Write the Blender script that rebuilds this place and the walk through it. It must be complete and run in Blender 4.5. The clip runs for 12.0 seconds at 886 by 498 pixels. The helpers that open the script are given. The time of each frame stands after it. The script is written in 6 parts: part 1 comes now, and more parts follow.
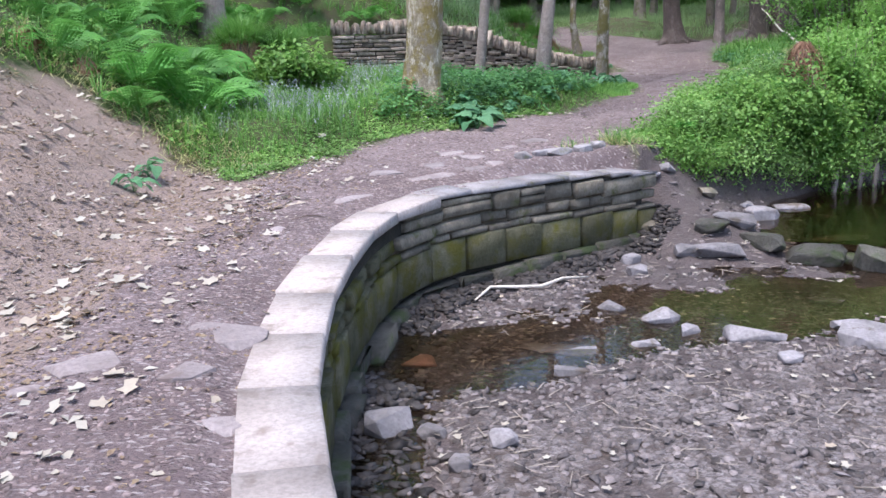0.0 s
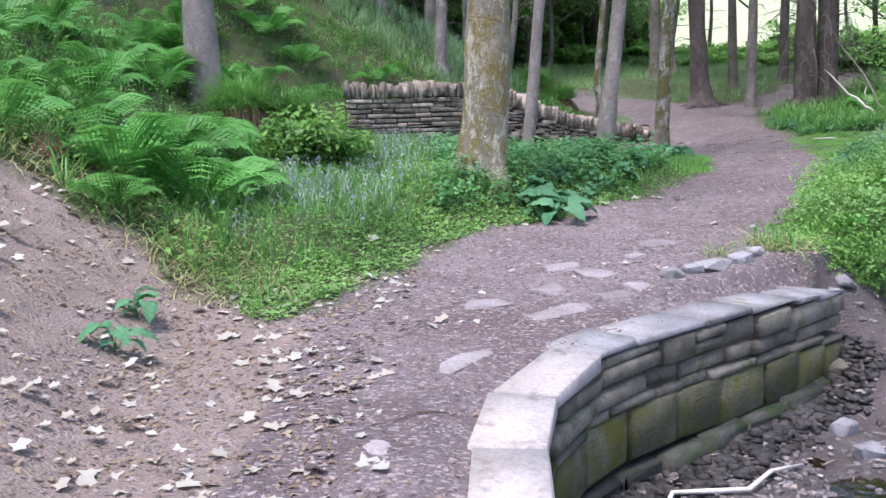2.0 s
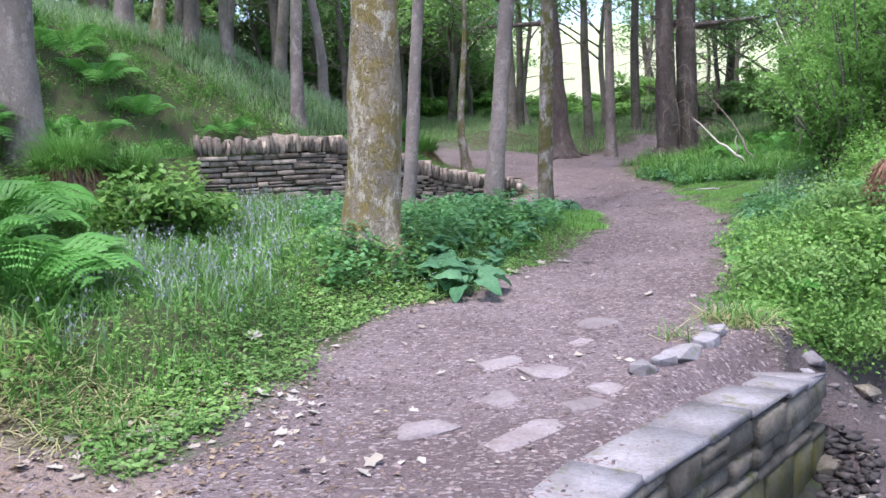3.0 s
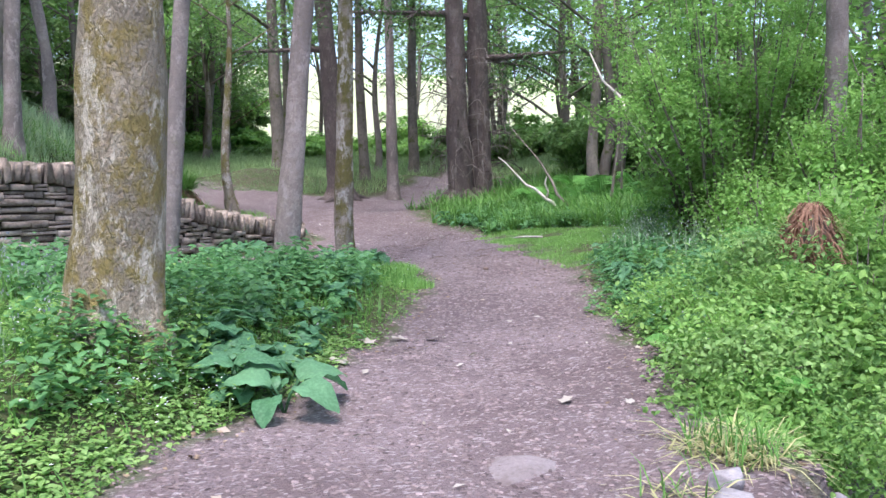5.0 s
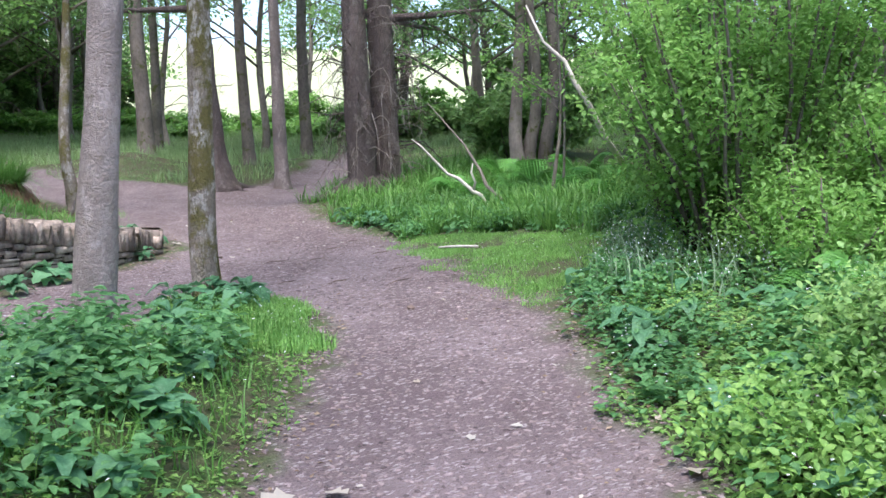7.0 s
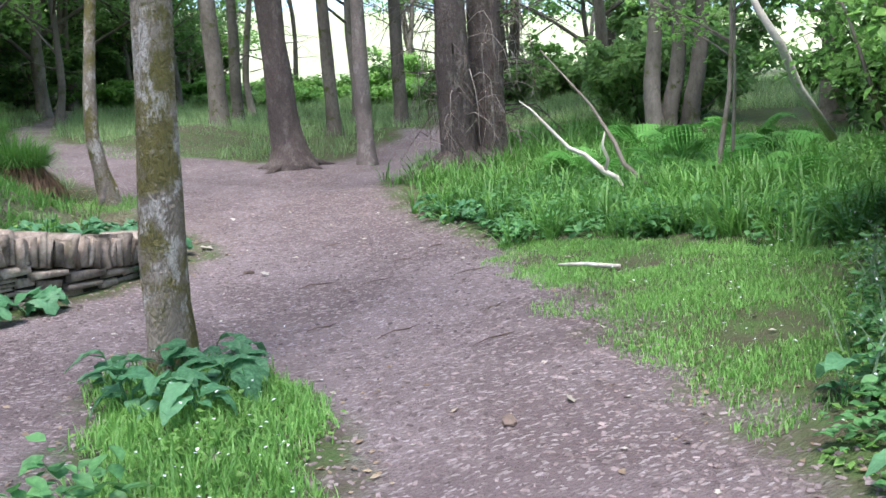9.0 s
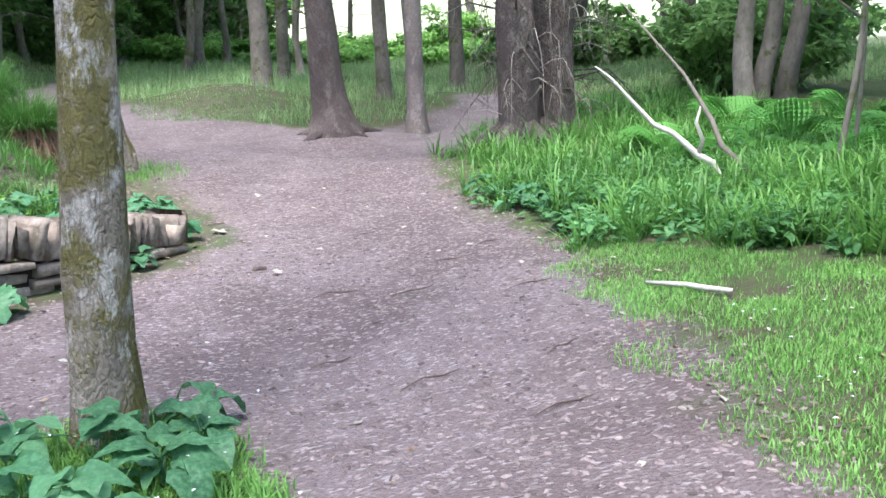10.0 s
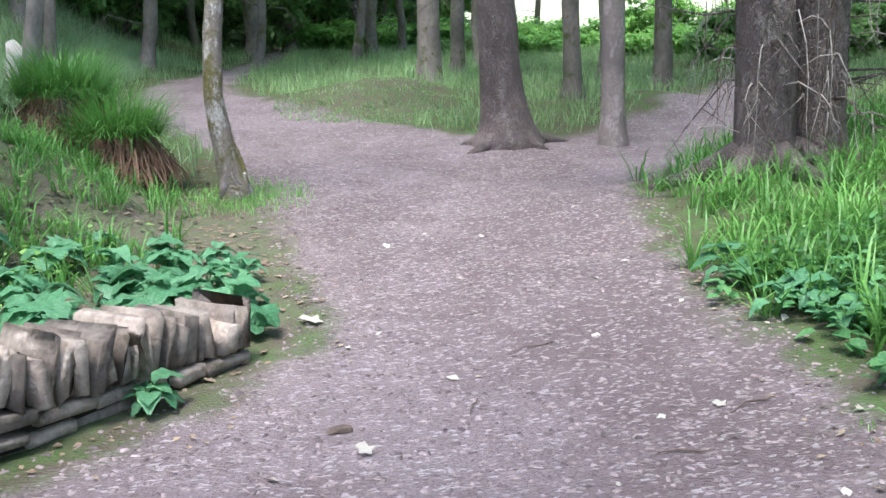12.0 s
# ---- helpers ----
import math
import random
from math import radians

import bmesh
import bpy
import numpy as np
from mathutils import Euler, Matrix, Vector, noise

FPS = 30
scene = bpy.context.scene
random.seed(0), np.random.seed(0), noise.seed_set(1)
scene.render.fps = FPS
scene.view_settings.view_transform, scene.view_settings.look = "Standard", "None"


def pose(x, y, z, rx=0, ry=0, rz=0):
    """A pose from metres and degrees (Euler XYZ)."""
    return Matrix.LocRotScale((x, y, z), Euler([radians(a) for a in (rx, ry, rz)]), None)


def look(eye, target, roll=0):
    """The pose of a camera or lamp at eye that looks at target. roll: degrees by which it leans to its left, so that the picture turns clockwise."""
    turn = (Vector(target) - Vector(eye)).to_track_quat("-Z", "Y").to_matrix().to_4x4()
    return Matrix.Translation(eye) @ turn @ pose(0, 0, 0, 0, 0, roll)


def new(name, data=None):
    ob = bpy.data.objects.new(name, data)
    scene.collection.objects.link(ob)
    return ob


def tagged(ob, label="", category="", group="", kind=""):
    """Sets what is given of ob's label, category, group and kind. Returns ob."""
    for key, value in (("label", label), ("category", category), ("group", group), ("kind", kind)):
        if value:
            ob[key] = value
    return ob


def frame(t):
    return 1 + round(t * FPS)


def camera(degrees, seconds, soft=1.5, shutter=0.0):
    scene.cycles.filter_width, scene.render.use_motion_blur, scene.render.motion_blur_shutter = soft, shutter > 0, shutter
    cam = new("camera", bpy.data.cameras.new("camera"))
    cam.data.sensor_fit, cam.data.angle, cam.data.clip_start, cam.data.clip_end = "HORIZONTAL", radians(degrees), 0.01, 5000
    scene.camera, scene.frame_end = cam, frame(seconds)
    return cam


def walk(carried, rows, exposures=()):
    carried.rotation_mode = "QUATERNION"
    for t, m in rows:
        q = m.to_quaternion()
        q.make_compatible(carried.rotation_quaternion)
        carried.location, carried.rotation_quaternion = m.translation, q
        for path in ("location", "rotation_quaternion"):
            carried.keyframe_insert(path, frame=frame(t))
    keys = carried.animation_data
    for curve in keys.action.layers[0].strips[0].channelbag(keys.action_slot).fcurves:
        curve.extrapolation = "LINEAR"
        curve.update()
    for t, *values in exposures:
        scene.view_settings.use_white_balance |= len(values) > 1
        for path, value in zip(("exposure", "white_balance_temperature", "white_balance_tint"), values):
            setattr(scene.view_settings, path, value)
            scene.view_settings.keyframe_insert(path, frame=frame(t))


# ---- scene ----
cam = camera(51.2, 12.0)

PATH = [
    (0, (0.322, -0.068, 1.33), (0.246, 1.876, 0.867), -1.2),
    (0.5, (0.026, 0.592, 1.345), (-0.082, 2.539, 0.903), -0.9),
    (1, (-0.282, 1.304, 1.362), (-0.417, 3.259, 0.96), -0.6),
    (1.5, (-0.563, 2.002, 1.39), (-0.662, 3.967, 1.031), -0.3),
    (2, (-0.784, 2.732, 1.384), (-0.791, 4.702, 1.043), -1.0),
    (2.5, (-1.02, 3.44, 1.398), (-0.839, 5.409, 1.099), -0.8),
    (3, (-1.138, 4.227, 1.407), (-0.807, 6.185, 1.168), -1.7),
    (3.5, (-1.214, 4.974, 1.378), (-0.746, 6.91, 1.193), -2.0),
    (3.7, (-1.186, 5.268, 1.345), (-0.669, 7.191, 1.162), -2.4),
    (5.3, (-0.78, 7.464, 1.282), (0.14, 9.232, 1.118), -0.4),
    (5.5, (-0.678, 7.736, 1.316), (0.29, 9.477, 1.135), -0.7),
    (6, (-0.305, 8.47, 1.315), (0.719, 10.177, 1.122), -1.2),
    (6.5, (-0.007, 9.221, 1.384), (1.035, 10.917, 1.182), -0.9),
    (6.7, (0.141, 9.497, 1.416), (1.181, 11.193, 1.211), -1.0),
    (8.3, (1.533, 11.807, 1.468), (2.487, 13.55, 1.236), -1.9),
    (8.5, (1.663, 12.069, 1.454), (2.575, 13.833, 1.216), -1.7),
    (9, (2.056, 12.725, 1.471), (2.866, 14.532, 1.195), -2.4),
    (9.5, (2.346, 13.372, 1.486), (3.072, 15.206, 1.155), -2.0),
    (10, (2.66, 14.038, 1.498), (3.354, 15.881, 1.148), -1.1),
    (10.5, (2.897, 14.703, 1.544), (3.521, 16.577, 1.225), -0.2),
    (11, (3.171, 15.384, 1.587), (3.662, 17.296, 1.271), -0.8),
    (11.5, (3.325, 16.096, 1.62), (3.685, 18.034, 1.286), -0.6),
    (12, (3.501, 16.805, 1.647), (3.821, 18.743, 1.272), -0.4),
]
EXPOSURES = [(0, 1.5, 6050, 13), (2.5, 1.5, 5850, 15), (3.5, 1.6, 6050, 18), (6, 1.66, 6000, 17), (8.5, 1.74, 6000, 11), (9.5, 1.88, 6000, 10), (10, 2.12, 5900, 10), (10.6, 2.02, 5900, 8), (12, 2.05, 5800, 8)]
walk(cam, [(t, look(eye, target, roll)) for t, eye, target, roll in PATH], EXPOSURES)

# ---- light ----
SUN_ELEV, SUN_AZ = radians(73), radians(222)
world = bpy.data.worlds.new("sky")
scene.world = world
world.use_nodes = True
sky = world.node_tree.nodes.new("ShaderNodeTexSky")
sky.sky_type, sky.sun_disc = "NISHITA", False
sky.sun_elevation, sky.sun_rotation = SUN_ELEV, SUN_AZ
sky.air_density, sky.dust_density, sky.ozone_density = 1.0, 2.5, 1.0
back = world.node_tree.nodes["Background"]
back.inputs["Strength"].default_value = 0.15
world.node_tree.links.new(sky.outputs[0], back.inputs[0])
sun = new("sun", bpy.data.lights.new("sun", "SUN"))
sun.data.energy, sun.data.angle, sun.data.color = 1.5, radians(18), (1.0, 0.96, 0.9)
sun.matrix_world = look((math.sin(SUN_AZ) * 40 * math.cos(SUN_ELEV), math.cos(SUN_AZ) * 40 * math.cos(SUN_ELEV), 40 * math.sin(SUN_ELEV)), (0, 0, 0))

# ---- materials ----
rng = np.random.default_rng(7)


def nodes_of(name):
    m = bpy.data.materials.new(name)
    m.use_nodes = True
    nt = m.node_tree
    return m, nt, nt.nodes["Principled BSDF"]


def mixc(nt, fac, a, b, mode="MIX"):
    n = nt.nodes.new("ShaderNodeMix")
    n.data_type, n.blend_type = "RGBA", mode
    for sock, v in ((n.inputs[0], fac), (n.inputs[6], a), (n.inputs[7], b)):
        if isinstance(v, bpy.types.NodeSocket):
            nt.links.new(v, sock)
        elif isinstance(v, tuple):
            sock.default_value = (*v[:3], 1)
        else:
            sock.default_value = v
    return n.outputs[2]


def noise_out(nt, scale, detail=4.0, rough=0.6, stretch=None):
    """Noise laid through the place, so that no two things carry the same patch of it."""
    tc = nt.nodes.new("ShaderNodeNewGeometry")
    n = nt.nodes.new("ShaderNodeTexNoise")
    n.inputs["Scale"].default_value, n.inputs["Detail"].default_value, n.inputs["Roughness"].default_value = scale, detail, rough
    if stretch:
        mp = nt.nodes.new("ShaderNodeMapping")
        mp.inputs["Scale"].default_value = stretch
        nt.links.new(tc.outputs["Position"], mp.inputs[0])
        nt.links.new(mp.outputs[0], n.inputs["Vector"])
    else:
        nt.links.new(tc.outputs["Position"], n.inputs["Vector"])
    return n.outputs["Fac"]


def ramp(nt, fac, lo, hi):
    n = nt.nodes.new("ShaderNodeMapRange")
    n.inputs[1].default_value, n.inputs[2].default_value = lo, hi
    nt.links.new(fac, n.inputs[0])
    return n.outputs[0]


def times(nt, a, b):
    n = nt.nodes.new("ShaderNodeMath")
    n.operation = "MULTIPLY"
    for sock, v in ((n.inputs[0], a), (n.inputs[1], b)):
        if isinstance(v, bpy.types.NodeSocket):
            nt.links.new(v, sock)
        else:
            sock.default_value = v
    return n.outputs[0]


def bumped(nt, bsdf, height, strength, dist=0.02):
    b = nt.nodes.new("ShaderNodeBump")
    b.inputs["Strength"].default_value, b.inputs["Distance"].default_value = strength, dist
    nt.links.new(height, b.inputs["Height"])
    nt.links.new(b.outputs[0], bsdf.inputs["Normal"])


def rough_mat(name, c1, c2, scale, fine, rough=0.9, bump=0.5, dist=0.01, spot=None, spot_lo=0.58, spot_hi=0.66, spot_scale=4.0, rand="object", stretch=None, vary=0.35):
    """Stone, bark or soil: two colours at two scales, a third in patches, lighter or darker from piece to piece."""
    m, nt, bsdf = nodes_of(name)
    big = noise_out(nt, scale, stretch=stretch)
    small = noise_out(nt, fine, 6.0, 0.7, stretch=stretch)
    col = mixc(nt, ramp(nt, big, 0.35, 0.65), c1, c2)
    col = mixc(nt, times(nt, ramp(nt, small, 0.42, 0.72), 0.55), col, tuple(v * 0.45 for v in c2))
    if spot:
        patch = noise_out(nt, spot_scale, 5.0, 0.65)
        col = mixc(nt, ramp(nt, patch, spot_lo, spot_hi), col, spot)
    if rand:
        if rand == "object":
            r = nt.nodes.new("ShaderNodeObjectInfo").outputs["Random"]
        else:
            r = nt.nodes.new("ShaderNodeNewGeometry").outputs["Random Per Island"]
        hsv = nt.nodes.new("ShaderNodeHueSaturation")
        mr = nt.nodes.new("ShaderNodeMapRange")
        mr.inputs[3].default_value, mr.inputs[4].default_value = 1 - vary, 1 + vary
        nt.links.new(r, mr.inputs[0])
        nt.links.new(mr.outputs[0], hsv.inputs["Value"])
        nt.links.new(col, hsv.inputs["Color"])
        col = hsv.outputs[0]
    nt.links.new(col, bsdf.inputs["Base Color"])
    bsdf.inputs["Roughness"].default_value = rough
    bsdf.inputs["Specular IOR Level"].default_value = 0.25
    bumped(nt, bsdf, small, bump, dist)
    return m


def leaf_mat(name, c1, c2, trans=0.35, rough=0.5, rand="island", vein=True):
    """Green or dry leaves: colour from leaf to leaf, some light passing through."""
    m, nt, bsdf = nodes_of(name)
    if rand == "island":
        r = nt.nodes.new("ShaderNodeNewGeometry").outputs["Random Per Island"]
    else:
        r = nt.nodes.new("ShaderNodeObjectInfo").outputs["Random"]
    col = mixc(nt, r, c1, c2)
    n = noise_out(nt, 1.3, 3.0)
    col = mixc(nt, ramp(nt, n, 0.35, 0.7), col, tuple(v * 0.6 for v in c1))
    if vein:
        f = noise_out(nt, 60.0, 2.0)
        col = mixc(nt, times(nt, ramp(nt, f, 0.4, 0.7), 0.3), col, tuple(min(1, v * 1.5) for v in c2))
    nt.links.new(col, bsdf.inputs["Base Color"])
    bsdf.inputs["Roughness"].default_value = rough
    bsdf.inputs["Specular IOR Level"].default_value = 0.3
    tr = nt.nodes.new("ShaderNodeBsdfTranslucent")
    nt.links.new(col, tr.inputs[0])
    mx = nt.nodes.new("ShaderNodeMixShader")
    mx.inputs[0].default_value = trans
    nt.links.new(bsdf.outputs[0], mx.inputs[1])
    nt.links.new(tr.outputs[0], mx.inputs[2])
    nt.links.new(mx.outputs[0], nt.nodes["Material Output"].inputs[0])
    return m


def ground_mat():
    """Trodden earth with wood chips, stream gravel, bare bank soil, leaf mould and meadow, by the sheet's cover."""
    m, nt, bsdf = nodes_of("earth")
    cov = nt.nodes.new("ShaderNodeVertexColor")
    cov.layer_name = "cover"
    sep = nt.nodes.new("ShaderNodeSeparateColor")
    nt.links.new(cov.outputs[0], sep.inputs[0])
    big, mid, fine = noise_out(nt, 0.7), noise_out(nt, 5.0, 5.0), noise_out(nt, 70.0, 6.0, 0.75)
    # leaf mould
    mould = mixc(nt, ramp(nt, mid, 0.35, 0.65), (0.085, 0.07, 0.045), (0.075, 0.12, 0.035))
    # path
    path = mixc(nt, ramp(nt, big, 0.4, 0.6), (0.155, 0.116, 0.115), (0.235, 0.184, 0.184))
    path = mixc(nt, times(nt, ramp(nt, mid, 0.45, 0.75), 0.5), path, (0.135, 0.096, 0.09))
    path = mixc(nt, times(nt, ramp(nt, fine, 0.45, 0.7), 0.75), path, (0.075, 0.052, 0.046))
    vor = nt.nodes.new("ShaderNodeTexVoronoi")
    vor.inputs["Scale"].default_value = 42.0
    tc = nt.nodes.new("ShaderNodeTexCoord")
    mp = nt.nodes.new("ShaderNodeMapping")
    mp.inputs["Scale"].default_value = (1.0, 1.9, 1.0)
    nt.links.new(tc.outputs["Object"], mp.inputs[0])
    nt.links.new(mp.outputs[0], vor.inputs["Vector"])
    chips = nt.nodes.new("ShaderNodeSeparateColor")
    nt.links.new(vor.outputs["Color"], chips.inputs[0])
    path = mixc(nt, times(nt, ramp(nt, chips.outputs[0], 0.80, 0.97), 0.45), path, (0.56, 0.50, 0.48))
    # bank soil
    soil = mixc(nt, ramp(nt, mid, 0.3, 0.7), (0.32, 0.248, 0.21), (0.24, 0.18, 0.15))
    soil = mixc(nt, times(nt, ramp(nt, fine, 0.45, 0.7), 0.6), soil, (0.09, 0.06, 0.045))
    # gravel
    gravel = mixc(nt, chips.outputs[1], (0.10, 0.082, 0.08), (0.30, 0.265, 0.26))
    gravel = mixc(nt, ramp(nt, mid, 0.45, 0.65), gravel, (0.085, 0.064, 0.056))
    gravel = mixc(nt, times(nt, ramp(nt, fine, 0.45, 0.7), 0.6), gravel, (0.06, 0.045, 0.035))
    meadow = mixc(nt, ramp(nt, mid, 0.35, 0.65), (0.34, 0.38, 0.19), (0.48, 0.49, 0.29))
    col = mixc(nt, sep.outputs[0], mould, path)
    col = mixc(nt, sep.outputs[2], col, soil)
    col = mixc(nt, sep.outputs[1], col, gravel)
    col = mixc(nt, cov.outputs["Alpha"], col, meadow)
    wetness = nt.nodes.new("ShaderNodeVertexColor")
    wetness.layer_name = "damp"
    mud = mixc(nt, ramp(nt, mid, 0.35, 0.65), (0.075, 0.058, 0.055), (0.125, 0.10, 0.098))
    mud = mixc(nt, times(nt, ramp(nt, fine, 0.45, 0.7), 0.7), mud, (0.035, 0.026, 0.022))
    col = mixc(nt, wetness.outputs[0], col, mud)
    nt.links.new(col, bsdf.inputs["Base Color"])
    wet = nt.nodes.new("ShaderNodeMapRange")
    wet.inputs[3].default_value, wet.inputs[4].default_value = 0.95, 0.6
    nt.links.new(sep.outputs[1], wet.inputs[0])
    nt.links.new(wet.outputs[0], bsdf.inputs["Roughness"])
    bsdf.inputs["Specular IOR Level"].default_value = 0.2
    h = nt.nodes.new("ShaderNodeMath")
    nt.links.new(fine, h.inputs[0])
    nt.links.new(vor.outputs["Distance"], h.inputs[1])
    bumped(nt, bsdf, h.outputs[0], 1.0, 0.013)
    return m


def bark_mat(name, c1, c2, crack, moss, plate=16.0, tall=0.35, moss_at=(0.5, 0.62), depth=0.03, crack_amount=0.3, ridge=0.8, lichen=None):
    """Bark in plates with dark cracks, pale flakes and patches of moss."""
    m, nt, bsdf = nodes_of(name)
    tc = nt.nodes.new("ShaderNodeNewGeometry")
    mp = nt.nodes.new("ShaderNodeMapping")
    mp.inputs["Scale"].default_value = (1, 1, tall)
    nt.links.new(tc.outputs["Position"], mp.inputs[0])
    warp = nt.nodes.new("ShaderNodeTexNoise")
    warp.inputs["Scale"].default_value, warp.inputs["Detail"].default_value = 9.0, 4.0
    nt.links.new(mp.outputs[0], warp.inputs["Vector"])
    add = nt.nodes.new("ShaderNodeVectorMath")
    add.operation = "MULTIPLY_ADD"
    add.inputs[1].default_value = (0.3, 0.3, 0.3)
    nt.links.new(warp.outputs["Color"], add.inputs[0])
    nt.links.new(mp.outputs[0], add.inputs[2])
    vor = nt.nodes.new("ShaderNodeTexVoronoi")
    vor.feature = "DISTANCE_TO_EDGE"
    vor.inputs["Scale"].default_value = plate
    nt.links.new(add.outputs[0], vor.inputs["Vector"])
    cell = nt.nodes.new("ShaderNodeTexVoronoi")
    cell.inputs["Scale"].default_value = plate
    nt.links.new(add.outputs[0], cell.inputs["Vector"])
    tone = nt.nodes.new("ShaderNodeSeparateColor")
    nt.links.new(cell.outputs["Color"], tone.inputs[0])
    big, fine = noise_out(nt, 2.2, 5.0, stretch=(1, 1, 0.6)), noise_out(nt, 45.0, 6.0, 0.7)
    col = mixc(nt, times(nt, tone.outputs[0], 0.7), c1, c2)
    col = mixc(nt, ramp(nt, big, 0.4, 0.62), col, tuple(v * 0.56 for v in c1))
    col = mixc(nt, ramp(nt, noise_out(nt, 3.6, 6.0, 0.7), *moss_at), col, moss)
    if lichen:
        col = mixc(nt, times(nt, ramp(nt, noise_out(nt, 5.5, 7.0, 0.75, stretch=(1.3, 1.3, 0.7)), 0.53, 0.6), 0.8), col, lichen)
    edge = nt.nodes.new("ShaderNodeMapRange")
    edge.inputs[1].default_value, edge.inputs[2].default_value, edge.inputs[3].default_value, edge.inputs[4].default_value = 0.0, 0.08, crack_amount, 0.0
    nt.links.new(vor.outputs["Distance"], edge.inputs[0])
    col = mixc(nt, edge.outputs[0], col, crack)
    col = mixc(nt, times(nt, ramp(nt, fine, 0.5, 0.75), 0.5), col, crack)
    nt.links.new(col, bsdf.inputs["Base Color"])
    bsdf.inputs["Roughness"].default_value = 0.92
    bsdf.inputs["Specular IOR Level"].default_value = 0.2
    h = nt.nodes.new("ShaderNodeMath")
    h.operation = "MULTIPLY_ADD"
    h.inputs[1].default_value = 0.8
    nt.links.new(fine, h.inputs[0])
    nt.links.new(times(nt, ramp(nt, vor.outputs["Distance"], 0.0, 0.25), ridge), h.inputs[2])
    bumped(nt, bsdf, h.outputs[0], 0.9, depth)
    return m


EARTH = ground_mat()
BARK_MOSSY = bark_mat("mossy_bark", (0.52, 0.43, 0.315), (0.24, 0.185, 0.125), (0.08, 0.06, 0.04), (0.29, 0.225, 0.085), 17.0, 0.5, (0.48, 0.58), 0.045, 0.2, 0.3, (0.70, 0.62, 0.50))
BARK_OLIVE = bark_mat("olive_mossed_bark", (0.42, 0.345, 0.275), (0.22, 0.18, 0.135), (0.07, 0.055, 0.04), (0.17, 0.145, 0.05), 20.0, 0.5, (0.46, 0.56), 0.04, 0.3, 0.3, (0.58, 0.52, 0.46))
BARK_GREY = bark_mat("grey_bark", (0.35, 0.285, 0.255), (0.23, 0.18, 0.155), (0.10, 0.076, 0.065), (0.19, 0.17, 0.10), 24.0, 0.9, (0.6, 0.75), 0.016, 0.2, 0.2, (0.40, 0.33, 0.30))
BARK_DARK = bark_mat("conifer_bark", (0.235, 0.182, 0.165), (0.135, 0.10, 0.09), (0.045, 0.033, 0.028), (0.13, 0.115, 0.085), 26.0, 0.35, (0.55, 0.72), 0.035, 0.4, 0.5, (0.25, 0.205, 0.185))
BARK_FAR = rough_mat("wood_bark", (0.235, 0.195, 0.165), (0.125, 0.105, 0.085), 3.0, 20, bump=0.6, dist=0.02, spot=(0.08, 0.09, 0.025), vary=0.3, stretch=(1, 1, 0.5))
DEADWOOD = rough_mat("bleached_wood", (0.66, 0.60, 0.53), (0.46, 0.40, 0.34), 8, 60, bump=0.4, dist=0.004, vary=0.15)
TWIG = rough_mat("brown_twig", (0.17, 0.12, 0.095), (0.09, 0.065, 0.05), 10, 60, rand="island")
WORN = rough_mat("worn_path_stone", (0.31, 0.265, 0.26), (0.225, 0.185, 0.178), 3.5, 45, bump=0.6, dist=0.01, spot=(0.18, 0.14, 0.13), vary=0.18)
GREYFLAG = rough_mat("grey_flagstone", (0.32, 0.295, 0.30), (0.205, 0.185, 0.18), 3.5, 45, bump=0.6, dist=0.01, spot=(0.16, 0.15, 0.09), vary=0.2)
FLAG = rough_mat("pale_flagstone", (0.47, 0.41, 0.385), (0.37, 0.315, 0.29), 2.6, 45, bump=0.5, dist=0.008, spot=(0.25, 0.205, 0.18), spot_lo=0.54, spot_hi=0.68, spot_scale=7.0, vary=0.16)
SLATE = rough_mat("grey_stone", (0.265, 0.228, 0.178), (0.145, 0.125, 0.095), 6, 45, bump=1.0, dist=0.02, spot=(0.085, 0.09, 0.03), spot_lo=0.56, spot_hi=0.68, spot_scale=5, vary=0.3)
MOSSBLOCK = rough_mat("mossy_block", (0.19, 0.17, 0.11), (0.10, 0.095, 0.05), 4, 40, bump=1.0, dist=0.02, spot=(0.105, 0.095, 0.018), spot_lo=0.46, spot_hi=0.6, spot_scale=3.5, vary=0.22)
MOSSDARK = rough_mat("wet_mossy_rock", (0.12, 0.11, 0.095), (0.06, 0.056, 0.045), 5, 40, rough=0.6, bump=1.0, dist=0.02, spot=(0.05, 0.065, 0.025), spot_lo=0.5, spot_hi=0.62, vary=0.25)
DRYSTONE = rough_mat("dry_stone", (0.44, 0.36, 0.29), (0.24, 0.185, 0.15), 8, 34, bump=1.0, dist=0.022, spot=(0.13, 0.12, 0.07), spot_lo=0.58, spot_hi=0.72, vary=0.42)
JOINT = rough_mat("dark_joint", (0.05, 0.042, 0.032), (0.03, 0.026, 0.02), 6, 40, rand=None)
ROCK = rough_mat("stream_rock", (0.28, 0.255, 0.262), (0.16, 0.145, 0.145), 6, 45, rough=0.7, bump=0.5, spot=(0.11, 0.09, 0.075), vary=0.35)
REDROCK = rough_mat("red_rock", (0.36, 0.21, 0.16), (0.24, 0.14, 0.11), 6, 45, rough=0.7)
DARKSTONE = rough_mat("wet_dark_stone", (0.062, 0.054, 0.052), (0.03, 0.025, 0.023), 8, 60, rough=0.65, rand="island", vary=0.5)
PALETWIG = rough_mat("pale_dead_twig", (0.44, 0.38, 0.33), (0.28, 0.235, 0.20), 10, 60, vary=0.25)
PEBBLE = rough_mat("pebbles", (0.20, 0.172, 0.168), (0.10, 0.083, 0.079), 7, 60, rough=0.75, rand="island", vary=0.6)
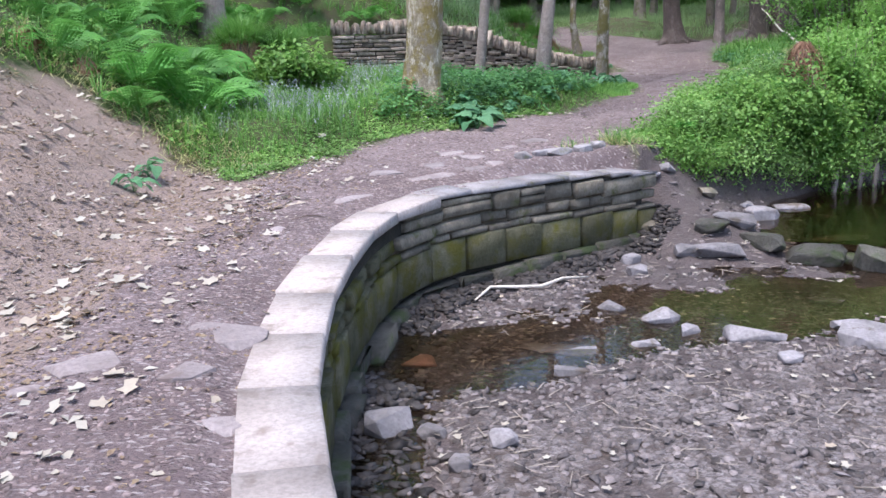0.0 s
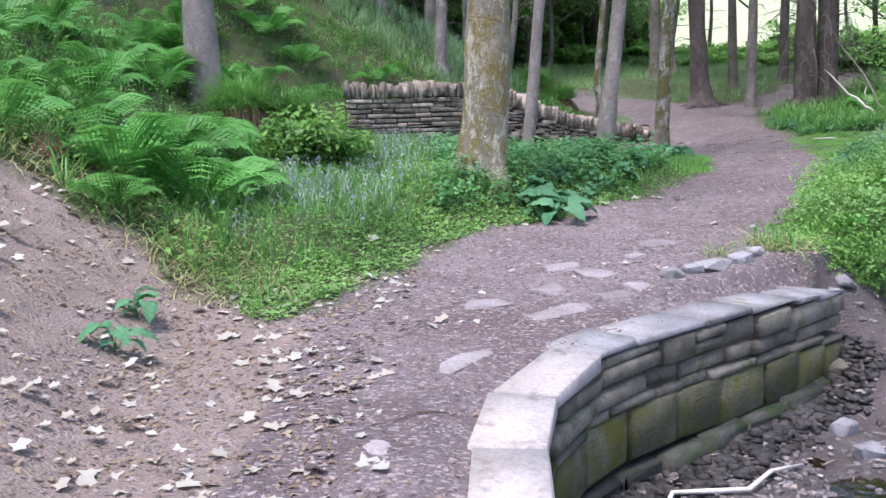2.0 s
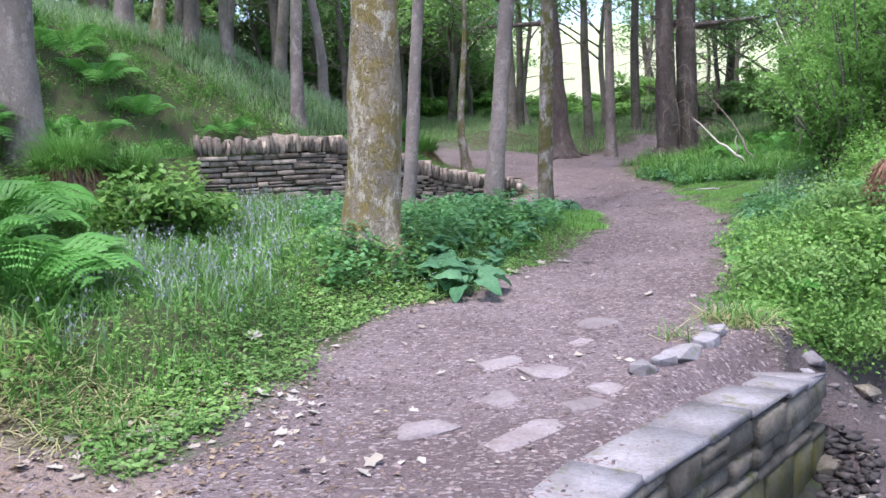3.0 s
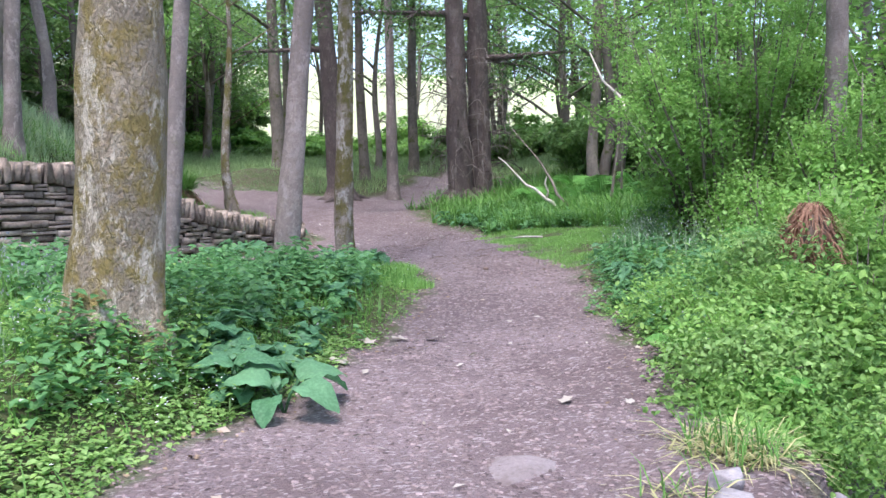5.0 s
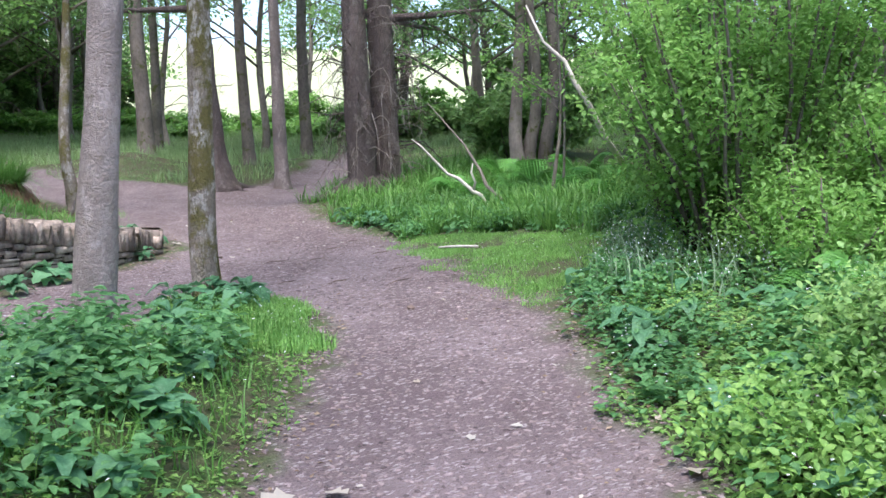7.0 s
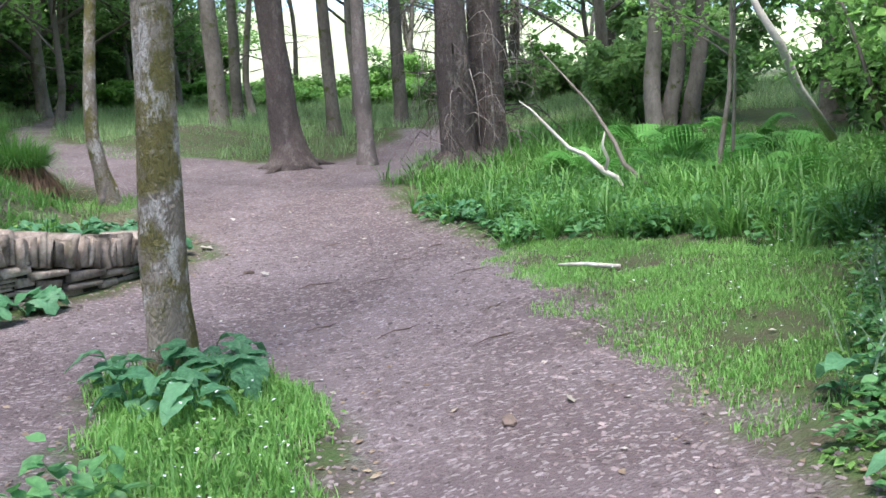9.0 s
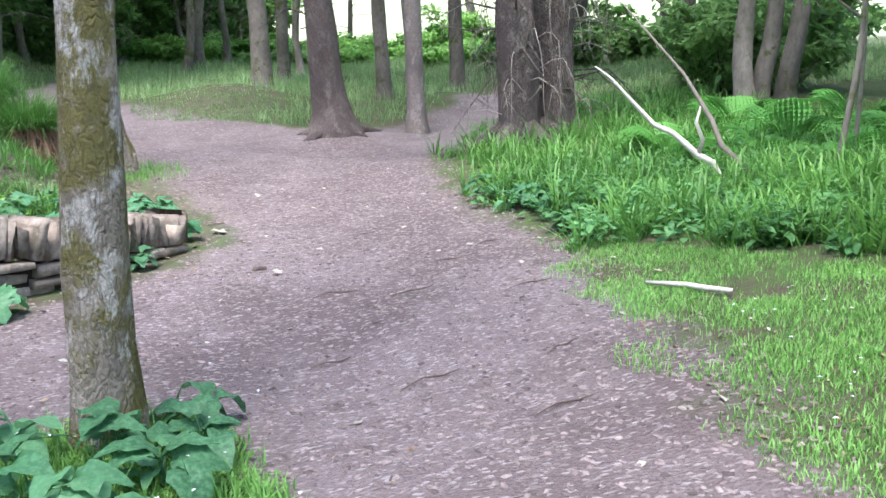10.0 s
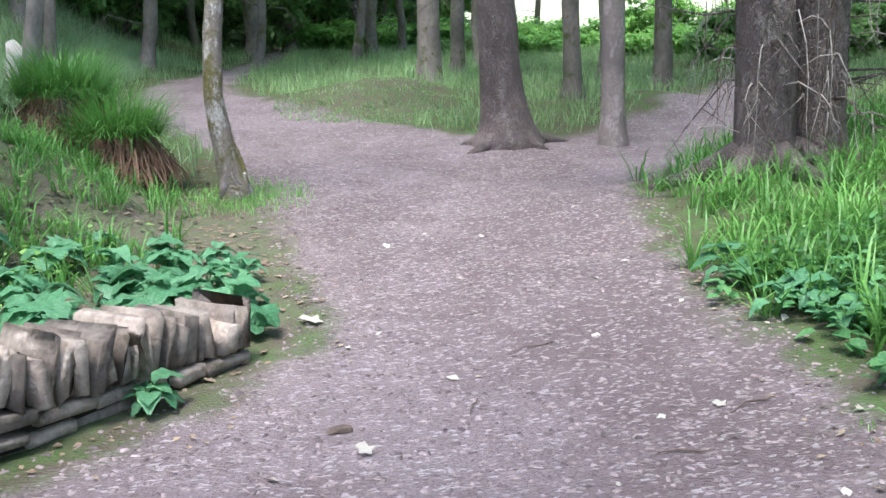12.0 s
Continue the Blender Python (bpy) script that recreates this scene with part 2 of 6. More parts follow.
CHIP = rough_mat("wood_chips", (0.27, 0.213, 0.205), (0.15, 0.112, 0.106), 9, 60, rand="island", vary=0.5)
LEAF_COVER = leaf_mat("low_herb", (0.12, 0.28, 0.055), (0.30, 0.48, 0.12), 0.42)
LEAF_CREEP = leaf_mat("creeping_herb", (0.17, 0.34, 0.085), (0.33, 0.49, 0.16), 0.42)
LEAF_NETTLE = leaf_mat("nettle_leaf", (0.085, 0.23, 0.075), (0.19, 0.39, 0.14), 0.42)
LEAF_DOCK = leaf_mat("dock_leaf", (0.075, 0.21, 0.09), (0.18, 0.37, 0.18), 0.4, 0.5, "object")
LEAF_FERN = leaf_mat("fern_green", (0.12, 0.34, 0.06), (0.22, 0.48, 0.12), 0.4, 0.5, "object", vein=False)
LEAF_GRASS = leaf_mat("grass_blade", (0.085, 0.23, 0.04), (0.20, 0.38, 0.09), 0.38, 0.45)
LEAF_LAWN = leaf_mat("lawn_blade", (0.18, 0.40, 0.08), (0.31, 0.52, 0.15), 0.38, 0.5)
LEAF_MEADOW = leaf_mat("woodland_grass", (0.20, 0.33, 0.12), (0.37, 0.49, 0.23), 0.4, 0.6)
LEAF_SLOPE = leaf_mat("slope_grass", (0.27, 0.40, 0.19), (0.45, 0.57, 0.33), 0.45, 0.6)
LEAF_SHRUB = leaf_mat("shrub_leaf", (0.16, 0.35, 0.07), (0.33, 0.54, 0.15), 0.55)
LEAF_TREE = leaf_mat("tree_leaf", (0.15, 0.28, 0.085), (0.31, 0.48, 0.17), 0.55)
LEAF_DARK = leaf_mat("conifer_needles", (0.05, 0.11, 0.035), (0.11, 0.20, 0.06), 0.3)
LEAF_BLUE = leaf_mat("bluebell_stalk", (0.19, 0.30, 0.15), (0.33, 0.42, 0.27), 0.35)
BELL = leaf_mat("faded_bluebell", (0.32, 0.34, 0.40), (0.52, 0.54, 0.56), 0.3)
WHITEBELL = leaf_mat("white_flower", (0.75, 0.76, 0.74), (0.8, 0.8, 0.84), 0.2)
STRAW = leaf_mat("straw", (0.56, 0.52, 0.26), (0.36, 0.37, 0.17), 0.3)
DEADFROND = leaf_mat("dead_fronds", (0.25, 0.125, 0.075), (0.40, 0.24, 0.16), 0.15, 0.8)
DRY_LITTER = leaf_mat("brown_litter", (0.16, 0.10, 0.065), (0.34, 0.26, 0.17), 0.1, 0.8)
LITTER = leaf_mat("pale_dead_leaf", (0.52, 0.49, 0.42), (0.34, 0.27, 0.20), 0.15, 0.7)


def water_mat():
    m, nt, bsdf = nodes_of("stream_water")
    bsdf.inputs["Base Color"].default_value = (0.55, 0.42, 0.26, 1)
    bsdf.inputs["Roughness"].default_value = 0.03
    bsdf.inputs["Transmission Weight"].default_value = 1.0
    bsdf.inputs["IOR"].default_value = 1.33
    bumped(nt, bsdf, noise_out(nt, 9.0, 2.0), 0.12, 0.02)
    return m


WATER = water_mat()


# ---- mesh helpers ----
def mesh_np(name, verts, groups, material, smooth=False):
    """A mesh from arrays: vertices and groups of faces with the same number of corners."""
    me = bpy.data.meshes.new(name)
    verts = np.asarray(verts, dtype=np.float32)
    groups = [np.asarray(g, dtype=np.int32) for g in groups if len(g)]
    loops = np.concatenate([g.ravel() for g in groups])
    sizes = np.concatenate([np.full(len(g), g.shape[1]) for g in groups])
    me.vertices.add(len(verts))
    me.vertices.foreach_set("co", verts.ravel())
    me.loops.add(len(loops))
    me.loops.foreach_set("vertex_index", loops)
    me.polygons.add(len(sizes))
    me.polygons.foreach_set("loop_start", (np.cumsum(sizes) - sizes).astype(np.int32))
    if smooth:
        me.polygons.foreach_set("use_smooth", np.ones(len(sizes), dtype=bool))
    me.update(calc_edges=True)
    me.validate()
    me.materials.append(material)
    return me


def part(name, me, parent, label="", m=None):
    ob = new(name, me)
    ob.parent = parent
    if m is not None:
        ob.matrix_basis = m
    if label:
        ob["label"] = label
    return ob


def thing(name, m, label, category, group="", kind=""):
    ob = new(name)
    ob.empty_display_size = 0.1
    ob.matrix_basis = m
    return tagged(ob, label, category, group, kind)


class Soup:
    """Gathers pieces into one mesh."""

    def __init__(self):
        self.v, self.f, self.n = [], {}, 0

    def add(self, verts, faces):
        verts = np.asarray(verts, dtype=float)
        for f in faces:
            self.f.setdefault(len(f), []).append([i + self.n for i in f])
        self.v.append(verts)
        self.n += len(verts)

    def mesh(self, name, material, smooth=False):
        return mesh_np(name, np.concatenate(self.v), list(self.f.values()), material, smooth)


def tube(soup, pts, radii, sides=8, wob=0.0, seed=0):
    """A tapered round limb along pts."""
    pts = [Vector(p) for p in pts]
    n = len(pts)
    ring, vs, fs = None, [], []
    for i, p in enumerate(pts):
        d = (pts[min(i + 1, n - 1)] - pts[max(i - 1, 0)]).normalized()
        a = d.orthogonal().normalized() if ring is None else (ring - d * ring.dot(d)).normalized()
        ring = a
        b = d.cross(a)
        for k in range(sides):
            t = 2 * math.pi * k / sides
            r = radii[i]
            if wob:
                r *= 1 + wob * noise.noise((math.cos(t) * 1.3 + seed, math.sin(t) * 1.3, p.z * 1.1 + i * 0.15))
            vs.append(p + (a * math.cos(t) + b * math.sin(t)) * r)
    for i in range(n - 1):
        for k in range(sides):
            j = (k + 1) % sides
            fs.append((i * sides + k, i * sides + j, (i + 1) * sides + j, (i + 1) * sides + k))
    fs.append(tuple(range(sides))[::-1])
    fs.append(tuple((n - 1) * sides + k for k in range(sides)))
    soup.add([tuple(v) for v in vs], fs)


# leaf patterns, one unit long along y
LEAF = (np.array([(0, 0, 0), (0.3, 0.42, 0.07), (0, 1, -0.08), (-0.3, 0.42, 0.07)]), [(0, 1, 2), (0, 2, 3)])
NARROW = (np.array([(0, 0, 0), (0.13, 0.4, 0.03), (0, 1, -0.1), (-0.13, 0.4, 0.03)]), [(0, 1, 2), (0, 2, 3)])
BLADE = (np.array([(-0.5, 0, 0), (0.5, 0, 0), (-0.42, 0.10, 0.55), (0.42, 0.10, 0.55), (0, 0.42, 0.95)]), [(0, 1, 3, 2), (2, 3, 4)])
ARCH = (np.array([(-0.5, 0, 0), (0.5, 0, 0), (-0.5, 0.08, 0.4), (0.5, 0.08, 0.4), (-0.36, 0.28, 0.74), (0.36, 0.28, 0.74), (0, 0.66, 0.86)]), [(0, 1, 3, 2), (2, 3, 5, 4), (4, 5, 6)])
BROAD = (np.array([(0, 0, 0), (0.27, 0.25, 0.07), (0.3, 0.58, 0.06), (0, 1, -0.12), (-0.3, 0.58, 0.06), (-0.27, 0.25, 0.07)]), [(0, 1, 2, 3), (0, 3, 4, 5)])
LOBED = (np.array([(0, 0, 0), (0.16, 0.2, 0.02), (0.48, 0.3, 0.1), (0.24, 0.52, 0.04), (0.3, 0.85, 0.1), (0, 1.0, 0.02), (-0.3, 0.82, 0.12), (-0.25, 0.5, 0.04), (-0.5, 0.28, 0.08), (-0.15, 0.2, 0.02)]),
         [(0, 1, 9), (1, 2, 3), (1, 3, 7, 9), (7, 8, 9), (3, 4, 5), (3, 5, 7), (5, 6, 7)])
CHIPS = (np.array([(-0.5, -0.5, 0), (0.5, -0.4, 0), (0.4, 0.5, 0), (-0.45, 0.45, 0), (-0.4, -0.4, 0.3), (0.4, -0.3, 0.35), (0.3, 0.4, 0.3), (-0.35, 0.35, 0.35)]),
         [(4, 5, 6, 7), (0, 1, 5, 4), (1, 2, 6, 5), (2, 3, 7, 6), (3, 0, 4, 7)])


def spread(pattern, P, yaw, pitch, size, width=None, roll=None):
    """Vertices and faces of a pattern laid at every place of P."""
    V, F = pattern
    n, k = len(P), len(V)
    size = np.broadcast_to(size, n)
    width = size if width is None else np.broadcast_to(width, n)
    L = np.empty((n, k, 3))
    L[:, :, 0], L[:, :, 1], L[:, :, 2] = V[None, :, 0] * width[:, None], V[None, :, 1] * size[:, None], V[None, :, 2] * size[:, None]
    if roll is not None:
        c, s = np.cos(roll)[:, None], np.sin(roll)[:, None]
        L[:, :, 0], L[:, :, 2] = L[:, :, 0] * c + L[:, :, 2] * s, -L[:, :, 0] * s + L[:, :, 2] * c
    c, s = np.cos(pitch)[:, None], np.sin(pitch)[:, None]
    y, z = L[:, :, 1] * c - L[:, :, 2] * s, L[:, :, 1] * s + L[:, :, 2] * c
    c, s = np.cos(yaw)[:, None], np.sin(yaw)[:, None]
    x = L[:, :, 0]
    out = np.stack([x * c - y * s, x * s + y * c, z], axis=2) + np.asarray(P)[:, None, :]
    groups = {}
    base = (np.arange(n) * k)[:, None]
    for f in F:
        groups.setdefault(len(f), []).append(base + np.array(f)[None, :])
    return out.reshape(-1, 3), [np.concatenate(g) for g in groups.values()]


def stuff(name, pattern, P, yaw, pitch, size, material, label, category, width=None, roll=None):
    V, G = spread(pattern, P, yaw, pitch, size, width, roll)
    return tagged(new(name, mesh_np(name, V, G, material)), label, category, kind="stuff")


# ---- the lie of the land ----
def smooth01(t):
    t = np.clip(t, 0, 1)
    return t * t * (3 - 2 * t)


_k = rng.normal(size=(4, 10, 2))
_k /= np.linalg.norm(_k, axis=2, keepdims=True)
_p = rng.uniform(0, 6.28, size=(4, 10))


def ripple(x, y, wave, octave=0):
    """Smooth uneven ground, about -1 to 1."""
    z = 0
    for i in range(10):
        f = 6.28 / wave * (0.6 + 0.12 * i)
        z = z + np.sin(f * (_k[octave, i, 0] * x + _k[octave, i, 1] * y) + _p[octave, i])
    return z / 4.5


def curve_points(ctrl, step=0.05):
    """A smooth line through ctrl, with points at even steps, and the length to each."""
    c = [Vector(p) for p in ctrl]
    c = [2 * c[0] - c[1]] + c + [2 * c[-1] - c[-2]]
    out = []
    for i in range(1, len(c) - 2):
        for k in range(20):
            t = k / 20
            a, b, d, e = c[i - 1], c[i], c[i + 1], c[i + 2]
            out.append(0.5 * (2 * b + (d - a) * t + (2 * a - 5 * b + 4 * d - e) * t * t + (3 * b - a - 3 * d + e) * t ** 3))
    out.append(c[-2])
    P = np.array([tuple(p) for p in out])
    s = np.concatenate([[0], np.cumsum(np.linalg.norm(np.diff(P[:, :2], axis=0), axis=1))])
    t = np.arange(0, s[-1], step)
    return np.stack([np.interp(t, s, P[:, j]) for j in range(P.shape[1])], axis=1), t


def on_curve(P, S, s):
    """Place, direction and right-hand normal at length s."""
    p = Vector([float(np.interp(s, S, P[:, j])) for j in range(P.shape[1])])
    d = Vector([float(np.interp(s + 0.06, S, P[:, j]) - np.interp(s - 0.06, S, P[:, j])) for j in range(2)]).normalized()
    return p, Vector((d.x, d.y, 0)), Vector((d.y, -d.x, 0))


def dist_line(x, y, L):
    best = np.full(np.shape(x), 1e9)
    for (ax, ay), (bx, by) in zip(L[:-1], L[1:]):
        dx, dy = bx - ax, by - ay
        t = np.clip(((x - ax) * dx + (y - ay) * dy) / (dx * dx + dy * dy + 1e-12), 0, 1)
        best = np.minimum(best, np.hypot(x - ax - t * dx, y - ay - t * dy))
    return best


def inside(x, y, L):
    hit = np.zeros(np.shape(x), dtype=bool)
    for (ax, ay), (bx, by) in zip(L, L[1:] + L[:1]):
        if ay == by:
            continue
        hit ^= ((ay > y) != (by > y)) & (x < (bx - ax) * (y - ay) / (by - ay) + ax)
    return hit


def signed(x, y, L):
    """Distance to an outline, positive inside."""
    d = dist_line(x, y, L + L[:1])
    return np.where(inside(x, y, L), d, -d)


# front of the curved stream wall, with its top
W_CTRL = [(1.3, -3.0, 0), (0.75, -1, 0), (0.5, 0, 0), (0.18, 1.2, -0.01), (-0.12, 2.42, -0.02), (-0.29, 3.1, -0.02), (-0.39, 3.8, -0.02), (-0.47, 4.83, -0.02), (-0.455, 5.6, -0.02), (-0.39, 6.4, -0.02),
          (-0.25, 6.98, -0.02), (-0.04, 7.36, -0.01), (0.30, 7.76, 0.0), (1.06, 8.4, -0.02), (1.72, 9.0, -0.06), (2.18, 9.44, -0.13)]
WP, WS = curve_points(W_CTRL)
# front of the dry-stone wall, with the top of its coping
D_CTRL = [(-2.25, 16.95, 1.5), (-1.3, 17.2, 1.5), (-0.45, 17.6, 1.49), (0.4, 18.35, 1.3), (1.3, 19.1, 0.98), (1.98, 19.75, 0.82), (2.5, 20.15, 0.70), (2.95, 20.7, 0.64), (3.3, 21.15, 0.60)]
DP, DS = curve_points(D_CTRL)
W_LINE = [tuple(p[:2]) for p in WP[::6]]
D_LINE = [tuple(p[:2]) for p in DP[::4]]
_nW = [on_curve(WP, WS, s)[2] for s in WS[::6]]
BASIN = [(p[0] - n.x * 0.16, p[1] - n.y * 0.16) for p, n in zip(W_LINE, _nW)] + [(2.3, 10.1), (2.6, 10.5), (3.1, 11.2), (4.0, 11.6), (5.5, 12.8), (7.2, 13.4), (8.3, 12.2), (7.4, 9), (6.4, 6), (6.0, 2), (6.4, -12), (1.6, -12)]
BANKLINE = [(2.2, 9.9), (2.6, 10.5), (3.1, 11.2), (4.0, 11.6), (5.5, 12.8), (7.2, 13.4), (8.3, 12.2), (7.4, 9), (6.4, 6), (6.0, 2), (6.4, -12)]
PATHLINE = [(-2.0, -12), (-2.0, 4), (-2.3, 6.5), (-1.95, 7.8), (-1.25, 9.2), (-0.75, 10.6), (0.3, 11.8), (1.25, 12.9), (2.1, 14.2), (2.8, 15.4), (3.14, 16.4), (3.06, 17.3), (2.7, 17.75), (2.32, 17.5), (2.15, 16.6), (2.05, 15.95), (1.5, 15.95), (0.7, 16.1), (-0.2, 16.2),
            (-0.3, 17.5), (0.4, 18.2), (1.4, 19.0), (2.6, 20.0), (3.1, 20.5), (3.5, 21.1), (3.62, 21.6), (3.45, 23.5), (3.2, 25.5), (2.4, 28), (1.25, 30), (1.2, 32), (1.7, 34.8), (2.4, 37), (2.9, 41), (3.2, 46),
            (4.0, 46), (3.5, 41), (3.1, 37), (2.7, 34.8), (2.6, 32.5), (3.2, 30.5), (4.3, 29.3), (5.6, 28.2), (7, 28.0), (8.3, 29), (12, 33), (12.7, 32.3), (9, 27.6), (7.4, 25.9), (6.6, 24.8), (6.0, 22.8), (5.7, 21.4), (5.65, 20.5), (5.55, 19.4),
            (4.95, 17), (4.55, 15.9), (4.3, 14.9), (3.5, 13.5), (2.5, 11.3), (2.0, 10.3), (2.1, 9.75)] + W_LINE[::-1] + [(1.6, -12)]
HP_Y = [-20, 5, 7.5, 9, 11, 13.5, 16.6, 18, 20, 22.6, 25, 27.5, 30, 33, 37, 60, 120, 300, 600]
HP_Z = [0, 0, 0.0, 0.06, 0.12, 0.13, 0.27, 0.25, 0.28, 0.39, 0.58, 0.80, 1.15, 1.48, 1.75, 3.4, 11.5, 38, 60]
TOE_Y = [-20, 5, 8, 10, 12, 16, 17.5, 19, 20, 21, 22, 23, 24, 26, 28, 31, 35, 41, 300]
TOE_X = [-1.95, -1.95, -2.3, -2.8, -3.0, -2.9, -2.9, -1.4, 0.3, 0.9, 1.6, 2.3, 2.75, 2.4, 1.3, 0.5, 0.8, 1.8, -10]
EDGE_Y = [-20, 9.7, 10.3, 11.3, 13.5, 15, 17, 19.4, 22.8, 25, 28, 40, 300]
EDGE_X = [3, 2.1, 2.0, 2.5, 3.5, 4.3, 4.95, 5.55, 6.0, 7.0, 9, 20, 200]


def gz(x, y, rough=True):
    """Height of the ground."""
    x, y = np.asarray(x, dtype=float), np.asarray(y, dtype=float)
    z = np.interp(y, HP_Y, HP_Z)
    d = np.interp(y, TOE_Y, TOE_X) - x
    dl = np.maximum(d, 0)
    steep = np.interp(y, [5, 8, 12, 20, 40, 60], [0.62, 0.66, 0.62, 0.62, 0.5, 0.1])
    z = z + steep * (np.sqrt(dl * dl + 0.06) - 0.245) * np.where(dl > 0, 1, 0) - np.maximum(dl - 5, 0) * steep * 0.6
    z = z + 0.085 * np.clip(x - np.interp(y, [10, 11, 13.4, 17, 20, 24, 27], [9, 1.9, 2.0, 3.2, 3.7, 4.6, 9]), 0, 2.4)
    dr = np.clip(x - np.interp(y, EDGE_Y, EDGE_X), 0, 60)
    z = z + np.minimum(dr * 0.11, 0.32) + np.minimum(np.maximum(dr - 3, 0) * 0.04, 0.8)
    z = z + 0.2 * np.exp(-((x - 4.6) / 0.7) ** 2 - ((y - 12.5) / 0.6) ** 2)
    # low mound beside the far path
    z = z + 0.35 * np.exp(-((x - 4.9) / 1.3) ** 2 - ((y - 30.6) / 0.8) ** 2) + 0.3 * np.exp(-((x - 8.6) / 1.0) ** 2 - ((y - 29.6) / 0.7) ** 2)
    # hollow and rise before the dry wall
    z = z + 0.03 * np.exp(-((x + 1.8) / 1.6) ** 2 - ((y - 16.2) / 2.5) ** 2) - 0.06 * np.exp(-((x + 1.6) / 0.7) ** 2 - ((y - 11.5) / 1.6) ** 2)
    # verge between path and bank stands higher than the path
    side = (y > 8.6) & (y < 18.2) & (x < np.interp(y, EDGE_Y, EDGE_X) - 0.5) & (x > -6)
    if side.any():
        lift = np.zeros(np.shape(x))
        off = -signed(x[side], y[side], PATHLINE)
        lift[side] = 0.30 * smooth01(off / 0.9) * smooth01((y[side] - 8.6) / 1.5) * (0.25 + 0.75 * smooth01((16.0 - y[side]) / 1.6) * np.ones(int(side.sum())) + 0.75 * (x[side] < 0) * smooth01((y[side] - 14.4) / 1.6)) * smooth01((18.2 - y[side]) / 0.6)
        z = z + lift
    # ground held back by the dry wall
    near = (y > 16.2) & (y < 23) & (x > -3.2) & (x < 3.4)
    if near.any():
        xs, ys = x[near] if x.ndim else x, y[near] if y.ndim else y
        best, top, side = np.full(np.shape(xs), 1e9), np.zeros(np.shape(xs)), np.zeros(np.shape(xs))
        for i in range(0, len(DP), 4):
            p, dd, n = on_curve(DP, DS, DS[i])
            r = np.hypot(xs - p.x, ys - p.y)
            m = r < best
            best = np.where(m, r, best)
            top = np.where(m, p.z, top)
            side = np.where(m, (xs - p.x) * n.x + (ys - p.y) * n.y, side)
        fill = np.where((side < -0.16), (top - 0.27) * smooth01((2.6 - best) / 1.6) - 9 * (best > 2.6), -9)
        zz = z[near] if z.ndim else z
        zz = np.maximum(zz, fill)
        if z.ndim:
            z[near] = zz
        else:
            z = zz
    if rough:
        z = z + 0.025 * ripple(x, y, 2.6, 0) + 0.008 * ripple(x, y, 0.5, 1) + 0.003 * ripple(x, y, 0.14, 2)
    z = z + 0.02 * ripple(x, y, 0.33, 2) * smooth01(d / 0.5) * (y < 10)
    # flush with the coping of the stream wall
    dw = dist_line(x, y, W_LINE)
    z = z + (np.interp(y, WP[:, 1], WP[:, 2]) - 0.016 - z) * smooth01((0.5 - dw) / 0.2) * (y < 9.8)
    # stream bed
    inb = inside(x, y, BASIN)
    db = dist_line(x, y, BANKLINE)
    b = np.where(inb, smooth01((db + 0.35) / 1.0), smooth01((0.35 - db) / 1.0) * smooth01((x - 2.0) / 0.5))
    bed = -0.83 + 0.035 * ripple(x, y, 1.7, 3) + 0.012 * ripple(x, y, 0.4, 2) + 0.012 * ripple(x, y, 0.16, 1)
    for cx, cy, rx, ry, dep in ((0.45, 6.0, 1.15, 0.6, 0.12), (2.25, 7.0, 1.3, 0.65, 0.13), (4.7, 10.0, 1.5, 1.9, 0.22), (-0.1, 4.7, 0.35, 1.3, 0.10), (3.4, 7.4, 0.7, 0.5, 0.08)):
        bed = bed - dep * np.exp(-((x - cx) / rx) ** 2 - ((y - cy) / ry) ** 2)
    bed = bed + 0.05 * np.exp(-((x - 1.8) / 1.5) ** 2 - ((y - 4.3) / 1.0) ** 2)
    bed = bed + 0.34 * smooth01((1.9 - db) / 1.7) * smooth01((x - 1.7) / 0.8) * smooth01((4.6 - x) / 1.2)
    return z * (1 - b) + bed * b


def at(x, y, up=0.0):
    return (x, y, float(gz(np.array([x]), np.array([y]))[0]) + up)


def axis(parts):
    out = []
    for a, b, n in parts:
        out.append(np.linspace(a, b, n, endpoint=False))
    return np.append(np.concatenate(out), parts[-1][1])


def bank_border(x):
    """How far up the walk the bare soil of the bank reaches."""
    return np.interp(x, [-4.6, -3.7, -2.75, -2.08, -1.6], [9.35, 9.7, 9.35, 8.6, 8.2])


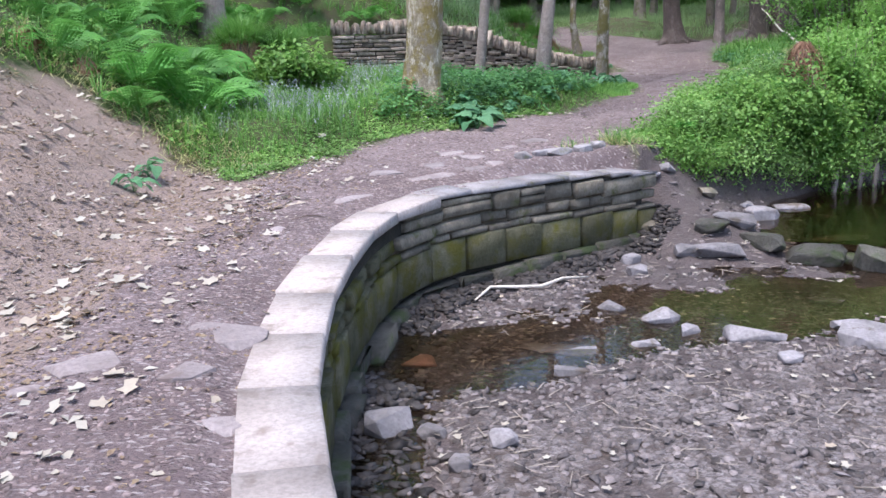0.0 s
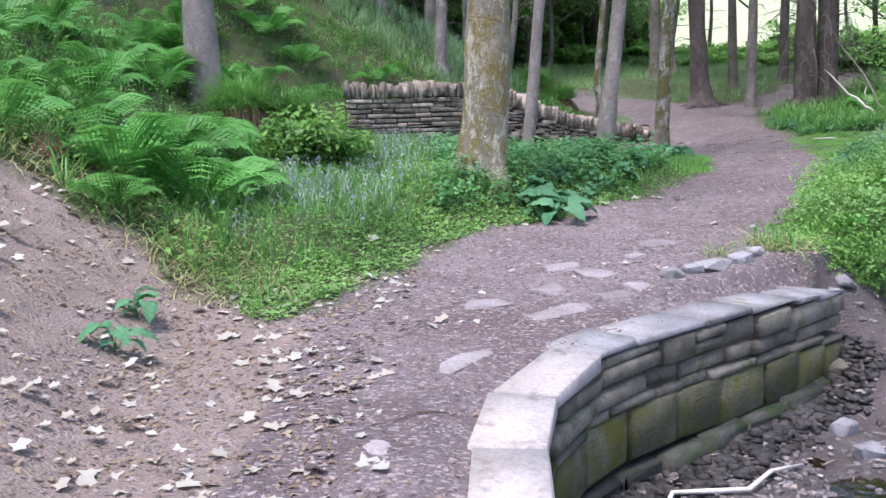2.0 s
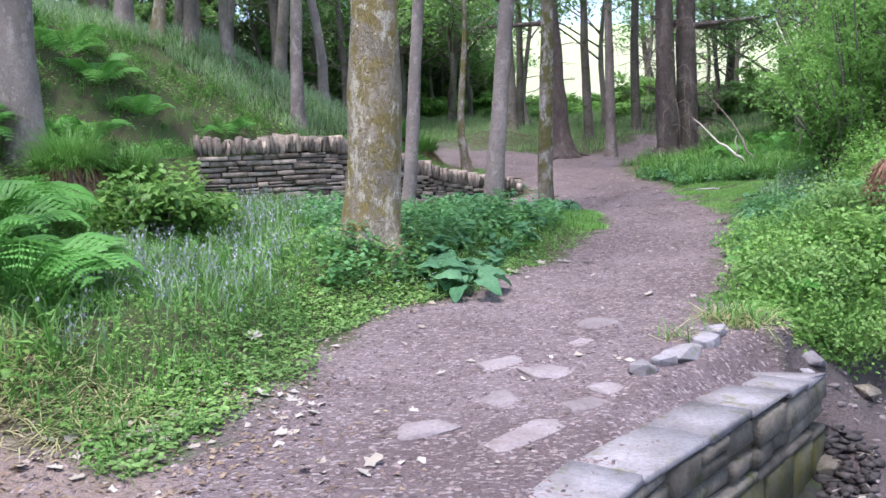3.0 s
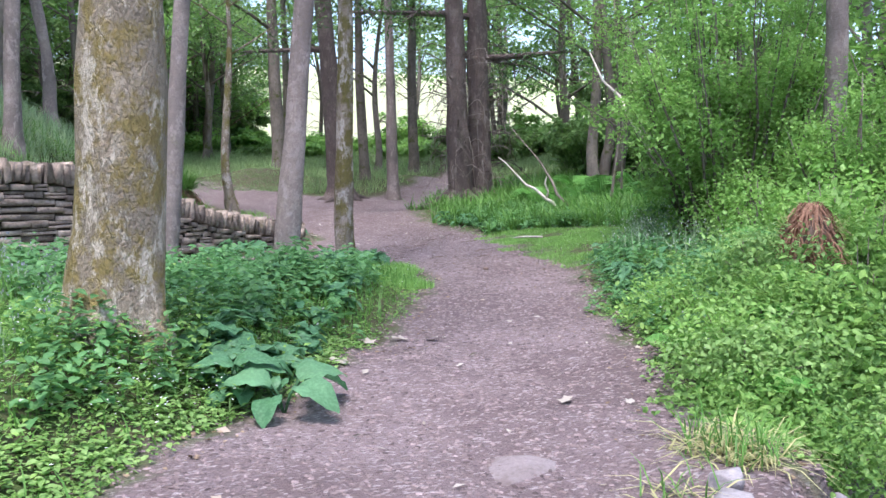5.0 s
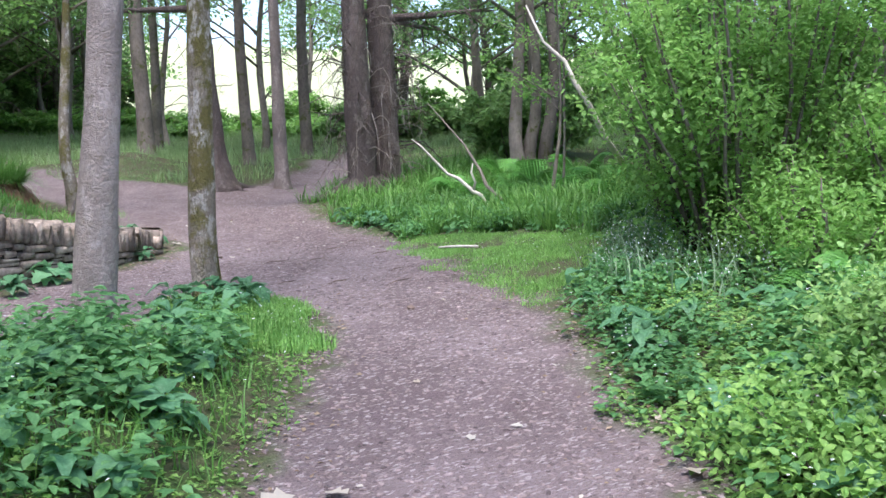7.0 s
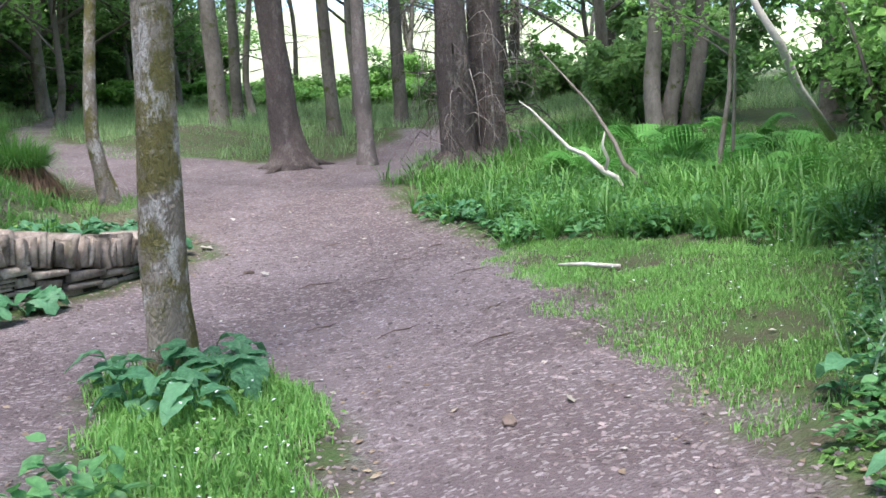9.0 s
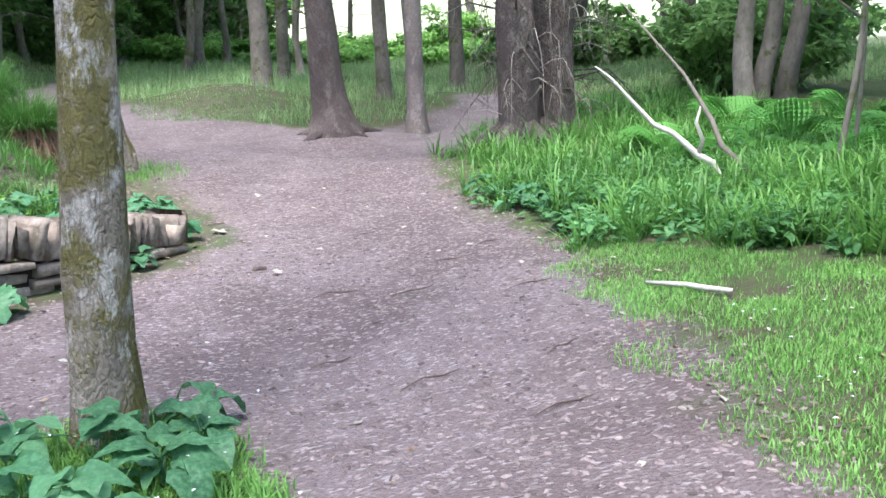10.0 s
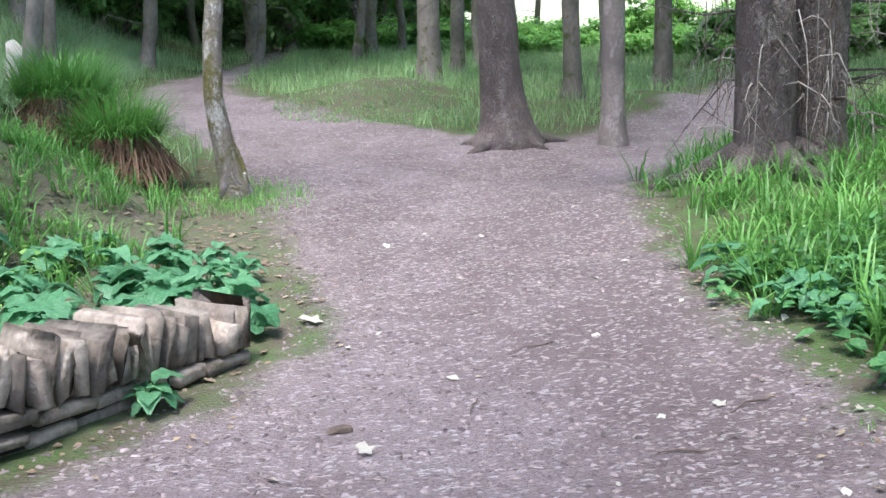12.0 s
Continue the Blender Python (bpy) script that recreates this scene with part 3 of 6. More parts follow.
def build_ground():
    X = axis([(-600, -60, 8), (-60, -14, 20), (-14, -5, 40), (-5, 7.5, 200), (7.5, 18, 50), (18, 70, 30), (70, 600, 8)])
    Y = axis([(-600, -60, 6), (-60, -6, 14), (-6, 1.5, 30), (1.5, 24.5, 360), (24.5, 36, 90), (36, 60, 40), (60, 150, 20), (150, 900, 8)])
    gx, gy = np.meshgrid(X, Y)
    x, y = gx.ravel(), gy.ravel()
    z = gz(x, y)
    nx, ny = len(X), len(Y)
    i = (np.arange(ny - 1)[:, None] * nx + np.arange(nx - 1)[None, :]).ravel()
    me = mesh_np("ground", np.stack([x, y, z], 1), [np.stack([i, i + 1, i + nx + 1, i + nx], 1)], EARTH, True)
    wob = 0.13 * ripple(x, y, 0.9, 1) + 0.07 * ripple(x, y, 0.25, 2)
    path = smooth01((signed(x, y, PATHLINE) + wob + 0.12) / 0.3)
    bed = smooth01((-0.25 - z + 0.4 * wob) / 0.25) * (x > -0.6) * (y < 25)
    bare = smooth01((bank_border(x) - y + 1.5 * wob) / 0.4) * (x < -1.6) * smooth01((x + 4.6 + wob) / 0.8) * (y < 12)
    bed = np.maximum(bed, smooth01((0.7 - dist_line(x, y, BANKLINE) + wob) / 0.4) * (z < 0.12) * (x > 2))
    bare = np.maximum(bare, 0.15 * smooth01(1.5 - np.hypot((x - 4.7) / 1.0, (y - 29.9) / 0.8) + 1.5 * wob) + 0.3 * smooth01(1.5 - np.hypot((x - 2.6) / 1.1, (y - 22.9) / 2.3) + wob) * (y > 20.3))
    meadow = smooth01((y - 42 + 8 * wob) / 8)
    col = np.stack([path, bed, bare, meadow], 1).astype(np.float32)
    mud = smooth01((x - 1.5 + wob) / 0.4) * smooth01((2.6 - dist_line(x, y, BANKLINE) + wob) / 0.9) * smooth01((5.5 - x) / 1.0) * (y > 7) * bed
    foot = smooth01((0.5 - dist_line(x, y, W_LINE) + wob) / 0.25) * (z < -0.4)
    shore = smooth01((-0.80 - z + 0.15 * wob) / 0.05)
    wet = np.maximum(np.maximum(mud * 0.85, foot), shore) * (z < 0.1)
    damp = me.color_attributes.new("damp", "FLOAT_COLOR", "POINT")
    damp.data.foreach_set("color", np.repeat(wet[:, None], 4, 1).astype(np.float32).ravel())
    attr = me.color_attributes.new("cover", "FLOAT_COLOR", "POINT")
    attr.data.foreach_set("color", col.ravel())
    return tagged(new("ground", me), "trodden pinkish earth path, gravel stream bed and mossy woodland soil", "ground", kind="structure")


build_ground()

# water: one level sheet in the hollows of the bed
wx, wy = np.meshgrid(np.linspace(-0.6, 9.0, 60), np.linspace(-3, 13.0, 90))
wi = (np.arange(89)[:, None] * 60 + np.arange(59)[None, :]).ravel()
tagged(new("water", mesh_np("water", np.stack([wx.ravel(), wy.ravel(), np.full(wx.size, -0.872)], 1), [np.stack([wi, wi + 1, wi + 61, wi + 60], 1)], WATER, True)),
       "clear brown shallow stream water in gravel pools", "water", kind="structure")
ux, uy = np.meshgrid(np.linspace(0, 1, 30), np.linspace(0, 1, 30))
px, py = 2.7 + 5.0 * ux, 8.95 - 1.5 * ux + 4.2 * uy
ui = (np.arange(29)[:, None] * 30 + np.arange(29)[None, :]).ravel()
tagged(new("water", mesh_np("water", np.stack([px.ravel(), py.ravel(), np.full(px.size, -0.74)], 1), [np.stack([ui, ui + 1, ui + 31, ui + 30], 1)], WATER, True)),
       "dark rippled stream water held behind mossy boulders", "water", kind="structure")


# ---- stones ----
def stone_mesh(name, P, S, s0, s1, d0, d1, z0, z1, material, cham=0.012, wob=0.006, lean=0.0, top_slope=(0, 0), skew=0.0):
    """One wall stone, bent to the wall's line: s along it, d outward from the front, z up; its origin is its own middle."""
    r = lambda a: random.uniform(-a, a)
    vs = []
    mid, _, _ = on_curve(P, S, (s0 + s1) / 2)
    org = Vector((mid.x, mid.y, (z0 + z1) / 2))
    back = (r(skew), r(skew))
    for d, ins in ((d0, 0.0), (d1 - cham, 0.0), (d1, cham)):
        for s, z, k in ((s0 + ins, z0 + ins, 0), (s1 - ins, z0 + ins, 1), (s1 - ins, z1 - ins, 1), (s0 + ins, z1 - ins, 0)):
            zz = z + (top_slope[k] if z > (z0 + z1) / 2 else 0)
            ss = s + lean * (z - z0) + (back[k] if d == d0 else 0)
            p, dd, n = on_curve(P, S, ss)
            q = Vector((p.x, p.y, 0)) + n * (d + r(wob)) + dd * r(wob)
            q.z = zz + r(wob)
            vs.append(tuple(q - org))
    fs = [(0, 4, 5, 1), (1, 5, 6, 2), (2, 6, 7, 3), (3, 7, 4, 0), (4, 8, 9, 5), (5, 9, 10, 6), (6, 10, 11, 7), (7, 11, 8, 4), (8, 11, 10, 9), (0, 1, 2, 3)]
    fs = [f[::-1] for f in fs]
    so = Soup()
    so.add(vs, fs)
    me = so.mesh(name, material)
    return me, Matrix.Translation(org)


def core_mesh(name, P, S, s0, s1, d0, d1, zb, zt, material):
    """The dark inside of a wall, behind its stones."""
    vs, fs, n = [], [], 0
    for s in np.arange(s0, s1 + 0.001, 0.15):
        p, dd, nn = on_curve(P, S, s)
        for d, z in ((d0, zb(s)), (d1, zb(s)), (d1, zt(s)), (d0, zt(s))):
            q = Vector((p.x, p.y, 0)) + nn * d
            vs.append((q.x, q.y, z))
        if n:
            a, b = 4 * (n - 1), 4 * n
            for k in range(4):
                fs.append((a + k, a + (k + 1) % 4, b + (k + 1) % 4, b + k))
        n += 1
    fs.append((0, 3, 2, 1))
    fs.append(tuple(4 * (n - 1) + k for k in range(4)))
    so = Soup()
    so.add(vs, fs)
    return so.mesh(name, material)


def build_stream_wall():
    w = thing("stream_wall", Matrix(), "curved low stone retaining wall with pale flat coping along the stream", "wall", kind="structure")
    end = WS[-1]
    top = lambda s: float(np.interp(s, WS, WP[:, 2]))
    part("wall_core", core_mesh("wall_core", WP, WS, 0, end - 0.06, -0.26, -0.05, lambda s: -1.0, lambda s: top(s) - 0.06, JOINT), w)
    dry = float(WS[np.argmin(np.hypot(WP[:, 0] + 0.28, WP[:, 1] - 6.9))])
    s = 0.0
    while s < end - 0.1:
        late = s > dry
        ln = random.uniform(0.26, 0.72) if late else random.uniform(0.62, 0.8)
        e = min(s + ln, end)
        if end - e < 0.25:
            e = end
        t = (top(s) + top(e)) / 2
        th = random.uniform(0.03, 0.045) if late else 0.085
        t -= 0.012 * late
        wd = random.uniform(0.26, 0.44) if late else random.uniform(0.285, 0.3)
        me, m = stone_mesh("coping_slab", WP, WS, s + 0.008, e - 0.008, -wd, random.uniform(-0.015, 0.01) if late else 0.018, t - th, t + random.uniform(-0.004, 0.004), FLAG if not late else GREYFLAG, 0.01, 0.006, top_slope=(top(s) - t - 0.012 * late, top(e) - t - 0.012 * late), skew=0.09 * late)
        if late:
            m = m @ Matrix.Rotation(random.uniform(-0.05, 0.05), 4, "Z")
        part("coping_slab", me, w, "pale flat coping slab", m)
        s = e
    rows = ((0.055, 0.16, 0.3, 0.8, SLATE), (0.215, 0.11, 0.28, 0.7, SLATE), (0.325, 0.075, 0.25, 0.6, SLATE), (0.40, 0.31, 0.4, 0.6, MOSSBLOCK))
    for off, h, l0, l1, mt in rows:
        s = 2.2
        while s < end - 0.05:
            e = min(s + random.uniform(l0, l1), end)
            if end - e < 0.14:
                e = end
            j = random.uniform(-0.012, 0.012)
            t = top((s + e) / 2)
            mt2 = MOSSBLOCK if s < dry - 0.3 else mt
            if off == 0.055 and s < dry:
                s = e
                continue
            if off == 0.40:
                me, m = stone_mesh("block", WP, WS, s + 0.006, e - 0.006, -0.12, random.uniform(0.0, 0.02), t - off - h, t - off - 0.008, mt2, 0.014, 0.008)
            elif h > 0.1 and random.random() < 0.25 and e < end:
                half = t - off - h * random.uniform(0.4, 0.6)
                me, m = stone_mesh("stone", WP, WS, s + 0.012, e - 0.012, -0.12, random.uniform(-0.02, 0.012), half + 0.004, t - off - 0.014, mt2)
                part("stone", me, w, m=m)
                me, m = stone_mesh("stone", WP, WS, s + 0.012, e - 0.012, -0.12, random.uniform(-0.02, 0.012), t - off - h, half - 0.004, mt2)
            else:
                me, m = stone_mesh("stone", WP, WS, s + 0.012, e - 0.012, -0.12, random.uniform(-0.035, 0.02), t - off - h + j * 0.5, t - off - 0.018 + j * 0.5, mt2, 0.014, 0.008, top_slope=(random.uniform(-0.012, 0.006), random.uniform(-0.012, 0.006)))
            part("block" if off == 0.40 else "stone", me, w, m=m)
            s = e
    s = 3.5
    while s < end - 0.3:
        e = s + random.uniform(0.25, 0.6)
        me, m = stone_mesh("footing_stone", WP, WS, s + 0.01, min(e, end) - 0.01, -0.1, random.uniform(0.03, 0.11), -0.98, -0.73 + random.uniform(-0.06, 0.015), MOSSDARK, 0.02, 0.025)
        part("footing_stone", me, w, m=m)
        s = e
    return w


def build_dry_wall():
    w = thing("dry_stone_wall", Matrix(), "curved dry-stone retaining wall with upright coping stones, falling to the path", "wall", kind="structure")
    end = DS[-1]
    top = lambda s: float(np.interp(s, DS, DP[:, 2])) - 0.24
    base = lambda s: float(np.interp(s, [0, 3, end], [0.42, 0.28, 0.22]))
    part("wall_core", core_mesh("wall_core", DP, DS, 0.05, end - 0.1, -0.36, -0.06, lambda s: base(s) - 0.1, lambda s: max(top(s) - 0.03, base(s) - 0.05), JOINT), w)
    n = 11
    for k in range(n):
        s = 0.0
        while s < end - 0.02:
            e = min(s + random.uniform(0.14, 0.42), end)
            if end - e < 0.1:
                e = end
            m_ = (s + e) / 2
            zt = top(m_)
            h = (top(0) - base(0)) / n
            z1 = zt - k * h
            # courses keep their thickness and die out towards the low end
            if z1 - h > base(m_) - 0.16:
                sl = (top(e) - top(s)) * 0.5
                if random.random() < 0.2:
                    me, m = stone_mesh("stone", DP, DS, s + 0.008, e - 0.008, -0.16, random.uniform(-0.03, 0.012), z1 - h * 0.5 + 0.003, z1 - 0.009, DRYSTONE, 0.008, 0.006, top_slope=(-sl * 0.5, sl * 0.5))
                    part("stone", me, w, m=m)
                    z1 -= h * 0.5
                    me, m = stone_mesh("stone", DP, DS, s + 0.008, e - 0.008, -0.16, random.uniform(-0.03, 0.012), z1 - h * 0.5, z1 - 0.009, DRYSTONE, 0.008, 0.006)
                else:
                    me, m = stone_mesh("stone", DP, DS, s + 0.008, e - 0.008, -0.16, random.uniform(-0.045, 0.02), z1 - h + 0.003, z1 - 0.009 + random.uniform(-0.012, 0.004), DRYSTONE, 0.012, 0.008, top_slope=(-sl * 0.4, sl * 0.4))
                part("stone", me, w, m=m)
            s = e
    s = 0.0
    while s < end - 0.03:
        e = min(s + random.uniform(0.038, 0.082), end)
        t = float(np.interp((s + e) / 2, DS, DP[:, 2]))
        me, m = stone_mesh("coping_stone", DP, DS, s + 0.004, e - 0.004, -0.36, random.uniform(-0.03, 0.04), t - 0.235, t + random.uniform(-0.05, 0.03), DRYSTONE, 0.014, 0.016, lean=random.uniform(-0.15, 0.35), top_slope=(random.uniform(-0.06, 0.015), random.uniform(-0.06, 0.015)))
        part("coping_stone", me, w, m=m)
        s = e
    return w


build_stream_wall()
build_dry_wall()


def rock_mesh(name, dims, material, n=16, seed=0):
    """A split, weathered rock: the hull of scattered points, its corners worn."""
    rr = random.Random(seed)
    bm = bmesh.new()
    for _ in range(n):
        v = Vector((rr.gauss(0, 1), rr.gauss(0, 1), rr.gauss(0, 1))).normalized()
        v = Vector([math.copysign(abs(c) ** 0.6, c) for c in v])
        bm.verts.new((v.x * dims[0] / 2, v.y * dims[1] / 2, v.z * dims[2] / 2))
    out = bmesh.ops.convex_hull(bm, input=bm.verts)
    bmesh.ops.delete(bm, geom=[g for g in out["geom_interior"] if isinstance(g, bmesh.types.BMVert)], context="VERTS")
    bmesh.ops.bevel(bm, geom=list(bm.edges), offset=min(dims) * 0.1, segments=1, affect="EDGES", clamp_overlap=True)
    me = bpy.data.meshes.new(name)
    bm.to_mesh(me)
    bm.free()
    me.materials.append(material)
    return me


# rocks in the stream: place, length, width, height, turn
STREAM_ROCKS = [(0.87, 6.14, 0.62, 0.24, 0.12, -12), (1.70, 6.77, 0.34, 0.24, 0.18, 10), (2.29, 6.28, 0.46, 0.22, 0.16, 5), (1.38, 7.09, 0.28, 0.2, 0.12, -20), (1.84, 6.45, 0.2, 0.16, 0.13, 30),
                (2.59, 8.53, 0.55, 0.3, 0.16, 0), (3.16, 7.26, 0.36, 0.2, 0.15, -15), (3.04, 6.14, 0.45, 0.42, 0.2, -30), (3.03, 6.52, 0.24, 0.16, 0.12, 0), (-0.19, 4.80, 0.34, 0.28, 0.18, 20),
                (0.92, 5.63, 0.26, 0.13, 0.09, -5), (2.35, 5.71, 0.17, 0.13, 0.1, 0), (1.49, 6.18, 0.24, 0.12, 0.08, 8), (0.44, 4.40, 0.16, 0.13, 0.1, 10), (0.22, 4.21, 0.13, 0.1, 0.1, 0), (0.07, 4.68, 0.22, 0.15, 0.09, -35),
                (2.30, 8.55, 0.3, 0.2, 0.14, 10), (3.95, 9.06, 0.7, 0.3, 0.14, 4), (1.76, 8.04, 0.22, 0.16, 0.12, 0), (1.75, 8.4, 0.2, 0.15, 0.12, 20), (2.9, 9.2, 0.5, 0.3, 0.16, -10), (3.4, 9.9, 0.4, 0.3, 0.2, 15), (3.9, 10.5, 0.5, 0.35, 0.25, 0), (4.6, 8.6, 0.5, 0.35, 0.25, 25)]
for i, (x, y, a, b, h, turn) in enumerate(STREAM_ROCKS):
    o = new("rock", rock_mesh("rock", (a, b, h), ROCK, 18, i))
    o.matrix_basis = pose(*at(x, y, h * 0.22), random.uniform(-5, 5), random.uniform(-5, 5), turn)
    tagged(o, "grey split rock lying in the shallow stream" if a < 0.4 else "long flat grey rock lying in the shallow stream", "rock", "rocks in the stream")
o = new("rock", rock_mesh("rock", (0.3, 0.24, 0.2), REDROCK, 12, 77))
o.matrix_basis = pose(*at(-0.12, 5.93, 0.05), 0, 0, 20)
tagged(o, "reddish pointed rock at the edge of the pool", "rock", "rocks in the stream")

rs = random.Random(31)
for i in range(26):
    q = rs.random()
    x, y = 2.3 + 2.6 * q + rs.uniform(-0.3, 0.3), 9.6 + 1.6 * q + rs.uniform(-0.9, 0.5)
    a = rs.uniform(0.1, 0.3)
    o = new("rock", rock_mesh("rock", (a, a * 0.7, a * 0.45), ROCK if i % 3 else SLATE, 14, 400 + i))
    o.matrix_basis = pose(*at(x, y, a * 0.08), rs.uniform(-10, 10), rs.uniform(-10, 10), rs.uniform(0, 180))
    tagged(o, "small grey stone on the muddy stream margin", "rock", "stones at the stream margin")

# mossy boulders that dam the upper pool
for i, (x, y, a, b, h, turn) in enumerate([(3.05, 8.75, 0.5, 0.3, 0.2, -25), (3.5, 8.5, 0.62, 0.36, 0.3, -30), (4.0, 8.2, 0.7, 0.4, 0.36, -28), (4.55, 7.9, 0.7, 0.42, 0.34, -25), (3.9, 8.6, 0.5, 0.3, 0.2, 10), (2.62, 8.95, 0.4, 0.26, 0.16, -15), (5.1, 7.6, 0.7, 0.45, 0.36, -30)]):
    o = new("boulder", rock_mesh("boulder", (a, b, h), MOSSDARK, 20, 640 + i))
    o.matrix_basis = pose(*at(x, y, h * 0.2), random.uniform(-6, 6), random.uniform(-6, 6), turn)
    tagged(o, "dark mossy boulder damming the upper pool", "rock", "boulders across the stream")
# flat stones set in the path
PATH_SLABS = [(-0.84, 3.91, 0.42, 0.30, -20), (-1.32, 3.52, 0.36, 0.26, 25), (-0.87, 3.41, 0.26, 0.2, 50), (-0.62, 2.95, 0.22, 0.17, 0), (-1.45, 3.25, 0.16, 0.12, 30), (-0.70, 7.36, 0.16, 0.62, -32), (-0.54, 8.44, 0.36, 0.24, 15), (-0.05, 8.83, 0.42, 0.22, 40),
              (0.06, 9.42, 0.3, 0.24, 10), (0.33, 9.22, 0.46, 0.4, 25), (0.9, 10.3, 0.45, 0.3, 20), (-0.09, 8.29, 0.22, 0.55, -55), (-1.0, 6.19, 0.3, 0.18, 10), (0.63, 9.73, 0.32, 0.14, 35), (0.53, 8.83, 0.3, 0.2, 30), (0.32, 8.62, 0.3, 0.2, 10), (-0.75, 5.1, 0.25, 0.2, 0)]
for i, (x, y, a, b, turn) in enumerate(PATH_SLABS):
    o = new("flagstone", rock_mesh("flagstone", (a, b, 0.075), WORN, 22, 100 + i))
    o.matrix_basis = pose(*at(x, y, -0.02), random.uniform(-3, 3), random.uniform(-3, 3), turn)
    tagged(o, "flat pale stone worn level with the earth path", "stone", "flat stones in the path")
for i, (x, y, a, b, h, turn) in enumerate([(1.12, 9.25, 0.42, 0.16, 0.11, 38), (1.42, 9.56, 0.24, 0.16, 0.13, 50), (0.78, 9.0, 0.2, 0.13, 0.09, 35), (0.95, 9.1, 0.16, 0.12, 0.08, 20), (1.6, 9.8, 0.2, 0.14, 0.1, 40)]):
    o = new("kerb_stone", rock_mesh("kerb_stone", (a, b, h), GREYFLAG, 24, 200 + i))
    o.matrix_basis = pose(*at(x, y, 0.02), 0, 0, turn)
    tagged(o, "rough grey kerb stone at the edge of the path", "stone", "kerb stones by the stream wall")


def stick(name, pts, radii, material, label, category="stick"):
    so = Soup()
    tube(so, pts, radii, 7, 0.2)
    p0 = Vector(pts[0])
    me = so.mesh(name, material, True)
    me.transform(Matrix.Translation(-p0))
    o = new(name, me)
    o.location = p0
    return tagged(o, label, category)


# roots bared on the stream bank
for i, (x, y) in enumerate([(4.75, 11.5), (4.95, 11.65), (5.2, 11.85), (5.45, 12.0)]):
    b = Vector(at(x, y))
    stick("root", [(b.x + 0.1, b.y + 0.25, b.z + 0.45), (b.x + 0.03, b.y - 0.02, b.z + 0.34), (b.x - 0.02, b.y - 0.1, b.z + 0.1), (b.x - 0.04, b.y - 0.14, b.z - 0.05)], [0.04, 0.035, 0.028, 0.02], BARK_GREY, "bare grey root hanging down the stream bank", "root")
stick("stick", [at(0.29, 7.2, 0.03), at(0.42, 7.45, 0.05), at(0.6, 7.48, 0.04), at(0.85, 7.5, 0.03), at(1.05, 7.72, 0.05), at(1.3, 7.9, 0.03)], [0.008, 0.013, 0.014, 0.015, 0.013, 0.007], DEADWOOD, "bleached crooked stick on the gravel bed")
stick("stick", [at(5.31, 18.08, 0.03), at(5.33, 17.97, 0.04), at(5.4, 17.84, 0.028), at(5.41, 17.72, 0.035), at(5.48, 17.6, 0.03)], [0.008, 0.012, 0.013, 0.015, 0.012], DEADWOOD, "bleached white stick lying in short grass")
stick("fallen_branch", [at(7.14, 19.78, -0.02), (7.05, 19.87, 0.88), (6.97, 19.94, 0.93), (6.85, 20.1, 1.1), (6.76, 20.22, 1.16), (6.62, 20.35, 1.36), (6.51, 20.47, 1.53), (6.42, 20.55, 1.62)], [0.03, 0.027, 0.03, 0.022, 0.02, 0.015, 0.011, 0.004], DEADWOOD, "barkless pale dead branch leaning out of the grass", "branch")
stick("dead_fork", [(6.97, 19.94, 0.93), (6.98, 19.9, 1.05), (6.93, 19.92, 1.18), (6.95, 19.9, 1.3)], [0.02, 0.017, 0.014, 0.006], DEADWOOD, "pale broken fork of the dead branch", "branch")
stick("fallen_branch", [at(7.3, 19.62, 0.05), (7.15, 19.9, 1.0), (7.12, 20.0, 1.2), (7.0, 20.2, 1.55), (6.7, 20.6, 2.1)], [0.03, 0.024, 0.022, 0.014, 0.005], BARK_FAR, "dead forked branch with grey bark in the grass", "branch")
stick("bare_branch", [at(8.5, 18.7, 0.4), (8.05, 18.65, 1.6), (7.75, 18.55, 1.95), (7.55, 18.6, 2.25), (7.58, 18.8, 2.5), (7.4, 19.0, 2.75), (7.3, 19.2, 3.2)], [0.042, 0.038, 0.034, 0.03, 0.028, 0.02, 0.01], DEADWOOD, "white bare crooked branch rising from the shrubs", "branch")
for x, y, l, turn in ((4.3, 18.9, 0.3, 20), (4.7, 18.3, 0.24, 60), (4.5, 17.5, 0.22, 30), (3.9, 19.1, 0.26, -10), (4.9, 18.6, 0.3, 8), (4.2, 16.9, 0.26, 5), (3.9, 17.5, 0.3, 15), (4.8, 19.6, 0.2, -15), (3.6, 21.9, 0.2, 40), (5.2, 19.9, 0.26, 25), (-0.9, 6.5, 0.28, 30), (4.2, 20.3, 0.2, 70), (3.6, 18.0, 0.2, 10), (4.0, 18.7, 0.22, 100), (4.6, 20.9, 0.25, 15)):
    c, s = math.cos(radians(turn)) * l / 2, math.sin(radians(turn)) * l / 2
    stick("twig", [at(x - c, y - s, 0.008), at(x - c * 0.2, y - s * 0.2 + 0.02, 0.014), at(x + c * 0.4, y + s * 0.4 - 0.015, 0.012), at(x + c, y + s, 0.006)], [0.002, 0.004, 0.004, 0.0015], TWIG, "thin brown twig on the trodden path", "twig")


# ---- trees ----
def clump_points(centre, radius, n, r):
    p = r.normal(size=(n, 3))
    p *= (radius * r.uniform(0.25, 1.0, size=(n, 1)) ** 0.5) / np.linalg.norm(p, axis=1, keepdims=True)
    p[:, 2] *= 0.6
    return p + np.asarray(centre)


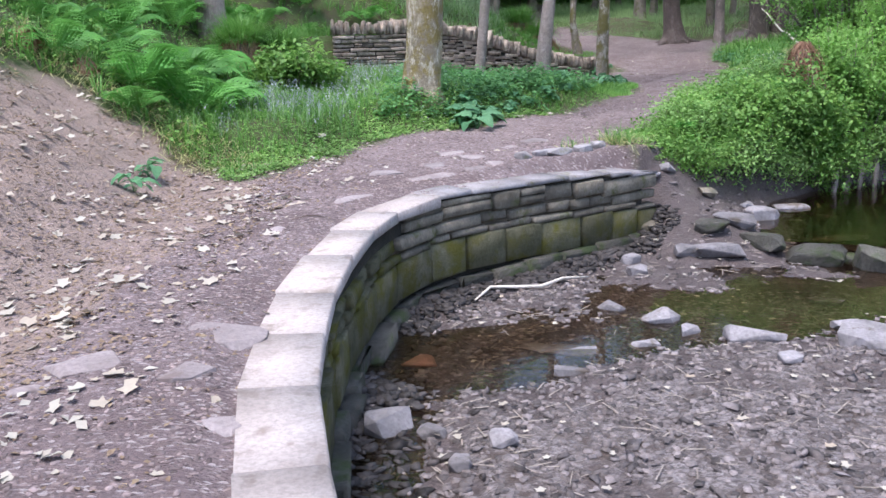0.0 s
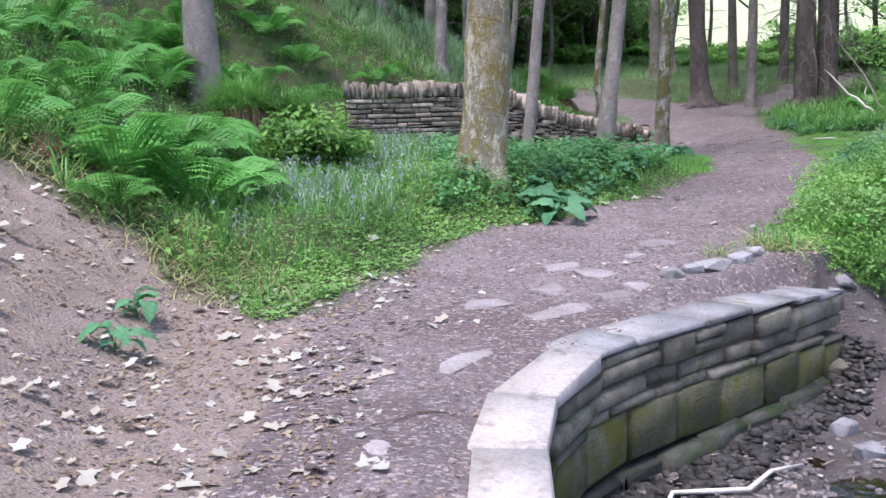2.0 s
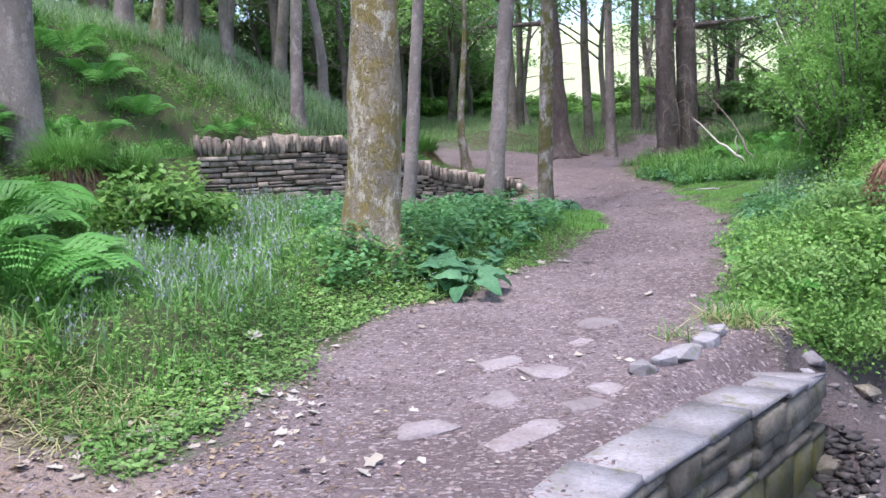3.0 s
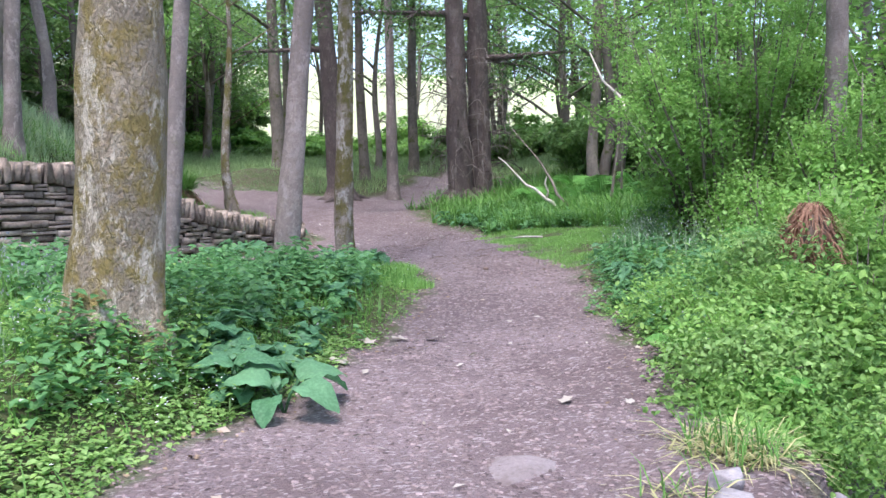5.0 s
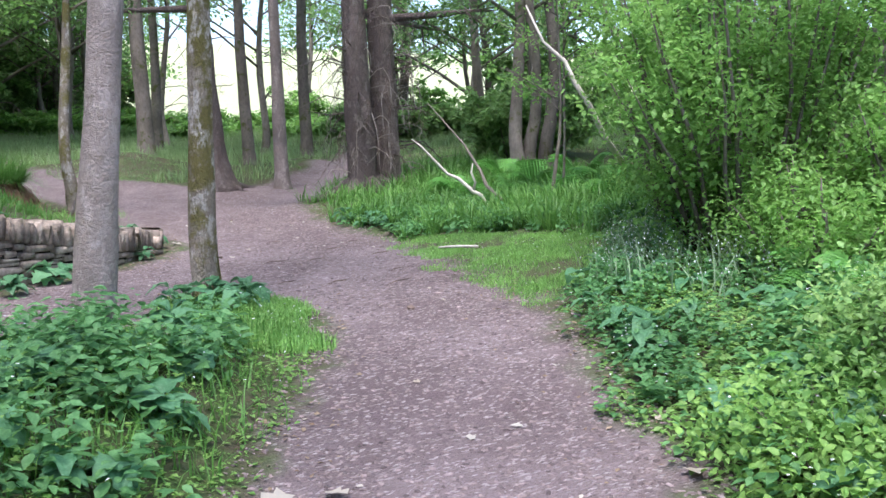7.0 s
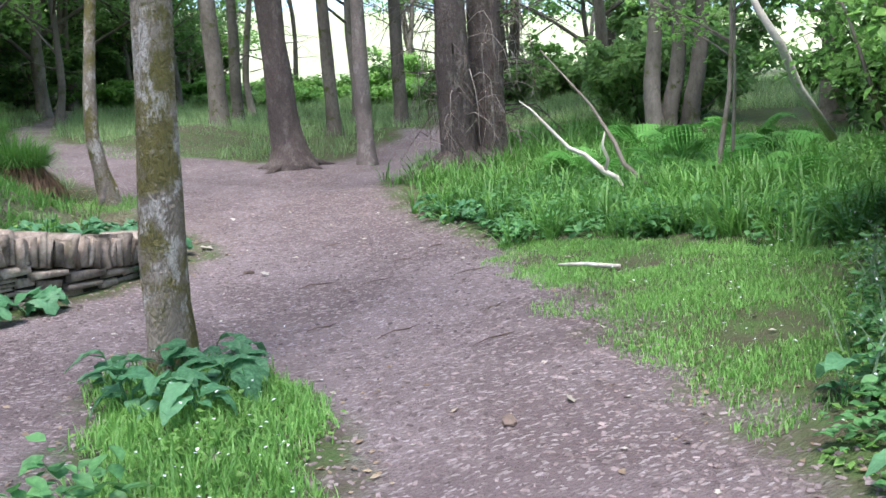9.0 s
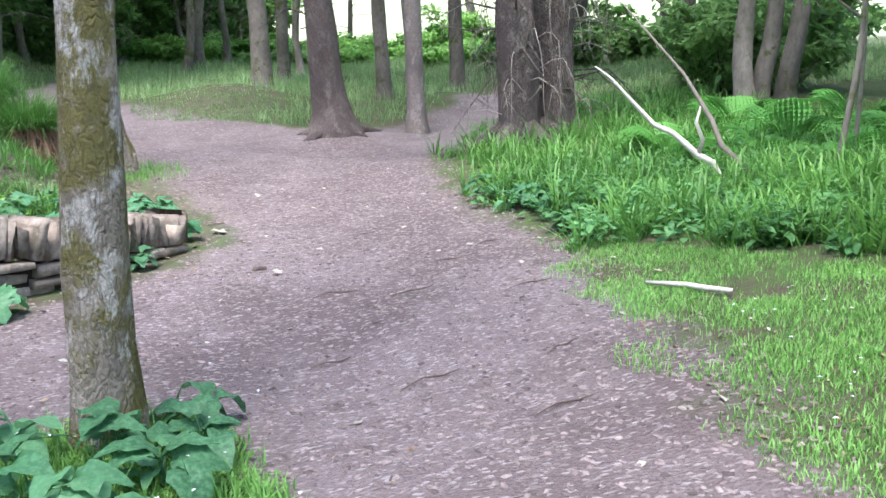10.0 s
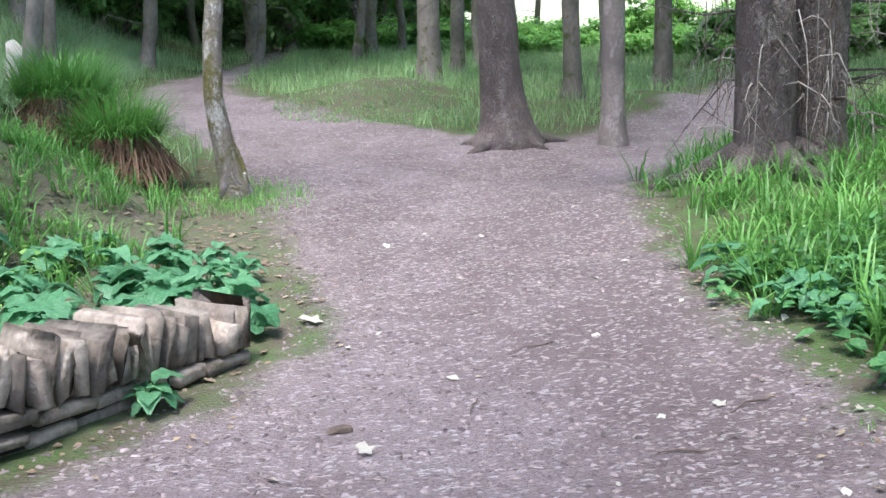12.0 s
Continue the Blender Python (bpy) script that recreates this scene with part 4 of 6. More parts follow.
def litter_leaf(x, y, size, turn):
    """One large lobed leaf lying flat."""
    V, G = spread(LOBED, np.zeros((1, 3)), np.array([0.0]), np.array([0.06]), size, size * 0.9)
    o = new("dead_leaf", mesh_np("dead_leaf", V, G, LITTER))
    o.matrix_basis = pose(*at(x, y, 0.012), 4, -5, turn)
    return tagged(o, "large pale dead leaf lying on the path", "leaf", "large leaves on the path")


for x, y, size, turn in [(1.38, 13.09, 0.13, 20), (1.72, 13.25, 0.16, 100), (1.82, 13.2, 0.13, 200), (0.95, 12.35, 0.15, 60), (2.95, 12.35, 0.12, 150), (1.6, 11.0, 0.1, 300), (3.75, 19.9, 0.09, 30), (3.65, 21.6, 0.14, 80), (2.6, 16.0, 0.12, 10)]:
    litter_leaf(x, y, size, turn)
for i, (x, y) in enumerate([(3.65, 20.18), (3.66, 15.75)]):
    o = new("clod", rock_mesh("clod", (0.11, 0.06, 0.03), TWIG, 26, 820 + i))
    o.matrix_basis = pose(*at(x, y, 0.006), 0, 0, 20 + 40 * i)
    tagged(o, "dark crumbling clod of earth on the path", "clod", "clods on the path")


def tree(x, y, r0, h, lean, bark, label, limbs=9, first=0.45, leaf=LEAF_TREE, leaf_size=0.14, per=70, reach=1.9, flare=1.5, seed=1, bend=0.12, droop=0.0, stems=((0, 0),), group="", sink=0.35, clump=0.55, dead=0, trunk_name="trunk", sides=14):
    """A tree: tapered trunk with a spreading foot, limbs, twigs and a crown of leaf clumps."""
    r = np.random.default_rng(seed)
    bx, by, bz = at(x, y)
    t = thing("tree", Matrix.Translation((bx, by, bz)), label, "tree", group)
    crown, boughs = [], []
    for k, (ox, oy) in enumerate(stems):
        so = Soup()
        ph = r.uniform(0, 6.28, 2)
        axis_pts, rad = [], []
        for q in (0, 0.04, 0.1, 0.2, 0.35, 0.6, 0.9, 1.4, 2.0, 2.7, 3.5, 4.5, 5.6, 7.0, 8.5, 10, 12, 14, 17):
            if q > h:
                break
            axis_pts.append(Vector((ox + lean[0] * q + bend * math.sin(q * 0.9 + ph[0]) * min(q, 1.0), oy + lean[1] * q + bend * math.sin(q * 0.7 + ph[1]) * min(q, 1.0), q - (sink if q == 0 else 0))))
            rad.append(max(0.012, r0 * (1 - 0.85 * q / h) * (1 + (flare - 1) * math.exp(-q / 0.16))))
        tube(so, axis_pts, rad, sides, 0.22, seed + k)
        part(trunk_name, so.mesh("trunk", bark, True), t)
        top = axis_pts[-1]
        for i in range(limbs):
            f = first + (1 - first) * (i + r.uniform(0, 0.8)) / limbs
            q = min(f * h, top.z)
            base = axis_pts[-1]
            for a, b in zip(axis_pts[:-1], axis_pts[1:]):
                if a.z <= q <= b.z:
                    base = a.lerp(b, (q - a.z) / (b.z - a.z + 1e-6))
            ang = r.uniform(0, 6.28)
            ln = reach * (1.15 - 0.6 * f) * r.uniform(0.7, 1.25)
            dirv = Vector((math.cos(ang), math.sin(ang), 0))
            up = 0.55 - droop
            pts = [base, base + dirv * ln * 0.35 + Vector((0, 0, ln * 0.2 * up * 2)), base + dirv * ln * 0.7 + Vector((r.uniform(-0.15, 0.15), r.uniform(-0.15, 0.15), ln * up * 0.75)), base + dirv * ln + Vector((0, 0, ln * up))]
            rr = r0 * 0.32 * (1.1 - f)
            wood = Soup()
            boughs.append(wood)
            tube(wood, pts, [rr + 0.006, rr * 0.75 + 0.005, rr * 0.5 + 0.004, 0.004], 6)
            for c in (pts[1].lerp(pts[2], 0.6), pts[2], pts[3], pts[2].lerp(pts[3], 0.5) + Vector((r.uniform(-0.5, 0.5), r.uniform(-0.5, 0.5), r.uniform(-0.4, 0.4)))):
                tube(wood, [pts[2], c + Vector((r.uniform(-0.35, 0.35), r.uniform(-0.35, 0.35), r.uniform(-0.25, 0.3)))], [rr * 0.3 + 0.004, 0.003], 4)
                crown.append(clump_points(c, clump * r.uniform(0.7, 1.3), per, r))
        for i in range(dead):
            q = r.uniform(0.5, 3.2)
            base = Vector((ox + lean[0] * q, oy + lean[1] * q, q))
            ang = r.uniform(0, 6.28)
            ln = r.uniform(0.5, 1.3)
            wood = Soup()
            boughs.append(wood)
            pts = [base, base + Vector((math.cos(ang) * ln * 0.5, math.sin(ang) * ln * 0.5, r.uniform(-0.05, 0.2))), base + Vector((math.cos(ang + 0.2) * ln, math.sin(ang + 0.2) * ln, r.uniform(-0.45, 0.1)))]
            tube(wood, pts, [0.016, 0.01, 0.003], 5)
            for _ in range(3):
                b2 = pts[1].lerp(pts[2], r.uniform(0, 0.8))
                tube(wood, [b2, b2 + Vector((r.uniform(-0.3, 0.3), r.uniform(-0.3, 0.3), r.uniform(-0.4, 0.1)))], [0.006, 0.002], 4)
    for wood in boughs:
        part("limb", wood.mesh("limb", bark, True), t)
    if crown:
        P = np.concatenate(crown)
        n = len(P)
        V, G = spread(LEAF if leaf is not LEAF_DARK else NARROW, P, r.uniform(0, 6.28, n), r.uniform(-1.0, 0.6, n), leaf_size * r.uniform(0.6, 1.3, n), roll=r.uniform(-0.6, 0.6, n))
        part("crown", mesh_np("crown", V, G, leaf), t)
    return t


def foot_roots(x, y, r0, bark, parent, n=6, seed=3, reach=0.9):
    r = np.random.default_rng(seed)
    z0 = parent.location.z
    for i in range(n):
        a = 6.28 * i / n + r.uniform(-0.3, 0.3)
        ln = reach * r.uniform(0.6, 1.2)
        so = Soup()
        pts = []
        for q in (0.5, 0.9, 1.3, 1.9):
            d = r0 * q + (ln - r0) * max(0, (q - 0.5) / 1.4)
            px, py = x + math.cos(a) * d, y + math.sin(a) * d
            pts.append((px - x, py - y, at(px, py)[2] - z0 + (0.14, 0.05, 0.015, -0.03)[len(pts)]))
        tube(so, pts, [r0 * 0.5, r0 * 0.38, r0 * 0.24, 0.03], 7, 0.2, i)
        part("root", so.mesh("root", bark, True), parent)


tree(-0.41, 12.35, 0.25, 11, (0.045, -0.02), BARK_MOSSY, "tall tree with flaking yellow-mossed pale bark beside the path", first=0.62, seed=11, per=30, flare=1.45, bend=0.02, limbs=7, sides=18)
tree(0.34, 15.7, 0.09, 9, (0.094, 0.0), BARK_GREY, "slender leaning grey-pink sapling behind leafy docks", first=0.6, seed=12, per=25, limbs=6, flare=1.2, bend=0.02)
tree(1.39, 15.44, 0.118, 11, (0.085, 0.0), BARK_GREY, "straight smooth grey-pink tree at the path's bend", first=0.6, seed=13, per=30, limbs=7, flare=1.35, bend=0.015)
tree(2.64, 17.35, 0.115, 9, (0.02, 0.05), BARK_OLIVE, "young tree with moss-blotched bark rising from dock leaves", first=0.6, seed=14, per=25, limbs=6, flare=1.15, bend=0.03)
moss_tree = tree(3.03, 25.1, 0.10, 6, (-0.03, 0.0), BARK_OLIVE, "crooked slim tree with ivy-scarred mossy trunk", first=0.5, seed=15, per=22, limbs=8, flare=1.6, bend=0.16, leaf_size=0.1)
for k in range(4):
    so = Soup()
    pts = [(0.085 * math.cos(k * 1.7 + q * 0.55) * (1.45 - 0.13 * q) - 0.02 * q, 0.085 * math.sin(k * 1.7 + q * 0.55) * (1.45 - 0.13 * q), q * 0.14 - 0.05) for q in range(6)]
    tube(so, pts, [0.05 - 0.007 * q for q in range(6)], 7, 0.3, 40 + k)
    part("ivy_stem", so.mesh("ivy_stem", BARK_OLIVE if k % 2 else BARK_GREY, True), moss_tree, "dead ivy stem clasping the trunk")
t = tree(6.05, 27.5, 0.25, 14, (-0.085, 0.0), BARK_DARK, "dark reddish conifer with spreading roots between two paths", first=0.24, seed=16, leaf=LEAF_DARK, per=70, limbs=14, droop=0.5, reach=2.6, flare=2.0, bend=0.02, dead=5, sides=18)
foot_roots(6.05, 27.5, 0.29, BARK_DARK, t, 6, 5, 0.5)
tree(7.30, 27.35, 0.14, 11, (-0.022, 0.0), BARK_GREY, "straight slender grey tree beside the narrow side path", first=0.4, seed=17, per=40, limbs=8, bend=0.02, flare=1.4)
t = tree(7.44, 24.05, 0.25, 14, (-0.03, 0.0), BARK_DARK, "twin-trunked dark conifer hung with dead bare twigs", first=0.2, seed=18, leaf=LEAF_DARK, per=80, limbs=13, droop=0.55, reach=2.6, flare=1.3, stems=((0.0, 0.0), (0.55, 0.1)), dead=26, bend=0.015, sides=16)
foot_roots(7.7, 24.1, 0.3, BARK_DARK, t, 5, 8, 0.8)


def hang_twigs(parent, n, seed, stems, r0, low=0.3, high=3.0):
    """Dead twigs that stand out from a trunk and trail down in forked, kinked strands."""
    r = random.Random(seed)
    for i in range(n):
        ox, oy = stems[i % len(stems)]
        a, q = r.uniform(0, 6.28), r.uniform(low, high)
        d = Vector((math.cos(a), math.sin(a), 0))
        out = r.uniform(0.15, 0.7)
        base = Vector((ox, oy, q)) + d * r0 * 0.8
        elbow = base + d * out * 0.6 + Vector((0, 0, r.uniform(-0.05, 0.15)))
        tip = base + d * out + Vector((r.uniform(-0.1, 0.1), r.uniform(-0.1, 0.1), -r.uniform(0.35, 1.0)))
        mid = elbow.lerp(tip, 0.5) + Vector((r.uniform(-0.06, 0.06), r.uniform(-0.06, 0.06), 0.05))
        so = Soup()
        tube(so, [base, base.lerp(elbow, 0.6) + Vector((0, 0, 0.04)), elbow, elbow.lerp(mid, 0.5) + d * 0.05, mid, mid.lerp(tip, 0.5) - d * 0.03, tip], [0.007, 0.006, 0.005, 0.0045, 0.004, 0.003, 0.0015], 4)
        for _ in range(3):
            b = elbow.lerp(tip, r.uniform(0, 0.7))
            tube(so, [b, b + Vector((r.uniform(-0.2, 0.2), r.uniform(-0.2, 0.2), r.uniform(-0.4, -0.05)))], [0.003, 0.001], 3)
        part("dead_twig", so.mesh("dead_twig", PALETWIG if i % 3 else TWIG, True), parent, "pale brittle dead twig")


hang_twigs(t, 100, 41, ((0.0, 0.0), (0.53, 0.1)), 0.25)
tree(7.9, 30.9, 0.15, 10, (-0.03, 0), BARK_FAR, "grey-brown woodland tree in pale grass", seed=19, first=0.4, per=50, bend=0.03)
tree(5.8, 32.0, 0.2, 11, (-0.02, 0), BARK_FAR, "grey-brown woodland tree in pale grass", seed=20, first=0.35, per=50, bend=0.03)
tree(6.75, 34.5, 0.14, 10, (-0.01, 0), BARK_FAR, "slender dark woodland tree in pale grass", seed=21, first=0.35, per=50, bend=0.03)
tree(9.6, 31.5, 0.16, 10, (0.0, 0), BARK_FAR, "slender dark woodland tree in pale grass", seed=22, first=0.4, per=50, bend=0.03)
tree(-4.15, 16.0, 0.26, 11, (-0.005, 0), BARK_GREY, "thick smooth grey-pink tree on the ferny bank", seed=23, first=0.6, per=30, flare=1.2, bend=0.02, sides=18)
tree(-3.95, 22.6, 0.17, 10, (0, 0), BARK_GREY, "grey tree on the wooded slope", seed=24, first=0.4, per=50)
tree(-3.4, 22.9, 0.13, 9, (0.02, 0), BARK_MOSSY, "mossy tree on the wooded slope", seed=25, first=0.4, per=50)
tree(-2.8, 22.9, 0.14, 8, (0.13, 0), BARK_FAR, "leaning dark tree on the wooded slope", seed=26, first=0.35, per=50)
tree(-2.1, 23.2, 0.11, 7, (0.02, 0), BARK_FAR, "forked dark tree on the wooded slope", seed=27, first=0.25, per=45, bend=0.1)
tree(-0.83, 22.0, 0.13, 9, (0.02, 0), BARK_GREY, "straight grey tree above the dry-stone wall", seed=28, first=0.5, per=40, bend=0.03)
tree(-0.2, 24.5, 0.12, 7, (-0.12, 0), BARK_GREY, "leaning pale tree above the dry-stone wall", seed=29, first=0.4, per=40)
tree(6.6, 13.95, 0.135, 9, (0.02, 0), BARK_GREY, "stout grey tree among light-green shrubs", seed=30, first=0.5, per=60, reach=2.2, leaf=LEAF_SHRUB)
tree(10.8, 24.2, 0.13, 9, (0.0, 0), BARK_FAR, "many-stemmed tree with spreading leafy branches", seed=31, first=0.25, limbs=7, per=60, stems=((0, 0), (0.3, 0.1), (0.55, -0.1)), bend=0.15, reach=2.6, leaf=LEAF_SHRUB, leaf_size=0.12)
tree(7.9, 19.5, 0.028, 3.6, (0.03, 0.0), BARK_FAR, "thin upright sapling among the ferns", seed=32, first=0.35, limbs=9, per=26, reach=0.9, leaf=LEAF_SHRUB, leaf_size=0.07, flare=1.1, bend=0.08, clump=0.3, sides=7)
tree(8.25, 19.7, 0.022, 3.2, (0.04, 0.02), BARK_FAR, "thin upright sapling among the ferns", seed=33, first=0.3, limbs=9, per=26, reach=0.9, leaf=LEAF_SHRUB, leaf_size=0.07, flare=1.1, bend=0.08, clump=0.3, sides=7)
rw = random.Random(5)
# small crooked trees that close the view through the wood
for i in range(46):
    x, y = (rw.uniform(-9, 3.0), rw.uniform(35, 50)) if i < 26 else (rw.uniform(3.6, 9.2), rw.uniform(44, 52)) if i > 35 else (rw.uniform(14.5, 25), rw.uniform(34, 50))
    if i < 26 and 0.4 < x < 3.4 and y < 44:
        x -= 3.4
    tree(x, y, rw.uniform(0.06, 0.12), rw.uniform(5.5, 8.5), (rw.uniform(-0.14, 0.14), 0), BARK_FAR if i % 3 else BARK_OLIVE, "small crooked woodland tree with mossy stem and twiggy crown", limbs=14, first=rw.uniform(0.1, 0.2) if i > 35 else rw.uniform(0.2, 0.36), per=46 if i < 26 else 60 if i > 35 else 22, leaf_size=0.17,
         reach=2.3, seed=700 + i, bend=0.2, clump=0.8, sides=7, dead=6, group="small trees of the wood", leaf=LEAF_TREE if i % 3 else LEAF_SHRUB)
FAR_TREES = [(1.6, 43), (3.9, 44.5), (5.6, 41.5), (2.4, 48), (6.6, 46.5), (4.4, 50), (0.6, 35.5), (-0.6, 43), (-9, 24), (-7, 27), (-5.5, 30), (-3.8, 27.5), (-2.6, 31), (-1.2, 28.5), (0.4, 27.0), (-6.5, 35), (-4, 37), (-1.5, 35), (-0.4, 32), (-8.5, 20), (-6.2, 18.5), (-6, 23.5), (-2, 41), (-5, 44), (3.4, 36), (3.0, 41), (5.0, 39), (8.0, 38), (15, 37), (13.0, 33.5),
             (17, 33), (12.6, 28.5), (15.0, 29), (18.5, 27), (13.6, 24), (16, 22), (11.5, 20.5), (19, 20), (13, 17.5), (9.8, 15.5), (10.5, 12.5), (15, 14), (-8, 30), (-10, 38), (0, 45), (22, 30), (24, 24), (-7.5, 14), (-8.5, 10), (7, 43), (11, 45), (18, 41), (-3, 34), (-7, 40), (-4.8, 26), (-9.5, 33), (0.2, 39.5), (-2.2, 46), (-6.5, 47), (-11, 28), (-12, 22), (-3.2, 29.3), (1.0, 48), (-0.8, 30.4), (4.6, 47), (14.6, 44), (21, 36), (9.2, 33.8)]
for i, (x, y) in enumerate(FAR_TREES):
    wood_side = x < 3
    thin_crown = x < 3 and y < 32.5
    open_side = 4 < x < 15 and y > 32
    outer = x > 14 or x < -6.4
    tree(x + rw.uniform(-0.5, 0.5), y + rw.uniform(-0.6, 0.6), rw.uniform(0.09, 0.2), rw.uniform(7, 11), (rw.uniform(-0.07, 0.07), 0), BARK_FAR, "dark woodland tree with twiggy low branches" if wood_side else "woodland tree with spreading green branches",
         limbs=9 if thin_crown else 15, first=0.5 if thin_crown else (0.27 if open_side else rw.uniform(0.1, 0.22)), per=9 if thin_crown else (30 if outer else 40 if open_side else 62), leaf_size=0.22 if outer else 0.17, reach=2.8, seed=300 + i, bend=0.12, clump=0.75, sides=9, dead=10 if open_side else 5, group="trees of the wood", leaf=LEAF_TREE if (i % 3 or wood_side) else LEAF_SHRUB)


# bleached twisted stump on the slope beside the far path
so = Soup()
tube(so, [(0, 0, -0.15), (0.05, 0, 0.15), (-0.04, 0.03, 0.4), (0.03, 0, 0.62), (-0.05, 0, 0.78)], [0.2, 0.16, 0.15, 0.13, 0.05], 10, 0.5, 4)
tube(so, [(0.05, 0, 0.3), (0.16, 0, 0.5), (0.12, 0, 0.7)], [0.09, 0.07, 0.03], 8, 0.4, 5)
o = new("tree_stump", so.mesh("tree_stump", DEADWOOD, True))
o.location = at(0.42, 28.4)
tagged(o, "bleached white twisted stump on the grassy slope", "stump")

# ---- shrubs ----
def shrub(x, y, rx, ry, h, stems, per, leaf, size, label, seed, pattern=LEAF, low=0.15, name="shrub", bark=BARK_FAR, thick=1.0):
    """A bush: thin stems from one foot, each hung with loose leaf clumps; ragged outline."""
    r = np.random.default_rng(seed)
    t = thing(name, Matrix.Translation(at(x, y)), label, "shrub")
    crown = []
    for i in range(stems):
        a = r.uniform(0, 6.28)
        q = r.uniform(0.15, 1.0) ** 0.6
        hx, hy = math.cos(a) * rx * q, math.sin(a) * ry * q
        gz0 = at(x + hx * 0.4, y + hy * 0.4)[2] - t.location.z
        top = h * (1.05 - 0.5 * q * q) * r.uniform(0.6, 1.1)
        pts = [Vector((hx * 0.4, hy * 0.4, gz0 - 0.03)), Vector((hx * 0.7 + r.uniform(-0.1, 0.1), hy * 0.7 + r.uniform(-0.1, 0.1), top * 0.4)), Vector((hx * 0.92, hy * 0.92, top * 0.75)), Vector((hx * 1.1, hy * 1.1, top))]
        wood = Soup()
        tube(wood, pts, [0.022 * thick, 0.016 * thick, 0.01 * thick, 0.003], 5)
        part("stem", wood.mesh("stem", bark, True), t)
        for k in range(7):
            f = low + (1 - low) * (k + r.uniform(0, 1)) / 7
            i0 = min(int(f * 3), 2)
            c = pts[i0].lerp(pts[i0 + 1], f * 3 - i0)
            c = c + Vector((r.uniform(-0.3, 0.3) * rx * 0.5, r.uniform(-0.3, 0.3) * ry * 0.5, r.uniform(-0.12, 0.12)))
            crown.append(clump_points(c, 0.28 * r.uniform(0.6, 1.4), per, r))
    P = np.concatenate(crown)
    P[:, 2] = np.maximum(P[:, 2], 0.03 + gz(P[:, 0] + x, P[:, 1] + y) - t.location.z)
    n = len(P)
    V, G = spread(pattern, P, r.uniform(0, 6.28, n), r.uniform(-1.1, 0.6, n), size * r.uniform(0.6, 1.35, n), roll=r.uniform(-0.6, 0.6, n))
    part("foliage", mesh_np("foliage", V, G, leaf), t)
    return t


shrub(6.2, 14.8, 1.3, 1.1, 3.3, 44, 95, LEAF_SHRUB, 0.055, "dense light-green willowy shrub beside the path", 1, low=0.0)
shrub(6.5, 13.5, 0.9, 0.7, 1.5, 24, 80, LEAF_SHRUB, 0.05, "low light-green shrub at the foot of the grey tree", 22, low=0.0)
shrub(5.6, 13.7, 0.7, 0.6, 0.8, 20, 70, LEAF_SHRUB, 0.045, "low light-green shrub at the foot of the grey tree", 23, low=0.0)
shrub(7.0, 15.9, 1.4, 1.2, 4.2, 34, 140, LEAF_SHRUB, 0.046, "tall light-green shrub with fine leaves", 2)
shrub(7.2, 13.0, 1.1, 1.0, 2.6, 22, 80, LEAF_SHRUB, 0.06, "loose light-green shrub above the stream", 3)
shrub(9.2, 17.4, 1.3, 1.0, 2.4, 20, 100, LEAF_SHRUB, 0.055, "spreading green shrub at the wood's edge", 4)
shrub(8.8, 14.2, 1.5, 1.2, 3.8, 22, 42, LEAF_SHRUB, 0.1, "tall light-green shrub with fine leaves", 5)
shrub(9.0, 45.5, 2.2, 1.5, 0.8, 24, 60, LEAF_SHRUB, 0.2, "bright sunlit bush at the meadow's edge", 6)
shrub(7.4, 46.0, 2.0, 1.5, 1.0, 20, 60, LEAF_SHRUB, 0.2, "bright sunlit bush at the meadow's edge", 7)
shrub(13.8, 34.5, 2.4, 1.6, 1.2, 24, 55, LEAF_TREE, 0.2, "dark-green hedge bush behind the trees", 8)
shrub(17.5, 31.0, 2.8, 1.8, 3.2, 26, 60, LEAF_TREE, 0.2, "dark-green hedge bush behind the trees", 9)
shrub(12.2, 26.2, 1.8, 1.3, 1.8, 22, 50, LEAF_TREE, 0.16, "dark-green bush behind the ferns", 10)
shrub(14.5, 22.0, 2.2, 1.6, 2.8, 22, 55, LEAF_TREE, 0.18, "dark-green bush behind the ferns", 11)
shrub(11.2, 17.4, 1.6, 1.4, 2.8, 20, 50, LEAF_SHRUB, 0.13, "spreading green shrub at the wood's edge", 12)
shrub(12.0, 13.4, 2.0, 1.5, 3.4, 22, 50, LEAF_SHRUB, 0.14, "spreading green shrub above the stream", 13)
for i, (x, y, q, h, lf) in enumerate([(0.5, 47, 2.4, 2.2, 0), (3.5, 49, 2.6, 2.4, 0), (11.5, 44, 2.4, 0.8, 1), (14.5, 41.5, 2.4, 2.0, 1), (8.2, 41.5, 1.5, 0.8, 0), (10.2, 41.0, 1.6, 0.7, 0), (17.5, 38.5, 2.6, 2.2, 1), (20.5, 35, 2.8, 2.6, 0), (-3.5, 42, 2.6, 2.4, 0), (-7.5, 36.5, 2.6, 2.2, 0), (5.2, 44.5, 1.8, 1.0, 1), (12.4, 37.2, 1.6, 0.9, 0), (22, 27, 2.8, 3.0, 0), (19, 24, 2.6, 2.8, 0), (17, 18, 2.6, 2.8, 0)]):
    shrub(x, y, q, q * 0.6, h * (0.8 if lf else 0.6), 20, 60, LEAF_TREE if i % 4 == 0 else LEAF_SHRUB, 0.15, "sunlit leafy bush at the meadow's edge" if lf else "leafy bramble bush under the far trees", 120 + i)
